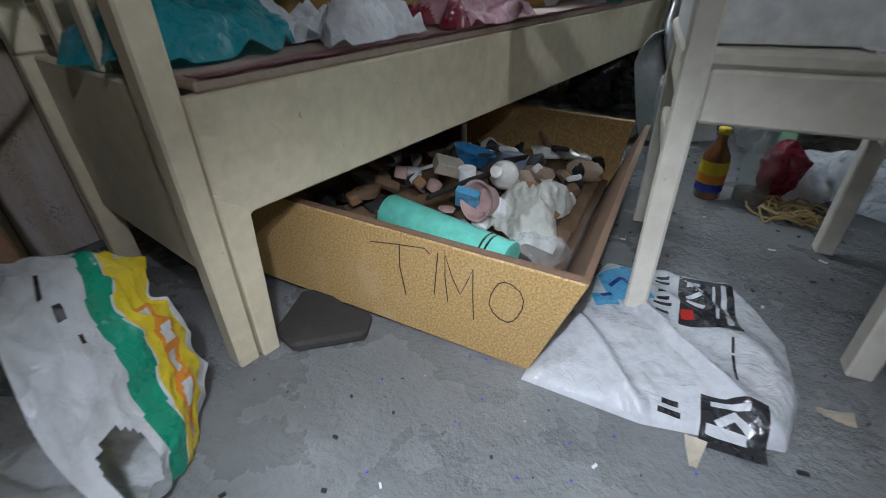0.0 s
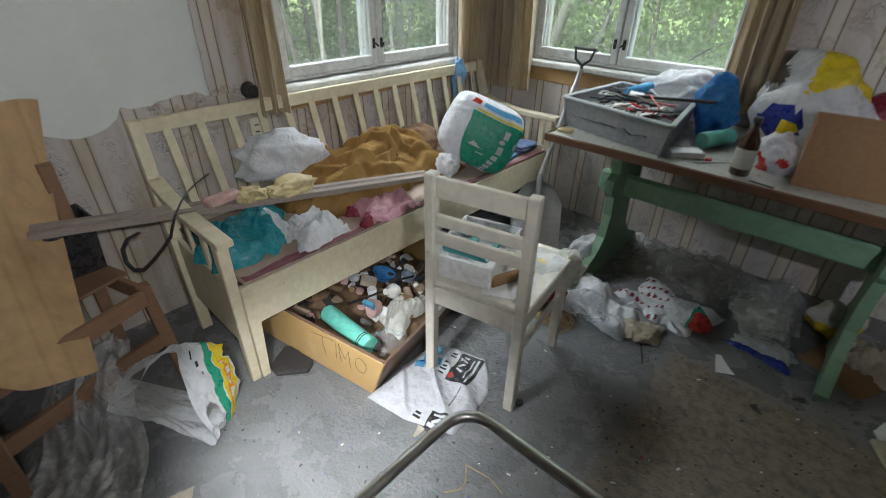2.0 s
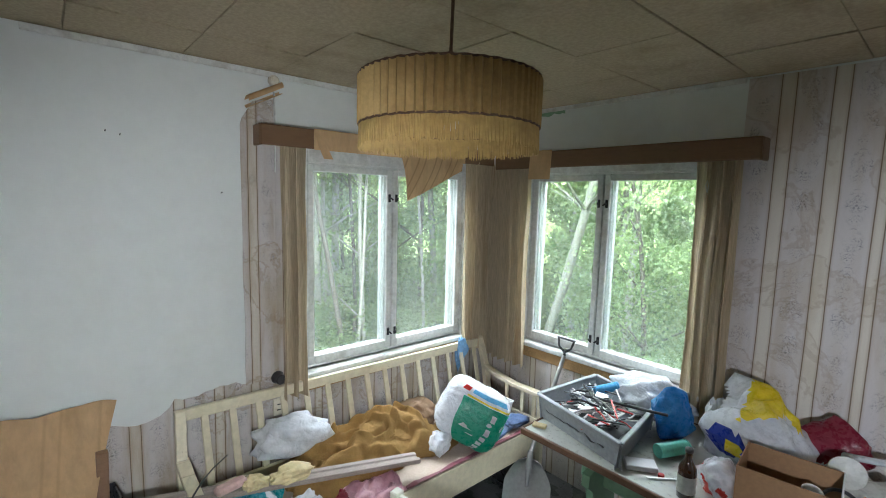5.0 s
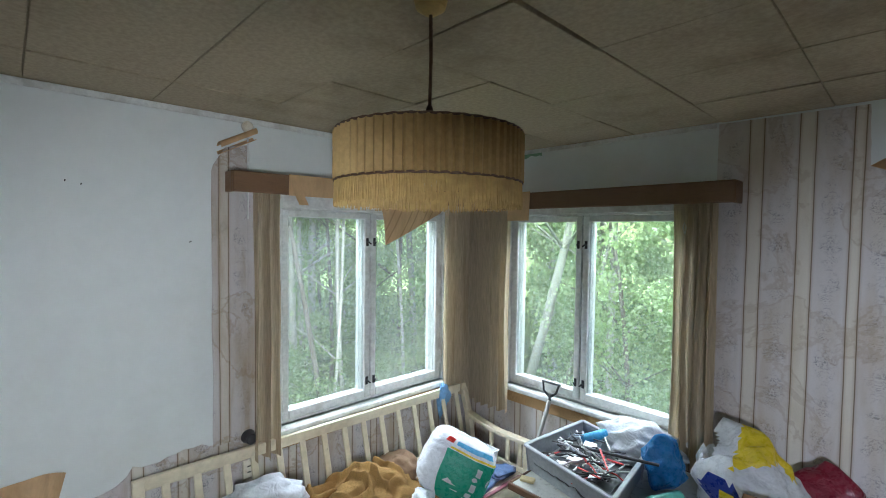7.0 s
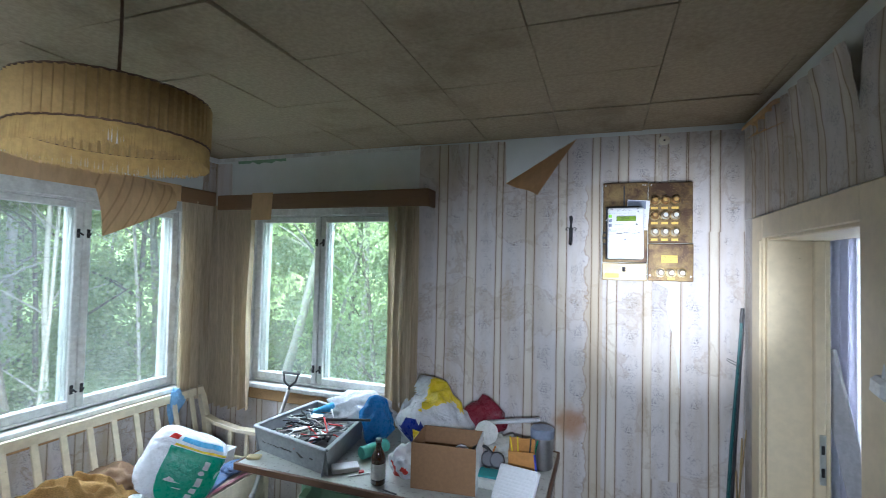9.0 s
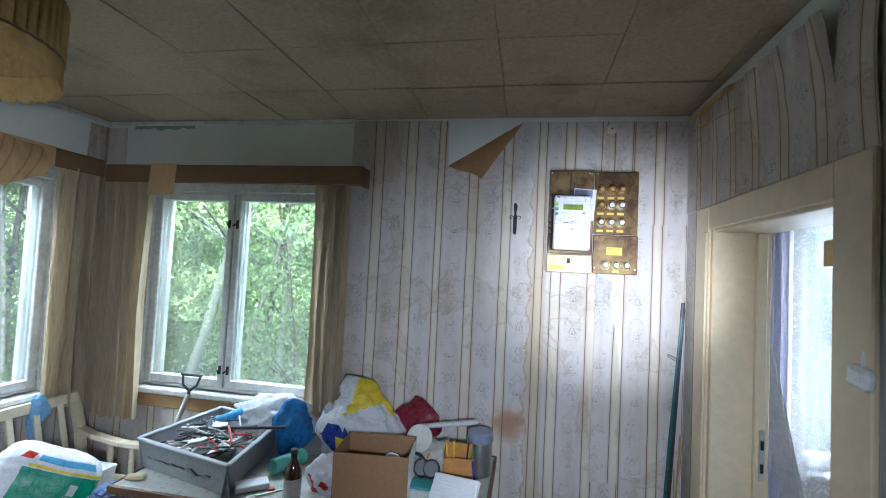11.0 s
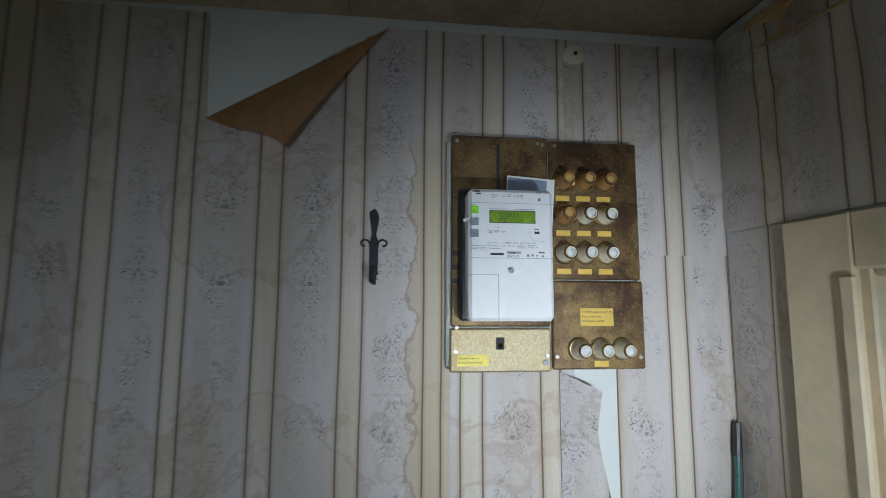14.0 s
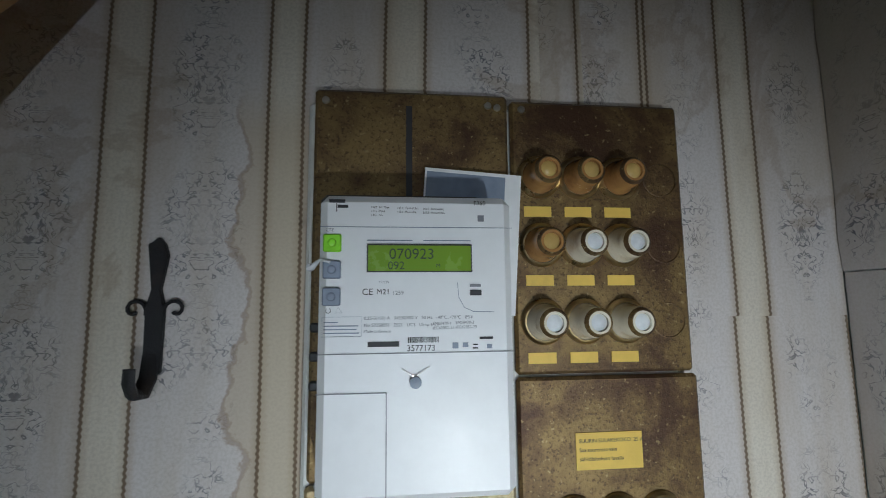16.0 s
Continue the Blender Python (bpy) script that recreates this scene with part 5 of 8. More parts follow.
# plain bars for the makers' marks and the print too small to read
for x, z, w, h, k in ((2.7498, 2.0593, 0.014, 0.0030, "ink"), (2.7574, 2.0547, 0.009, 0.0028, "ink"), (2.7559, 2.0512, 0.0008, 0.0075, "ink"), (2.7848, 1.9327, 0.027, 0.0044, "ink"), (2.7833, 2.0253, 0.040, 0.0009, "grey_button"), (2.8331, 2.0253, 0.043, 0.0009, "grey_button"), (2.8829, 2.0435, 0.0058, 0.0058, "grey_ink"), (2.8748, 1.9765, 0.0105, 0.0050, "ink"), (2.8748, 1.9841, 0.010, 0.0026, "grey_ink"), (2.8829, 1.9378, 0.012, 0.0022, "ink"), (2.8585, 1.9302, 0.0052, 0.0052, "grey_button"), (2.8677, 1.9312, 0.0048, 0.0040, "grey_button"), (2.8768, 1.9327, 0.0044, 0.0012, "ink"), (2.8768, 1.9297, 0.0044, 0.0012, "ink"), (2.8895, 1.9297, 0.0044, 0.0038, "grey_button"), (2.7472, 1.9536, 0.012, 0.0009, "grey_button"), (2.7472, 1.9505, 0.029, 0.0009, "grey_button"), (2.7472, 1.9475, 0.028, 0.0009, "grey_button"), (2.7472, 1.9444, 0.030, 0.0009, "grey_button")):
    on_meter(x, z, w, h, M[k], "print_mark", deep=0.0003)
note = thing("folded_letter", "white printed letter tucked behind the meter", "paper", m=pose(2.870, -0.0475, 1.990, 0, 4, 0))
part("sheet", Shape().span((-0.038, -0.0012, -0.03), (0.070, 0.0, 0.126), bev=0), M["paper"], note)
part("grey_header", Shape().span((-0.036, -0.0016, 0.080), (0.052, -0.0013, 0.122), bev=0), M["grey_button"], note)
for i in range(7):
    part("print_line", Shape().span((0.040, -0.0016, 0.05 - i * 0.011), (0.058, -0.0013, 0.052 - i * 0.011), bev=0), M["grey_ink"], note)

# ---------- things on the north wall ----------
hk = thing("coat_hook", "black wrought iron coat hook with scrolled arms", "hook", (2.550, 0, 1.882))
part("stem", Shape().prism([(2.544, -0.004, 2.039), (2.550, -0.004, 2.045), (2.557, -0.004, 2.037), (2.561, -0.004, 2.024), (2.555, -0.004, 1.987), (2.560, -0.004, 1.967), (2.559, -0.004, 1.897), (2.541, -0.004, 1.897), (2.540, -0.004, 1.967), (2.545, -0.004, 1.987), (2.539, -0.004, 2.037)], (0, -0.007, 0), bev=0.0015), M["iron"], hk)
for sx in (-1, 1):
    part("scroll", Shape().tube([(2.550 + sx * (0.009 + 0.0), -0.009, 1.959)] + [(2.550 + sx * (0.021 - (0.012 - 0.0009 * k) * math.cos(k * 0.55)), -0.009, 1.965 + (0.012 - 0.0009 * k) * math.sin(k * 0.55)) for k in range(11)], 0.0022, 6), M["iron"], hk, smooth=True)
part("hook", Shape().tube([(2.550, -0.010, 1.917), (2.550, -0.014, 1.894), (2.550, -0.026, 1.880), (2.550, -0.042, 1.881), (2.550, -0.050, 1.894), (2.550, -0.050, 1.908)], [0.009, 0.009, 0.0085, 0.008, 0.0075, 0.007], 8, flat=0.55), M["iron"], hk, smooth=True)
jb = thing("cable_knob", "round porcelain cable knob on the wall", "knob", (3.018, 0, 2.43))
part("disc", Shape().lathe([(0.027, 0), (0.027, 0.008), (0.022, 0.013), (0.0005, 0.014)], 22, face(3.018, 2.432, -0.003)), M["porcelain"], jb, smooth=True)
part("screw", Shape().lathe([(0.005, 0), (0.004, 0.003), (0.0005, 0.003)], 10, face(3.018, 2.432, -0.017)), M["iron"], jb, smooth=True)
part("cable_cover", Shape().sheet(lambda u, v: (2.99 + 0.056 * u, -0.004 - 0.008 * math.sin(3.14 * u), 2.215 + 0.2 * v), 8, 6, 0.001), M["paper_n"], jb, "wallpaper pasted over the cable", smooth=True)

# torn flap at the top of the wall and peeled strip under the board
s = Shape()
A, B, C = Vector((2.575, -0.006, 2.472)), Vector((2.178, -0.006, 2.236)), Vector((2.375, -0.115, 2.145))
grid = {}
n = 14
for i in range(n + 1):
    for j in range(n + 1 - i):
        a, b = i / n, j / n
        c = 1 - a - b
        p = A * c + B * a + C * b
        p = p + Vector((0, -0.05 * b * (1 - b), 0.010 * math.sin(6 * a) * b))
        grid[i, j] = s.bm.verts.new(p)
fs = []
for i in range(n):
    for j in range(n - i):
        fs.append(s.bm.faces.new((grid[i, j], grid[i + 1, j], grid[i, j + 1])))
        if i + j < n - 1:
            fs.append(s.bm.faces.new((grid[i + 1, j], grid[i + 1, j + 1], grid[i, j + 1])))
bmesh.ops.solidify(s.bm, geom=fs, thickness=0.0012)
single("wallpaper_flap", s, M["paper_back"], "triangle of wallpaper folded down, showing its brown back", "wallpaper")
single("bare_wall_strip", Shape().prism([(3.00, -0.0042, 1.692), (3.098, -0.0042, 1.690), (3.096, -0.0042, 1.0), (3.082, -0.0042, 0.70)], (0, -0.0012, 0)), M["white_board"], "strip of bare wall where paper has peeled", "wall", smooth=False)


def strip(u, v):
    """Paper come loose on one side, its free edge standing off the wall at the top."""
    z = 1.687 - 1.02 * v - 0.035 * u * (1 - v)
    k = min(1.0, max(0.0, (v - 0.08) / 0.56))
    left, right = 2.966, 3.022 + 0.073 * k * (2 - k) + 0.016 * max(0.0, 1 - v / 0.12)
    x = left + (right - left) * u
    return (x, -0.0065 - 0.055 * u ** 1.5 * (1 - v) ** 0.8 - 0.010 * math.sin(3.14 * u) * (1 - v) - 0.004 * noise.noise(Vector((u * 3, v * 7, 1))) * u, z)


single("wallpaper_strip", Shape().sheet(strip, 12, 36, 0.0012), M["paper_n"], "long strip of floral wallpaper curling off the wall", "wallpaper")


# ---------- the wood outside ----------
def leaf_stuff(name, a, b, trans=0.5):
    m, nt, bs = nodes_of(name)
    geo = nt.nodes.new("ShaderNodeNewGeometry")
    c = mix_node(nt, geo.outputs["Random Per Island"], a, b)
    nt.links.new(c, bs.inputs["Base Color"])
    bs.inputs["Roughness"].default_value = 0.5
    t = nt.nodes.new("ShaderNodeBsdfTranslucent")
    nt.links.new(mix_node(nt, 0.5, c, (0.46, 0.58, 0.20)), t.inputs[0])
    mx = nt.nodes.new("ShaderNodeMixShader")
    mx.inputs[0].default_value = trans
    nt.links.new(bs.outputs[0], mx.inputs[1])
    nt.links.new(t.outputs[0], mx.inputs[2])
    nt.links.new(mx.outputs[0], nt.nodes["Material Output"].inputs[0])
    return m


M["leaf"] = leaf_stuff("birch_leaves", (0.18, 0.30, 0.11), (0.50, 0.61, 0.33))
M["leaf_dark"] = leaf_stuff("dark_leaves", (0.07, 0.14, 0.05), (0.24, 0.34, 0.14))
M["bark"] = surface("pale_birch_bark", (0.50, 0.48, 0.42), 0.8, big=12, dirty=0.7, dirt=(0.12, 0.11, 0.09), grain=0.2, fine=40, bump=0.4, bump_scale=30, stretch=(1, 1, 2.5))
M["bark_grey"] = surface("mossy_grey_bark", (0.27, 0.27, 0.22), 0.85, big=12, dirty=0.6, dirt=(0.13, 0.15, 0.09), grain=0.2, fine=40, bump=0.4, bump_scale=30)
M["bark_dark"] = surface("grey_bark", (0.16, 0.14, 0.11), 0.85, big=12, dirty=0.5, dirt=(0.06, 0.055, 0.045), bump=0.5, bump_scale=30)
M["grass"] = surface("forest_floor", (0.07, 0.11, 0.035), 0.9, big=1.5, dirty=0.6, dirt=(0.10, 0.08, 0.045), grain=0.4, fine=9, bump=0.8, bump_scale=14)

g = Shape()
g.sheet(lambda u, v: (-60 + 120 * u, -60 + 120 * v, -0.42 + 0.05 * noise.noise(Vector((u * 40, v * 40, 0)))), 40, 40, 0)
tagged(part("ground", g, M["grass"]), "dark mossy forest ground around the cottage", "ground", "", "structure")


def backdrop():
    m, nt, b = nodes_of("glowing_distant_wood")
    mp = nt.nodes.new("ShaderNodeMapping")
    mp.inputs["Scale"].default_value = (1, 1, 0.55)
    nt.links.new(place_node(nt), mp.inputs["Vector"])
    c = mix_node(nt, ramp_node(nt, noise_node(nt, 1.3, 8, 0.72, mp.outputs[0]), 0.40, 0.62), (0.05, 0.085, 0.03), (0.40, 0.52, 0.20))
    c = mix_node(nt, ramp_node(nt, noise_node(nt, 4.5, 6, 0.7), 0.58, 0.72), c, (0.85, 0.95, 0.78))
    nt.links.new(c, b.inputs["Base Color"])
    # the backdrop emits its own mottled green, in place of daylight on trees
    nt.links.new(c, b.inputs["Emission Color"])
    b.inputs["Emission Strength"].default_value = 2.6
    return m


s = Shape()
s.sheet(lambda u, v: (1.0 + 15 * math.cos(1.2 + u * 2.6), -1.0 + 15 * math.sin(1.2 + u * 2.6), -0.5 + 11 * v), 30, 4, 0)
tagged(part("backdrop", s, backdrop()), "green wood in the distance, on a backdrop glowing by itself", "woodland", "", "structure")


def crown_mesh(seed, n, box, size, clumps):
    """Many small leaves in uneven clumps."""
    rng = random.Random(seed)
    verts, faces = [], []
    cs = [Vector((rng.uniform(-1, 1) * box[0], rng.uniform(-1, 1) * box[1], rng.uniform(0, 1) * box[2])) for _ in range(clumps)]
    rs = [rng.uniform(0.22, 0.5) * box[0] for _ in cs]
    for _ in range(n):
        k = rng.randrange(clumps)
        p = cs[k] + Vector((rng.gauss(0, 1), rng.gauss(0, 1), rng.gauss(0, 0.7))) * rs[k] * 0.6
        sc = size * rng.uniform(0.6, 1.3)
        q = Euler((rng.uniform(0, 6.3), rng.uniform(0, 6.3), rng.uniform(0, 6.3))).to_matrix()
        b = len(verts)
        for x, y in ((-0.42, 0), (0, -0.55), (0.5, 0), (0, 0.55)):
            verts.append(p + q @ Vector((x * sc, y * sc, 0.1 * sc * abs(x))))
        faces.append((b, b + 1, b + 2, b + 3))
    me = bpy.data.meshes.new("crown")
    me.from_pydata(verts, [], faces)
    return me


CROWNS = [crown_mesh(11, 3900, (0.9, 0.9, 3.4), 0.052, 34), crown_mesh(12, 3900, (1.1, 1.1, 3.0), 0.048, 38), crown_mesh(13, 3900, (0.8, 0.8, 2.4), 0.056, 30)]


def tree(x, y, h, r, bark, leaf, crown, seed, lean=(0, 0), low=0.8, label="slender birch with a light leafy crown", scale=1.0):
    ob = thing("tree", label, "tree", m=pose(x, y, -0.45, 0, 0, seed * 50), group="trees outside the windows")
    rng = random.Random(seed)
    pts, rad = [], []
    for i in range(9):
        f = i / 8
        pts.append((lean[0] * f + 0.05 * math.sin(f * 7 + seed), lean[1] * f + 0.05 * math.cos(f * 6 + seed), h * f))
        rad.append(r * (1 - 0.75 * f))
    s = Shape().tube(pts, rad, 8)
    for i in range(9):
        f = rng.uniform(0.2, 0.95)
        k = int(f * 8)
        a = rng.uniform(0, 6.28)
        ln = rng.uniform(0.4, 1.0)
        p = Vector(pts[k])
        q = p + Vector((math.cos(a) * ln, math.sin(a) * ln, ln * 0.6))
        s.tube([p, p.lerp(q, 0.5) + Vector((0, 0, 0.05)), q], [rad[k] * 0.45, rad[k] * 0.28, rad[k] * 0.1], 5)
    part("trunk", s, bark, ob, smooth=True)
    me = CROWNS[crown].copy()
    me.materials.append(leaf)
    c = new("crown", me)
    c.parent = ob
    c.matrix_basis = pose(lean[0] * 0.5, lean[1] * 0.5, low) @ Matrix.Scale(scale, 4)
    return ob


rng = random.Random(21)
# west: thin trunks a few metres off, undergrowth between them
for i, (x, y, h, r, k) in enumerate([(-3.6, -1.9, 7, 0.06, 0), (-3.4, 0.15, 7, 0.06, 0), (-4.6, -0.9, 8, 0.07, 1), (-4.4, 0.9, 8, 0.07, 0), (-5.4, -2.4, 8, 0.08, 0), (-5.8, 0.2, 8, 0.08, 1), (-6.5, 1.8, 8, 0.08, 0), (-4.9, -3.4, 8, 0.07, 1), (-7.2, -1.0, 9, 0.09, 0), (-2.7, 0.75, 6, 0.04, 1), (-3.0, -1.5, 7, 0.03, 0), (-2.4, 0.35, 6.5, 0.03, 0), (-3.2, -0.9, 7, 0.032, 0)]):
    tree(x, y, h, r, M["bark"] if k == 0 else M["bark_dark"], M["leaf"] if i % 3 else M["leaf_dark"], i % 3, i + 1, (rng.uniform(-0.5, 0.5), rng.uniform(-0.3, 0.3)), low=rng.uniform(2.3, 3.2) if x > -4 else rng.uniform(0.8, 1.8))
# the stems that stand just outside the west window
for x, y, lean, r, bark in ((-2.2, -0.03, -0.85, 0.034, "bark_dark"), (-2.2, 0.02, 0.75, 0.022, "bark"), (-2.3, 1.16, -0.05, 0.022, "bark"), (-3.1, 2.0, 0.02, 0.06, "bark_grey"), (-3.2, 0.62, 0.1, 0.03, "bark_dark")):
    tree(x, y, 6.5, r, M[bark], M["leaf"], 1, 0, (-0.2, lean), low=3.2, label="slender bare-stemmed young tree close to the window")
# a leaning grey trunk outside the north window
tree(-0.62, 1.12, 6.0, 0.055, M["bark_grey"], M["leaf"], 0, 0, (1.75, 0.3), low=2.6, label="leaning grey tree trunk close to the window")
tree(-0.40, 1.42, 6.0, 0.026, M["bark_grey"], M["leaf"], 2, 0, (1.9, 0.3), low=2.6, label="thin leaning stem close to the window")
# north: close leafy bushes and leaning stems
for i, (x, y, h, r, sc) in enumerate([(0.25, 1.9, 5, 0.05, 0.8), (0.75, 1.5, 4, 0.03, 0.6), (1.5, 1.75, 4, 0.02, 0.65), (1.15, 2.5, 6, 0.05, 0.9), (2.2, 2.2, 5, 0.03, 0.8), (-0.5, 2.6, 6, 0.05, 0.9), (0.4, 3.4, 7, 0.06, 1.0), (1.8, 3.6, 7, 0.06, 1.1), (-1.4, 3.4, 7, 0.06, 1.0), (3.0, 3.6, 7, 0.06, 1.0), (4.4, 2.8, 6, 0.04, 0.9), (5.2, 3.8, 7, 0.06, 1.0)]):
    tree(x, y, h, r, M["bark"] if i % 2 == 0 else M["bark_dark"], M["leaf"], i % 3, i + 31, (rng.uniform(0.2, 0.7), rng.uniform(-0.2, 0.3)), low=rng.uniform(0.3, 0.9), scale=sc, label="leafy young tree crowding the window")
# the side between the two windows: undergrowth and young trees further off
for i in range(9):
    a, d = 2.25 + 0.075 * i, 3.6 + (i * 37 % 50) / 10
    tree(0.4 + d * math.cos(a), -1.0 + d * math.sin(a), 6.5, 0.03 + 0.004 * (i % 4), M["bark"] if i % 3 else M["bark_dark"], M["leaf"] if i % 2 else M["leaf_dark"], i % 3, i + 61, (0.3 * math.sin(i * 2), 0.2), low=0.3 + 0.5 * (i % 3))
# low undergrowth
for i, (x, y) in enumerate([(-1.9, -0.9), (-2.4, 0.1), (-2.2, -2.2), (-3.2, -1.2), (-3.8, 0.6), (-3.0, -2.9), (-4.2, -1.8), (-4.6, 0.1), (-5.2, -1.2), (-5.0, 1.4), (-6.2, -0.4), (-5.6, -3.0), (-2.6, 1.4), (-3.4, 1.9), (-4.4, 2.4), (-5.6, 3.2), (-6.6, 2.4), (-7.4, 4.2), (-7.6, 1.0), (-3.0, 3.2), (-4.8, 4.6), (-8.4, 2.6)]):
    ob = thing("bush", "low leafy undergrowth on the forest floor", "bush", m=pose(x, y, -0.45, 0, 0, i * 77), group="undergrowth")
    me = CROWNS[(i + 1) % 3].copy()
    me.materials.append(M["leaf_dark"] if i % 2 else M["leaf"])
    c = new("leaves", me)
    c.parent = ob
    c.matrix_basis = Matrix.Diagonal((0.8, 0.8, 0.34 + 0.16 * (i % 3), 1))
    part("stem", Shape().tube([(0, 0, 0), (0.05, 0.02, 0.4), (0.1, 0, 0.9)], [0.02, 0.014, 0.006], 6), M["bark_dark"], ob)


# ---------- plastics, cloth and other stuff ----------
def film(name, color, rough=0.28, dirty=0.12, thin=0.3):
    return surface(name, color, rough, dirty=dirty, dirt=tuple(c * 0.75 for c in color), grain=0.04, big=9, bump=0.55, folds=11.0, thin=thin, spec=0.6)


M["bag_white"] = film("white_plastic_bag", (0.74, 0.76, 0.79))
M["bag_cream"] = film("milky_plastic_bag", (0.68, 0.68, 0.62))
M["bag_green"] = film("green_print", (0.02, 0.36, 0.22))
M["bag_yellow"] = film("yellow_print", (0.85, 0.66, 0.03))
M["bag_orange"] = film("orange_print", (0.85, 0.33, 0.04))
M["bag_blue"] = film("blue_plastic", (0.06, 0.27, 0.56), thin=0.4)
M["bag_navy"] = film("dark_blue_print", (0.02, 0.04, 0.30))
M["bag_maroon"] = film("wine_red_plastic", (0.26, 0.025, 0.05))
M["bag_pink"] = film("pink_plastic", (0.66, 0.36, 0.42), thin=0.4)
M["bag_teal"] = film("turquoise_plastic", (0.03, 0.30, 0.36))
M["bag_red"] = film("red_print", (0.55, 0.04, 0.03))
M["bag_black"] = film("black_print", (0.025, 0.025, 0.028), thin=0.0)
M["bag_cyan"] = film("sky_blue_print", (0.15, 0.50, 0.78))
M["clear"] = clear_film("clear_plastic", haze=0.12, crease=11.0)
M["clear_dusty"] = clear_film("dusty_clear_plastic", (0.78, 0.78, 0.75), 0.20, crease=8.0)
M["mustard"] = surface("mustard_wool_cloth", (0.28, 0.17, 0.06), 0.95, big=7, dirty=0.4, dirt=(0.16, 0.085, 0.03), grain=0.25, fine=200, bump=0.7, bump_scale=320, spec=0.1)
M["cream_rag"] = surface("cream_satin_rag", (0.60, 0.50, 0.27), 0.5, big=12, dirty=0.3, dirt=(0.4, 0.3, 0.14), bump=0.2)
M["brown_rag"] = surface("brown_knit", (0.20, 0.13, 0.08), 0.95, big=9, dirty=0.4, bump=0.6, bump_scale=300, spec=0.1)
M["denim"] = surface("blue_denim", (0.06, 0.10, 0.19), 0.9, big=10, dirty=0.3, bump=0.4, bump_scale=400)
M["blue_rag"] = surface("pale_blue_rag", (0.22, 0.42, 0.68), 0.8, dirty=0.2, bump=0.3)
M["cardboard"] = surface("brown_cardboard", (0.27, 0.155, 0.075), 0.85, big=6, dirty=0.35, dirt=(0.22, 0.13, 0.06), grain=0.08, fine=60, bump=0.1)
M["grey_crate"] = surface("grey_crate_plastic", (0.30, 0.32, 0.34), 0.42, big=8, dirty=0.35, dirt=(0.2, 0.19, 0.17), bump=0.06)
M["white_plastic"] = surface("white_plastic", (0.74, 0.75, 0.75), 0.32, dirty=0.15, dirt=(0.5, 0.46, 0.38), bump=0.03)
M["mint"] = surface("mint_green_can", (0.16, 0.58, 0.47), 0.35, dirty=0.12, dirt=(0.3, 0.4, 0.3), bump=0.03)
M["teal_plastic"] = surface("teal_plastic", (0.06, 0.30, 0.30), 0.4, bump=0.05)
M["brown_glass"] = surface("dark_brown_glass", (0.045, 0.018, 0.008), 0.08, dirty=0.15, bump=0, coat=0.8)
M["cola_glass"] = clear_film("clear_bottle", (0.80, 0.84, 0.82), 0.12, 0.06, 3.0)
M["orange_drink"] = surface("orange_bottle", (0.16, 0.06, 0.02), 0.15, dirty=0.1, bump=0, coat=0.7)
M["raw_wood"] = surface("weathered_wood", (0.33, 0.24, 0.17), 0.75, big=8, dirty=0.5, dirt=(0.2, 0.14, 0.1), grain=0.25, fine=30, bump=0.3, stretch=(14, 1.5, 14))
M["grey_wood"] = surface("silvery_plank", (0.30, 0.25, 0.22), 0.7, big=8, dirty=0.5, dirt=(0.18, 0.14, 0.11), grain=0.2, fine=30, bump=0.35, stretch=(14, 1.2, 14))
M["red_wood"] = surface("red_brown_wood", (0.25, 0.145, 0.085), 0.6, big=6, dirty=0.4, dirt=(0.14, 0.06, 0.03), stretch=(4, 4, 12))
M["rubber"] = surface("black_rubber_mat", (0.035, 0.032, 0.03), 0.85, big=9, dirty=0.4, dirt=(0.09, 0.08, 0.07), bump=0.6, bump_scale=90)
M["straw"] = surface("straw_twine", (0.40, 0.29, 0.13), 0.9, big=20, dirty=0.3, bump=0.3)
M["peel"] = surface("dry_cardboard_scrap", (0.45, 0.40, 0.31), 0.85, big=9, dirty=0.3)
M["pink_plastic"] = surface("dusty_pink_plastic", (0.55, 0.36, 0.33), 0.45, bump=0.05)
M["red_plastic"] = surface("red_plastic", (0.55, 0.03, 0.03), 0.35, bump=0.03)
M["yellow_plastic"] = surface("yellow_plastic", (0.75, 0.58, 0.03), 0.4, bump=0.03)
M["orange_wood"] = surface("orange_varnished_wood", (0.48, 0.23, 0.06), 0.4, big=8, dirty=0.25, dirt=(0.3, 0.13, 0.03), bump=0.08)
M["blue_pen"] = surface("blue_pen", (0.03, 0.05, 0.45), 0.35, bump=0)
M["fishing_green"] = surface("dark_green_rod", (0.015, 0.10, 0.10), 0.3, dirty=0.2, bump=0.02, coat=0.5)


def can(name, a, b, r, material, label, category, group=""):
    """A plain tin or tube lying or standing between a and b."""
    a, b = Vector(a), Vector(b)
    m = Matrix.Translation(a) @ (b - a).to_track_quat("Z", "Y").to_matrix().to_4x4()
    h = (b - a).length
    s = Shape().lathe([(r * 0.9, 0), (r, 0.004), (r, h * 0.9), (r * 0.94, h * 0.91), (r * 0.94, h * 0.93), (r, h * 0.94), (r, h - 0.005), (r * 0.9, h)], 24, m)
    return single(name, s, material, label, category, group)


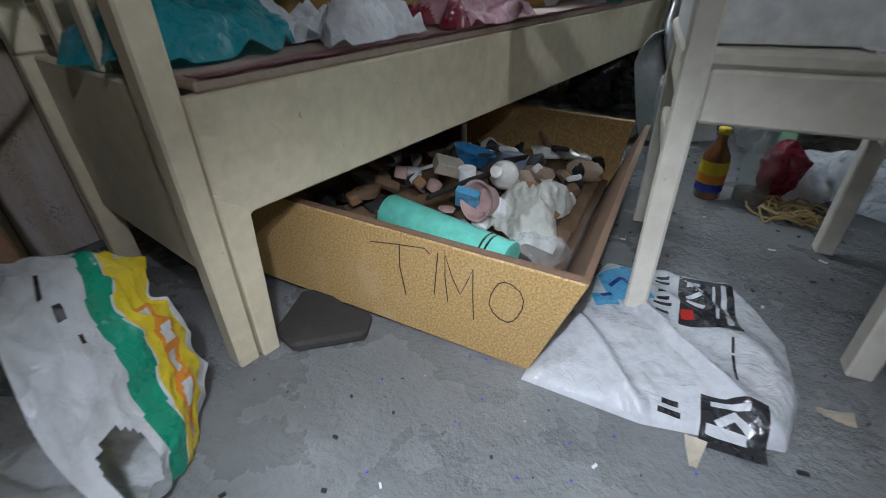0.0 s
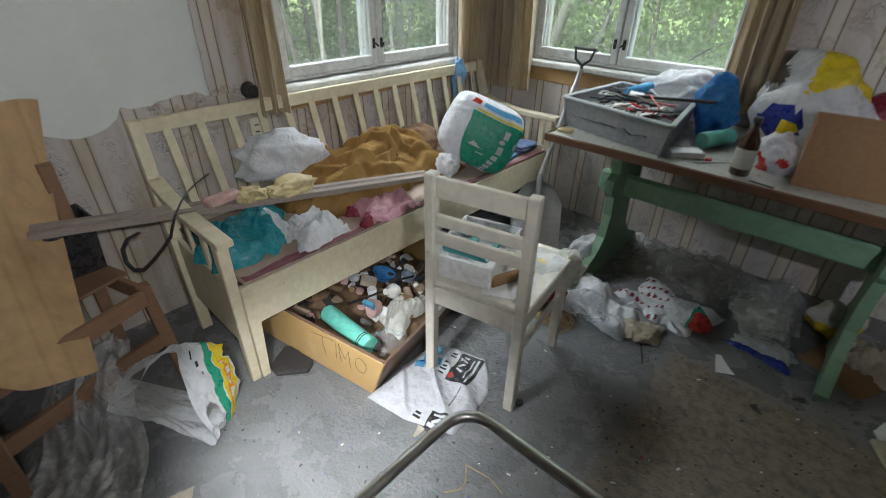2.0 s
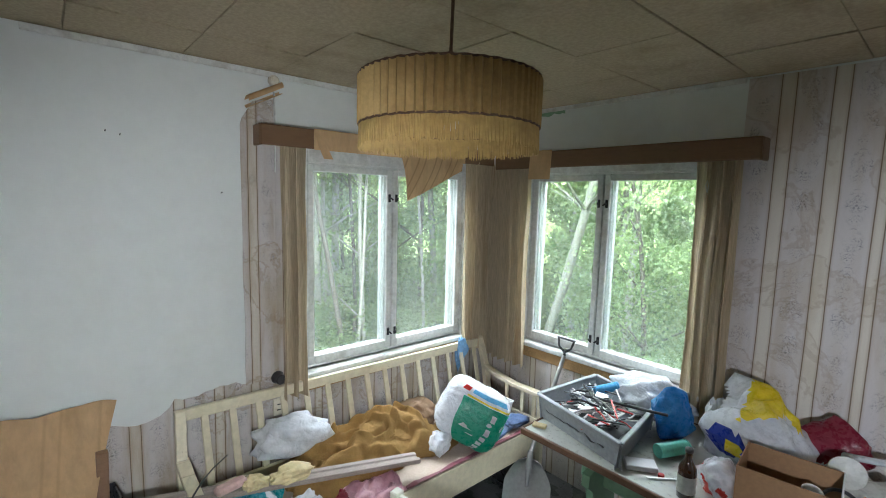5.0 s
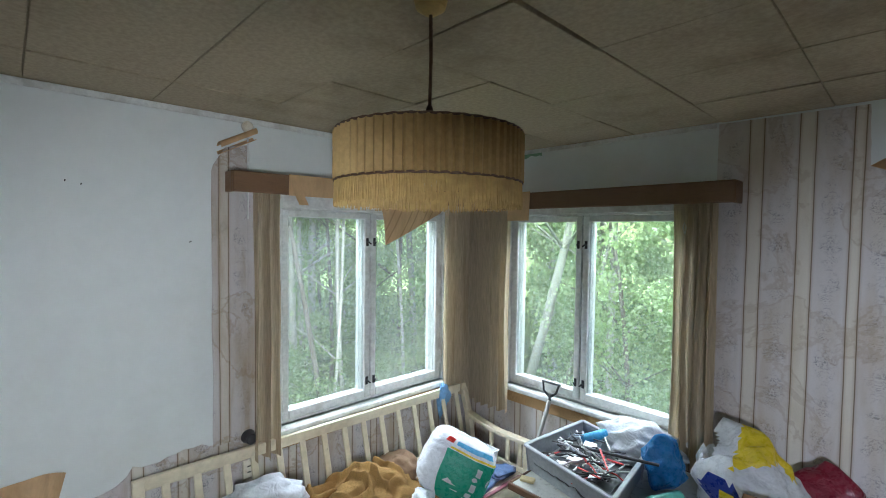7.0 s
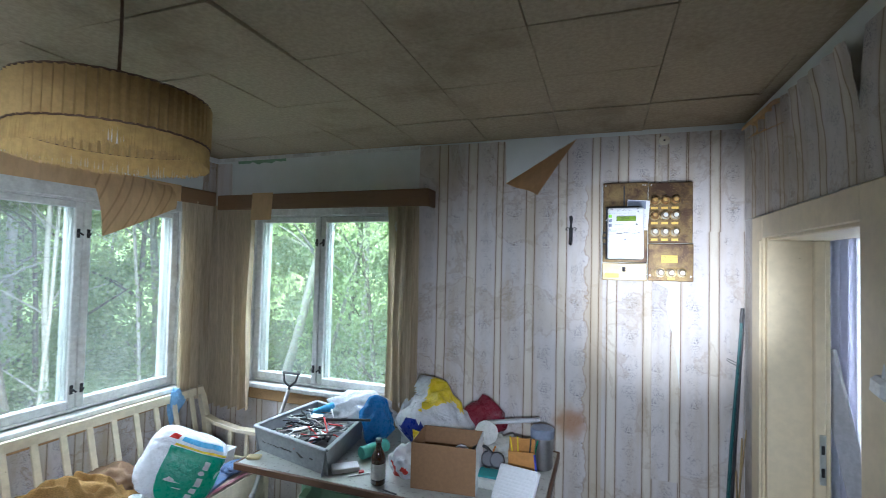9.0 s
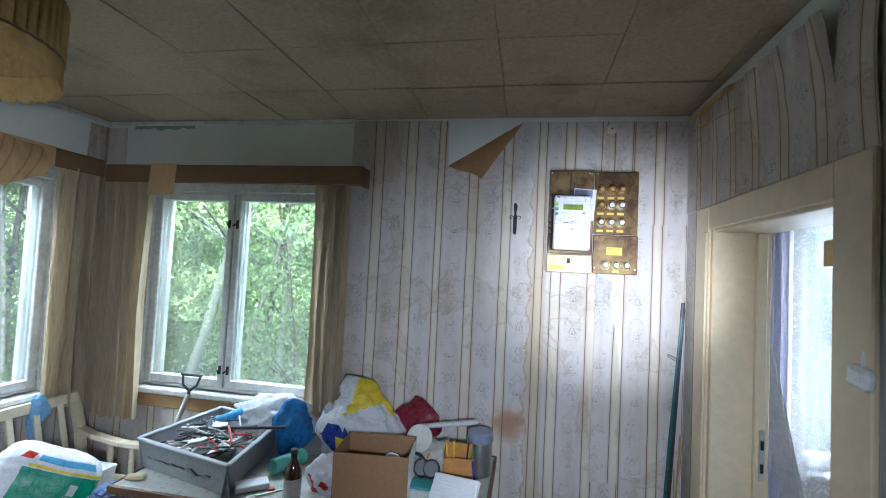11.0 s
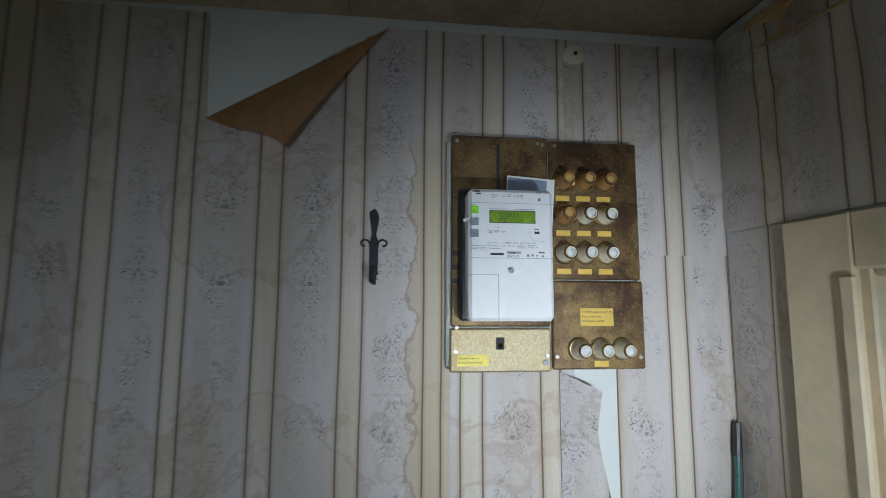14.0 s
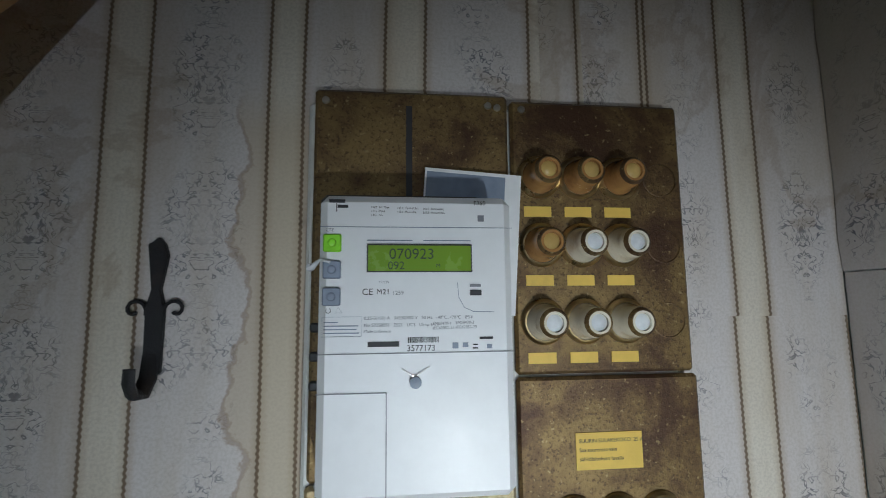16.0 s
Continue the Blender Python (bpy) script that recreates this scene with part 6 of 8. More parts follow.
def bottle(x, y, z, r, h, body, label, band=None, cap=None, fill=None, lean=(0, 0)):
    ob = thing("bottle", label, "bottle", m=pose(x, y, z, lean[0], lean[1], 0))
    part("body", Shape().lathe([(r * 0.85, 0.0), (r, 0.006), (r, h * 0.55), (r * 0.92, h * 0.63), (r * 0.5, h * 0.76), (r * 0.36, h * 0.82), (r * 0.36, h * 0.93)], 24), body, ob, smooth=True)
    if fill:
        part("contents", Shape().lathe([(r * 0.8, 0.006), (r * 0.93, 0.01), (r * 0.93, h * 0.18)], 20), fill, ob, smooth=True)
    if band:
        for z0, z1, mat in band:
            part("label", Shape().lathe([(r + 0.0006, h * z0), (r + 0.0006, h * z1)], 24, cap=False), mat, ob, smooth=True)
    part("cap", Shape().lathe([(r * 0.44, h * 0.92), (r * 0.44, h * 0.995), (r * 0.38, h)], 18), cap or M["steel"], ob, smooth=True)
    return ob


def bag(name, c, size, material, label, seed, floor, rot=0, crease=0.45, rough=0.3, sub=5, paint=None, group="", category="plastic bag", freq=1.6):
    s = Shape().lump(c, size, seed, rough, crease, sub, floor=floor, rot=rot, freq=freq)
    return single(name, s, material, label, category, group, paint=paint, sharp=False)


def wrapper(name, c, size, material, label, seed, floor=0.001, rot=0, high=0.05, paint=None, group="", category="plastic bag", n=15):
    return single(name, Shape().crumple(c, size, seed, high, floor, rot, n), material, label, category, group, paint=paint, sharp=False)


# ---------- on the settle ----------
Z = 0.4435
plank = Shape().prism([(0, 0, 0), (0.0, 0.085, 0), (0, 0.085, 0.02), (0, 0.06, 0.02), (0, 0.055, 0.012), (0, 0.03, 0.012), (0, 0.025, 0.024), (0, 0, 0.024)], (1.44, 0, 0), bev=0.002)
bmesh.ops.transform(plank.bm, verts=plank.bm.verts, matrix=Matrix.Translation((0.31, -2.57, 0.645)) @ pose(0, 0, 0, 0, 4.6, 76))
single("plank", plank, M["grey_wood"], "long grooved grey plank lying across the settle arm", "plank", smooth=False)


def cloth_heap(u, v):
    x, y = 0.10 + 0.43 * u, -1.74 + 0.95 * v
    e = math.sin(3.14159 * min(1, max(0, u))) ** 0.5 * math.sin(3.14159 * v) ** 0.45
    h = 0.215 * e * (0.75 + 0.5 * noise.noise(Vector((u * 1.6, v * 2.2, 5))))
    f1 = abs(noise.noise(Vector((u * 2.4 + v * 1.5, v * 2.6, 9))))
    f2 = abs(noise.noise(Vector((u * 3.0 - v * 5.5, v * 3.2 + u * 2, 21))))
    f3 = abs(noise.noise(Vector((u * 9 + v * 4, v * 10, 31))))
    h += e * (0.075 * max(0, 1 - (f1 / 0.26) ** 2) + 0.045 * max(0, 1 - (f2 / 0.2) ** 2) + 0.022 * (0.3 - f3) + 0.006 * noise.noise(Vector((u * 40, v * 50, 2)))) - e * 0.03
    return (x + 0.05 * noise.noise(Vector((v * 4, 1, u))) + 0.02 * noise.noise(Vector((v * 13, 7, u * 9))), y + 0.05 * noise.noise(Vector((u * 4, 3, v))) + 0.02 * noise.noise(Vector((u * 11, v * 12, 5))), Z + 0.003 + max(0, h) + 0.01 * (1 - u))


single("blanket", Shape().sheet(cloth_heap, 90, 150, 0.004), M["mustard"], "rumpled mustard wool blanket on the settle", "blanket", sharp=False)
single("jumper", Shape().lump((0.24, -0.86, Z + 0.09), (0.30, 0.26, 0.20), 6, 0.3, 0.5, 5, floor=Z + 0.001), M["brown_rag"], "crumpled brown jumper on the settle", "clothing", sharp=False)
bag("plastic_bag", (0.20, -1.66, 0.665), (0.20, 0.42, 0.24), M["bag_white"], "crumpled white plastic bag on the settle", 3, 0.50, rot=-12)
PM = pose(0.555, -0.715, 0.612, -14, 24, 40)
PK = thing("toilet_paper_pack", "half-empty white and green plastic pack, slumped on the settle", "package", m=Matrix.Translation((0.555, -0.715, Z)))
PL = Matrix.Translation((0, 0, 0.628 - Z)) @ pose(0, 0, 0, -14, 24, 40)


def pack_at(u, v, lift=0.0):
    """A soft rounded block: u round it, v from bottom to top."""
    a, b = u * 6.28318, (v - 0.5) * 3.14159
    ca, sa = math.copysign(abs(math.cos(a)) ** 0.45, math.cos(a)), math.copysign(abs(math.sin(a)) ** 0.45, math.sin(a))
    cb, sb = math.cos(b) ** 0.38, math.copysign(abs(math.sin(b)) ** 0.62, math.sin(b))
    f = 1 + 0.05 * noise.noise(Vector((ca * 1.5, sa * 1.5, sb * 1.5 + 3))) + 0.05 * (0.25 - abs(noise.noise(Vector((ca * 2.4, sa * 2.4, sb * 5.0)))))
    return PL @ Vector(((0.200 * f + lift) * ca * cb, (0.120 * f + lift) * sa * cb, (0.170 * f + lift) * sb))


part("wrapper", Shape().sheet(pack_at, 110, 60, 0), M["bag_white"], PK, smooth=True, sharp=False)


def pack_patch(name, u0, u1, v0, v1, mat, slant=0.0):
    part(name, Shape().sheet(lambda u, v: pack_at(u0 + (u1 - u0) * u + slant * v, v0 + (v1 - v0) * v, 0.0012), 24, 24, 0), M[mat], PK, smooth=True, sharp=False)


pack_patch("green_panel", 0.74, 1.0, 0.10, 0.62, "bag_green", -0.02)
pack_patch("yellow_strip", 0.73, 0.98, 0.63, 0.655, "bag_yellow")
pack_patch("blue_strip", 0.74, 0.90, 0.70, 0.78, "bag_cyan")
pack_patch("red_strip", 0.69, 0.73, 0.70, 0.80, "bag_red")
for i in range(6):
    part("print_mark", Shape().sheet(lambda u, v, i=i: pack_at(0.765 + 0.026 * u + 0.004 * i, 0.16 + 0.07 * i + 0.05 * v, 0.0028), 6, 6, 0), M["bag_white"], PK, smooth=True, sharp=False)
bag("plastic_bag", (0.52, -0.95, 0.50), (0.17, 0.14, 0.13), M["bag_white"], "knotted white plastic bag end", 8, Z + 0.001)
wrapper("carrier_bag", (0.40, -1.97), (0.42, 0.46), [M["bag_teal"], M["bag_white"]], "turquoise plastic carrier bag lying flat on the settle", 12, floor=Z + 0.001, high=0.085, paint=lambda c, n: 1 if c.y > -1.88 and c.x > 0.40 else 0)
wrapper("plastic_bag", (0.55, -1.77), (0.26, 0.32), M["bag_white"], "crumpled thin white plastic bag on the settle", 14, floor=Z + 0.001, high=0.08)
wrapper("wrapping", (0.60, -1.44), (0.22, 0.40), [M["bag_pink"], M["bag_maroon"]], "crumpled pink see-through wrapping", 15, floor=Z + 0.001, high=0.07, category="wrapping", paint=lambda c, n: 1 if c.y < -1.55 else 0)
bag("rag", (0.49, -1.79, 0.630), (0.09, 0.23, 0.075), M["cream_rag"], "twisted cream satin rag on the plank", 17, 0.606, crease=0.9, rot=-8, category="rag")
bag("rag", (0.465, -1.935, 0.640), (0.085, 0.11, 0.075), M["cream_rag"], "knotted cream satin rag on the plank", 18, 0.617, crease=0.9, category="rag")
single("wood_block", Shape().box((0.43, -2.03, 0.648), (0.05, 0.13, 0.035), rot=(0, 0, 10), bev=0.01), M["pink_plastic"], "short rounded wooden block", "block")
single("newspaper", Shape().box((0.55, -0.55, Z + 0.012), (0.20, 0.34, 0.02), rot=(0, 0, 12), bev=0.003), M["denim"], "folded dark blue magazine on the settle", "magazine", smooth=False)
bag("jeans", (0.60, -0.36, 0.475), (0.14, 0.22, 0.08), M["denim"], "bunched blue denim on the settle end", 19, Z + 0.001, category="clothing")
bx = thing("plastic_tub", "white plastic tub on the settle end", "tub", (0.42, -0.30, Z))
part("tub", Shape().lathe([(0.07, Z + 0.001), (0.085, Z + 0.085), (0.092, Z + 0.087), (0.092, Z + 0.092), (0.083, Z + 0.092), (0.07, Z + 0.006)], 4, Matrix.Translation((0.42, -0.30, 0)) @ pose(0, 0, 0, 0, 0, 45)), M["white_plastic"], bx)
belt_line = [(0.20, -1.98, 0.660), (0.28, -2.06, 0.668), (0.36, -2.12, 0.676), (0.44, -2.17, 0.680), (0.50, -2.21, 0.674), (0.528, -2.235, 0.652), (0.530, -2.25, 0.62), (0.50, -2.275, 0.575), (0.45, -2.31, 0.515), (0.405, -2.335, 0.472), (0.365, -2.355, 0.462), (0.342, -2.365, 0.49), (0.345, -2.36, 0.54), (0.375, -2.34, 0.585), (0.42, -2.31, 0.615)]
single("belt", Shape().tube(belt_line, 0.0075, 8, flat=0.35), M["black_plastic"], "black belt hanging over the settle arm", "belt")
bag("rag", (0.088, -0.375, 0.80), (0.07, 0.11, 0.22), M["blue_rag"], "pale blue rag hung over the settle back", 24, None, crease=0.7, category="rag", freq=2.4)

# ---------- in the drawer ----------
DM = pose(1.045, -1.90, 0, 0, 2.3, 11.5)


def dp(x, y, z):
    return tuple(DM @ Vector((x, y, z)))


mint = thing("spray_tube", "mint green cardboard tube lying in the drawer", "tube", dp(-0.22, 0.16, 0.02))
ca, cb_ = Vector(dp(-0.338, 0.135, 0.138)), Vector(dp(-0.088, 0.092, 0.130))
cm = Matrix.Translation(ca) @ (cb_ - ca).to_track_quat("Z", "Y").to_matrix().to_4x4()
L = (cb_ - ca).length
part("tube", Shape().lathe([(0.034, 0), (0.036, 0.003), (0.036, L * 0.88), (0.036, L)], 28, cm), M["mint"], mint, smooth=True)
for z in (0.86, 0.90):
    part("dark_ring", Shape().lathe([(0.0363, L * z), (0.0363, L * z + 0.004)], 28, cm, cap=False), M["bag_black"], mint)
part("end_cap", Shape().lathe([(0.037, L), (0.037, L + 0.012), (0.03, L + 0.013)], 28, cm), M["mint"], mint, smooth=True)
for i in range(9):
    part("print_line", Shape().box((0.0365 * math.cos(-1.9), 0.0365 * math.sin(-1.9) * 1.0, 0.03 + i * 0.016), (0.014, 0.0006, 0.0035), rot=(0, 0, -19), bev=0, m=cm), M["bag_navy"], mint)
rng = random.Random(33)
wrapper("plastic_bag", dp(-0.12, 0.36, 0), (0.20, 0.30), M["bag_cream"], "crumpled milky plastic bag in the drawer", 41, floor=0.085, high=0.06, rot=10)
wrapper("plastic_bag", dp(-0.08, 0.19, 0), (0.16, 0.18), M["clear"], "scrap of clear plastic film in the drawer", 42, floor=0.08, high=0.05)
single("plastic_bowl", Shape().lathe([(0.03, 0), (0.052, 0.035), (0.055, 0.037), (0.05, 0.034), (0.028, 0.004)], 22, Matrix.Translation(dp(-0.31, 0.46, 0.125)) @ pose(0, 0, 0, -15, 10, 0)), M["bag_blue"], "small blue plastic bowl among junk", "bowl")
single("pill_jar", Shape().lathe([(0.018, 0), (0.018, 0.05), (0.02, 0.051), (0.02, 0.066), (0.018, 0.068)], 18, Matrix.Translation(dp(-0.26, 0.33, 0.105))), M["white_plastic"], "small white plastic jar", "jar")
single("bulb", Shape().lathe([(0.006, 0), (0.026, 0.02), (0.034, 0.045), (0.028, 0.068), (0.014, 0.085), (0.013, 0.105), (0.004, 0.108)], 20, Matrix.Translation(dp(-0.20, 0.44, 0.12)) @ pose(0, 0, 0, 60, 20, 0)), M["milk_glass"], "dusty frosted light bulb in the drawer", "light bulb")
single("carton", Shape().box(dp(-0.235, 0.275, 0.13), (0.05, 0.018, 0.05), rot=(25, 10, 20), bev=0.002), [M["bag_cyan"]], "small sky-blue carton on end", "carton", smooth=False)
kinds = [("white_plastic", "white plastic scrap"), ("cardboard", "torn brown card"), ("black_plastic", "black plastic part"), ("rubber", "black rubber piece"), ("iron", "rusty iron piece"), ("pink_plastic", "dusty pink plastic piece"), ("paper", "creased white card"), ("steel", "dull metal scrap"), ("grey_button", "grey plastic piece"), ("brown_rag", "frayed brown cloth end"), ("brown_rag", "brown rag end"), ("raw_wood", "offcut of wood")]
for i in range(130):
    k, lab = kinds[rng.randrange(len(kinds))]
    x, y = rng.uniform(-0.55, -0.05), rng.uniform(0.08, 0.74)
    if y < 0.24 and -0.37 < x < -0.02 and rng.random() < 0.8:
        continue
    z = rng.uniform(0.07, 0.118)
    sz = (rng.uniform(0.018, 0.065), rng.uniform(0.012, 0.04), rng.uniform(0.006, 0.03))
    c = dp(x, y, z)
    if rng.random() < 0.5:
        s = Shape().box(c, sz, rot=(rng.uniform(-50, 50), rng.uniform(-50, 50), rng.uniform(0, 360)), bev=0.004)
    elif rng.random() < 0.2:
        s = Shape().lathe([(sz[1] * 0.4, 0), (sz[1] * 0.5, 0.005), (sz[1] * 0.5, sz[0]), (sz[1] * 0.3, sz[0] + 0.004)], 14, Matrix.Translation(c) @ pose(0, 0, 0, rng.uniform(-90, 90), rng.uniform(-60, 60), 0))
    else:
        s = Shape().lump(c, (sz[0] * 1.9, sz[1] * 2.2, sz[2] * 1.8), i + 50, 0.3, 0.5, 3)
    single("junk_piece", s, M[k], lab + " in the junk drawer", "junk", "junk in the drawer")
single("cup", Shape().lathe([(0.012, 0), (0.03, 0.012), (0.041, 0.05), (0.043, 0.052), (0.038, 0.05), (0.026, 0.016), (0.004, 0.008)], 22, Matrix.Translation(dp(-0.19, 0.30, 0.125)) @ pose(0, 0, 0, 70, -25, 0)), M["pink_plastic"], "dusty pink plastic cup lying in the drawer", "cup")
single("leather_strap", Shape().tube([dp(-0.30, 0.22, 0.14), dp(-0.25, 0.30, 0.155), dp(-0.22, 0.38, 0.15), dp(-0.24, 0.47, 0.14), dp(-0.20, 0.55, 0.13)], 0.016, 8, flat=0.3), M["rubber"], "wide black leather strap in the drawer", "strap")
single("rag", Shape().crumple(dp(-0.33, 0.52, 0), (0.20, 0.16), 47, 0.05, 0.11, 20, 9), M["rubber"], "dark oily rag in the drawer", "rag", sharp=False)
single("card_box", Shape().box(dp(-0.34, 0.40, 0.135), (0.07, 0.045, 0.03), rot=(15, 20, 50), bev=0.002), M["peel"], "small pale card box in the drawer", "box", smooth=False)
fill = Shape().sheet(lambda u, v: dp(-0.575 + 0.55 * u, 0.03 + 0.74 * v, 0.055 + 0.03 * noise.noise(Vector((u * 9, v * 9, 3))) + 0.015 * noise.noise(Vector((u * 30, v * 30, 1)))), 36, 44, 0)
tagged(single("rubbish", fill, M["brown_rag"], "layer of dark dust and rubbish filling the drawer", "rubbish"), kind="stuff")

# ---------- on and under the chair ----------
CM = pose(1.292, -1.632, 0, 0, 0, 12.5)


def cpnt(x, y, z):
    return tuple(CM @ Vector((x, y, z)))


tub = thing("storage_tub", "white plastic box with odds and ends on the chair", "box", m=CM @ pose(-0.085, 0.18, 0.455, 0, 0, 4))
w, d, h, t = 0.11, 0.15, 0.085, 0.004
for a, b in (((-w, -d, 0.002), (w, -d + t, h)), ((-w, d - t, 0.002), (w, d, h)), ((-w, -d + t, 0.002), (-w + t, d - t, h)), ((w - t, -d + t, 0.002), (w, d - t, h)), ((-w + t, -d + t, 0.002), (w - t, d - t, 0.006))):
    part("wall_panel", Shape().span(a, b, bev=0.0015), M["white_plastic"], tub)
part("rim", Shape().span((-w - 0.006, -d - 0.006, h), (w + 0.006, -d + 0.003, h + 0.006)).span((-w - 0.006, d - 0.003, h), (w + 0.006, d + 0.006, h + 0.006)).span((-w - 0.006, -d + 0.003, h), (-w + 0.003, d - 0.003, h + 0.006)).span((w - 0.003, -d + 0.003, h), (w + 0.006, d - 0.003, h + 0.006)), M["white_plastic"], tub)
can("tube", cpnt(-0.17, 0.10, 0.535), cpnt(0.0, 0.09, 0.545), 0.02, M["teal_plastic"], "teal plastic tube in the white box", "tube")
can("cardboard_tube", cpnt(0.03, 0.06, 0.475), cpnt(0.12, 0.20, 0.475), 0.019, M["cardboard"], "brown cardboard tube on the chair", "tube")
single("card", Shape().box(cpnt(0.08, 0.10, 0.4565), (0.16, 0.15, 0.003), rot=(0, 0, 25), bev=0), M["paper"], "white card lying on the chair seat", "card", smooth=False)
bag("plastic_bag", cpnt(0.13, 0.28, 0.472), (0.13, 0.17, 0.035), M["clear"], "small clear packet on the chair seat", 61, 0.4555)
single("yellow_lure", Shape().lump(cpnt(0.13, 0.28, 0.472), (0.05, 0.02, 0.012), 62, 0.2, 0.3, 3), M["yellow_plastic"], "yellow spoon lure in its packet", "lure")
bag("plastic_bag", cpnt(0.20, 0.40, 0.40), (0.14, 0.10, 0.16), M["bag_cream"], "milky plastic bag hanging off the chair seat", 63, None, crease=0.6)
for i in range(10):
    single("junk_piece", Shape().box(cpnt(-0.085 + rng.uniform(-0.08, 0.08), 0.20 + rng.uniform(-0.08, 0.12), 0.49 + rng.uniform(0, 0.04)), (rng.uniform(0.03, 0.09), rng.uniform(0.015, 0.03), 0.012), rot=(rng.uniform(-20, 20), rng.uniform(-20, 20), rng.uniform(0, 180)), bev=0.003), M[rng.choice(["grey_button", "white_plastic", "black_plastic", "teal_plastic"])], "small plastic part in the white box", "junk", "junk in the white box")
bottle(1.118, -1.045, 0, 0.034, 0.19, M["orange_drink"], "brown juice bottle with yellow cap and bright label", [(0.12, 0.24, M["bag_navy"]), (0.24, 0.38, M["bag_orange"]), (0.38, 0.56, M["bag_yellow"])], M["yellow_plastic"])
bottle(1.215, -1.035, 0, 0.04, 0.215, M["cola_glass"], "clear plastic bottle with brown dregs", None, M["white_plastic"], M["brown_glass"])
s = Shape()
for i in range(14):
    cx, cy, a0 = 1.33 + rng.uniform(-0.05, 0.05), -1.06 + rng.uniform(-0.04, 0.04), rng.uniform(0, 6.3)
    rr = rng.uniform(0.03, 0.075)
    s.tube([(cx + rr * math.cos(a0 + k * 0.4), cy + 0.7 * rr * math.sin(a0 + k * 0.4), 0.006 + 0.018 * rng.random() + 0.01 * math.sin(k)) for k in range(rng.randrange(8, 17))], 0.0032, 5)
single("twine", s, M["straw"], "tangled straw-coloured twine on the floor", "twine")

# ---------- floor by the settle ----------
SACK = [Vector(p) for p in ((1.045, -1.925), (1.22, -1.895), (1.385, -1.825), (1.39, -1.72), (1.36, -1.60), (1.305, -1.525), (1.25, -1.475), (1.14, -1.50), (1.03, -1.545), (1.03, -1.75))]
SC = Vector((1.21, -1.70))


def sack_reach(a):
    """How far the sack's outline lies from its middle in the direction a."""
    d = Vector((math.cos(a), math.sin(a)))
    for p, q in zip(SACK, SACK[1:] + SACK[:1]):
        e, w = q - p, p - SC
        den = d.x * e.y - d.y * e.x
        if abs(den) < 1e-9:
            continue
        r, k = (w.x * e.y - w.y * e.x) / den, (w.x * d.y - w.y * d.x) / den
        if r > 0 and -1e-6 <= k <= 1 + 1e-6:
            return r
    return 0.2


def sack_top(x, y):
    d = Vector((x, y)) - SC
    f = min(1, d.length / sack_reach(math.atan2(d.y, d.x)))
    dome = (1 - f ** 4) ** 0.6
    folds = 0.020 * max(0, 0.2 - abs(noise.noise(Vector((x * 5 + y * 7, y * 4, 7))))) / 0.2 + 0.008 * (0.3 - abs(noise.noise(Vector((x * 16, y * 22, 3)))))
    return 0.003 + dome * max(0.0, 0.026 + 0.022 * noise.noise(Vector((x * 6, y * 6, 2))) + folds)


def sack(u, v):
    a = u * 6.28318
    r = sack_reach(a) * v
    x, y = SC.x + r * math.cos(a), SC.y + r * math.sin(a)
    return (x, y, sack_top(x, y))


sk = thing("feed_sack", "white printed plastic feed sack lying flat on the floor", "sack", (1.205, -1.70, 0))
part("sack", Shape().sheet(sack, 160, 50, 0), M["bag_white"], sk, smooth=True, sharp=False)
SM = Matrix.Translation((1.205, -1.70, 0)) @ pose(0, 0, 0, 0, 0, 14)


def sack_print(x, y, w, h, k, lift=0.0014, turn=0, name="print_mark"):
    """Ink on the sack, following its folds."""
    def at(u, v):
        c, s = math.cos(radians(turn)), math.sin(radians(turn))
        dx, dy = (u - 0.5) * w, (v - 0.5) * h
        p = SM @ Vector((x + dx * c - dy * s, y + dx * s + dy * c, 0))
        return (p.x, p.y, sack_top(p.x, p.y) + lift)
    part(name, Shape().sheet(at, max(2, int(w / 0.006)), max(2, int(h / 0.006)), 0), M[k], sk, smooth=True, sharp=False)


sack_print(0.055, 0.105, 0.095, 0.165, "bag_black", name="dark_panel")
sack_print(0.080, -0.160, 0.080, 0.075, "bag_black", name="dark_panel")
for x, y, w, h in ((-0.10, 0.115, 0.06, 0.07), (-0.075, 0.075, 0.075, 0.04), (-0.115, 0.045, 0.04, 0.045), (-0.08, 0.14, 0.03, 0.05)):
    sack_print(x, y, w, h, "bag_cyan", turn=20)
for x, y, w, h in ((-0.10, 0.10, 0.03, 0.012), (-0.08, 0.085, 0.01, 0.03), (-0.115, 0.06, 0.02, 0.012)):
    sack_print(x, y, w, h, "bag_navy", 0.0026, 35)
for x, y, w, h, k, turn in ((0.035, 0.14, 0.03, 0.012, "bag_white", 0), (0.035, 0.115, 0.03, 0.010, "bag_white", 25), (0.035, 0.09, 0.03, 0.010, "bag_white", -20), (0.035, 0.165, 0.022, 0.011, "bag_white", 0), (0.085, 0.105, 0.009, 0.14, "bag_white", 0), (0.068, 0.11, 0.005, 0.11, "bag_white", 0), (0.02, 0.045, 0.02, 0.02, "bag_red", 10), (0.072, -0.173, 0.05, 0.012, "bag_white", 0), (0.072, -0.155, 0.032, 0.011, "bag_white", 40), (0.09, -0.155, 0.032, 0.011, "bag_white", -40), (0.075, -0.135, 0.045, 0.008, "bag_white", 0)):
    sack_print(x, y, w, h, k, 0.0027, turn)
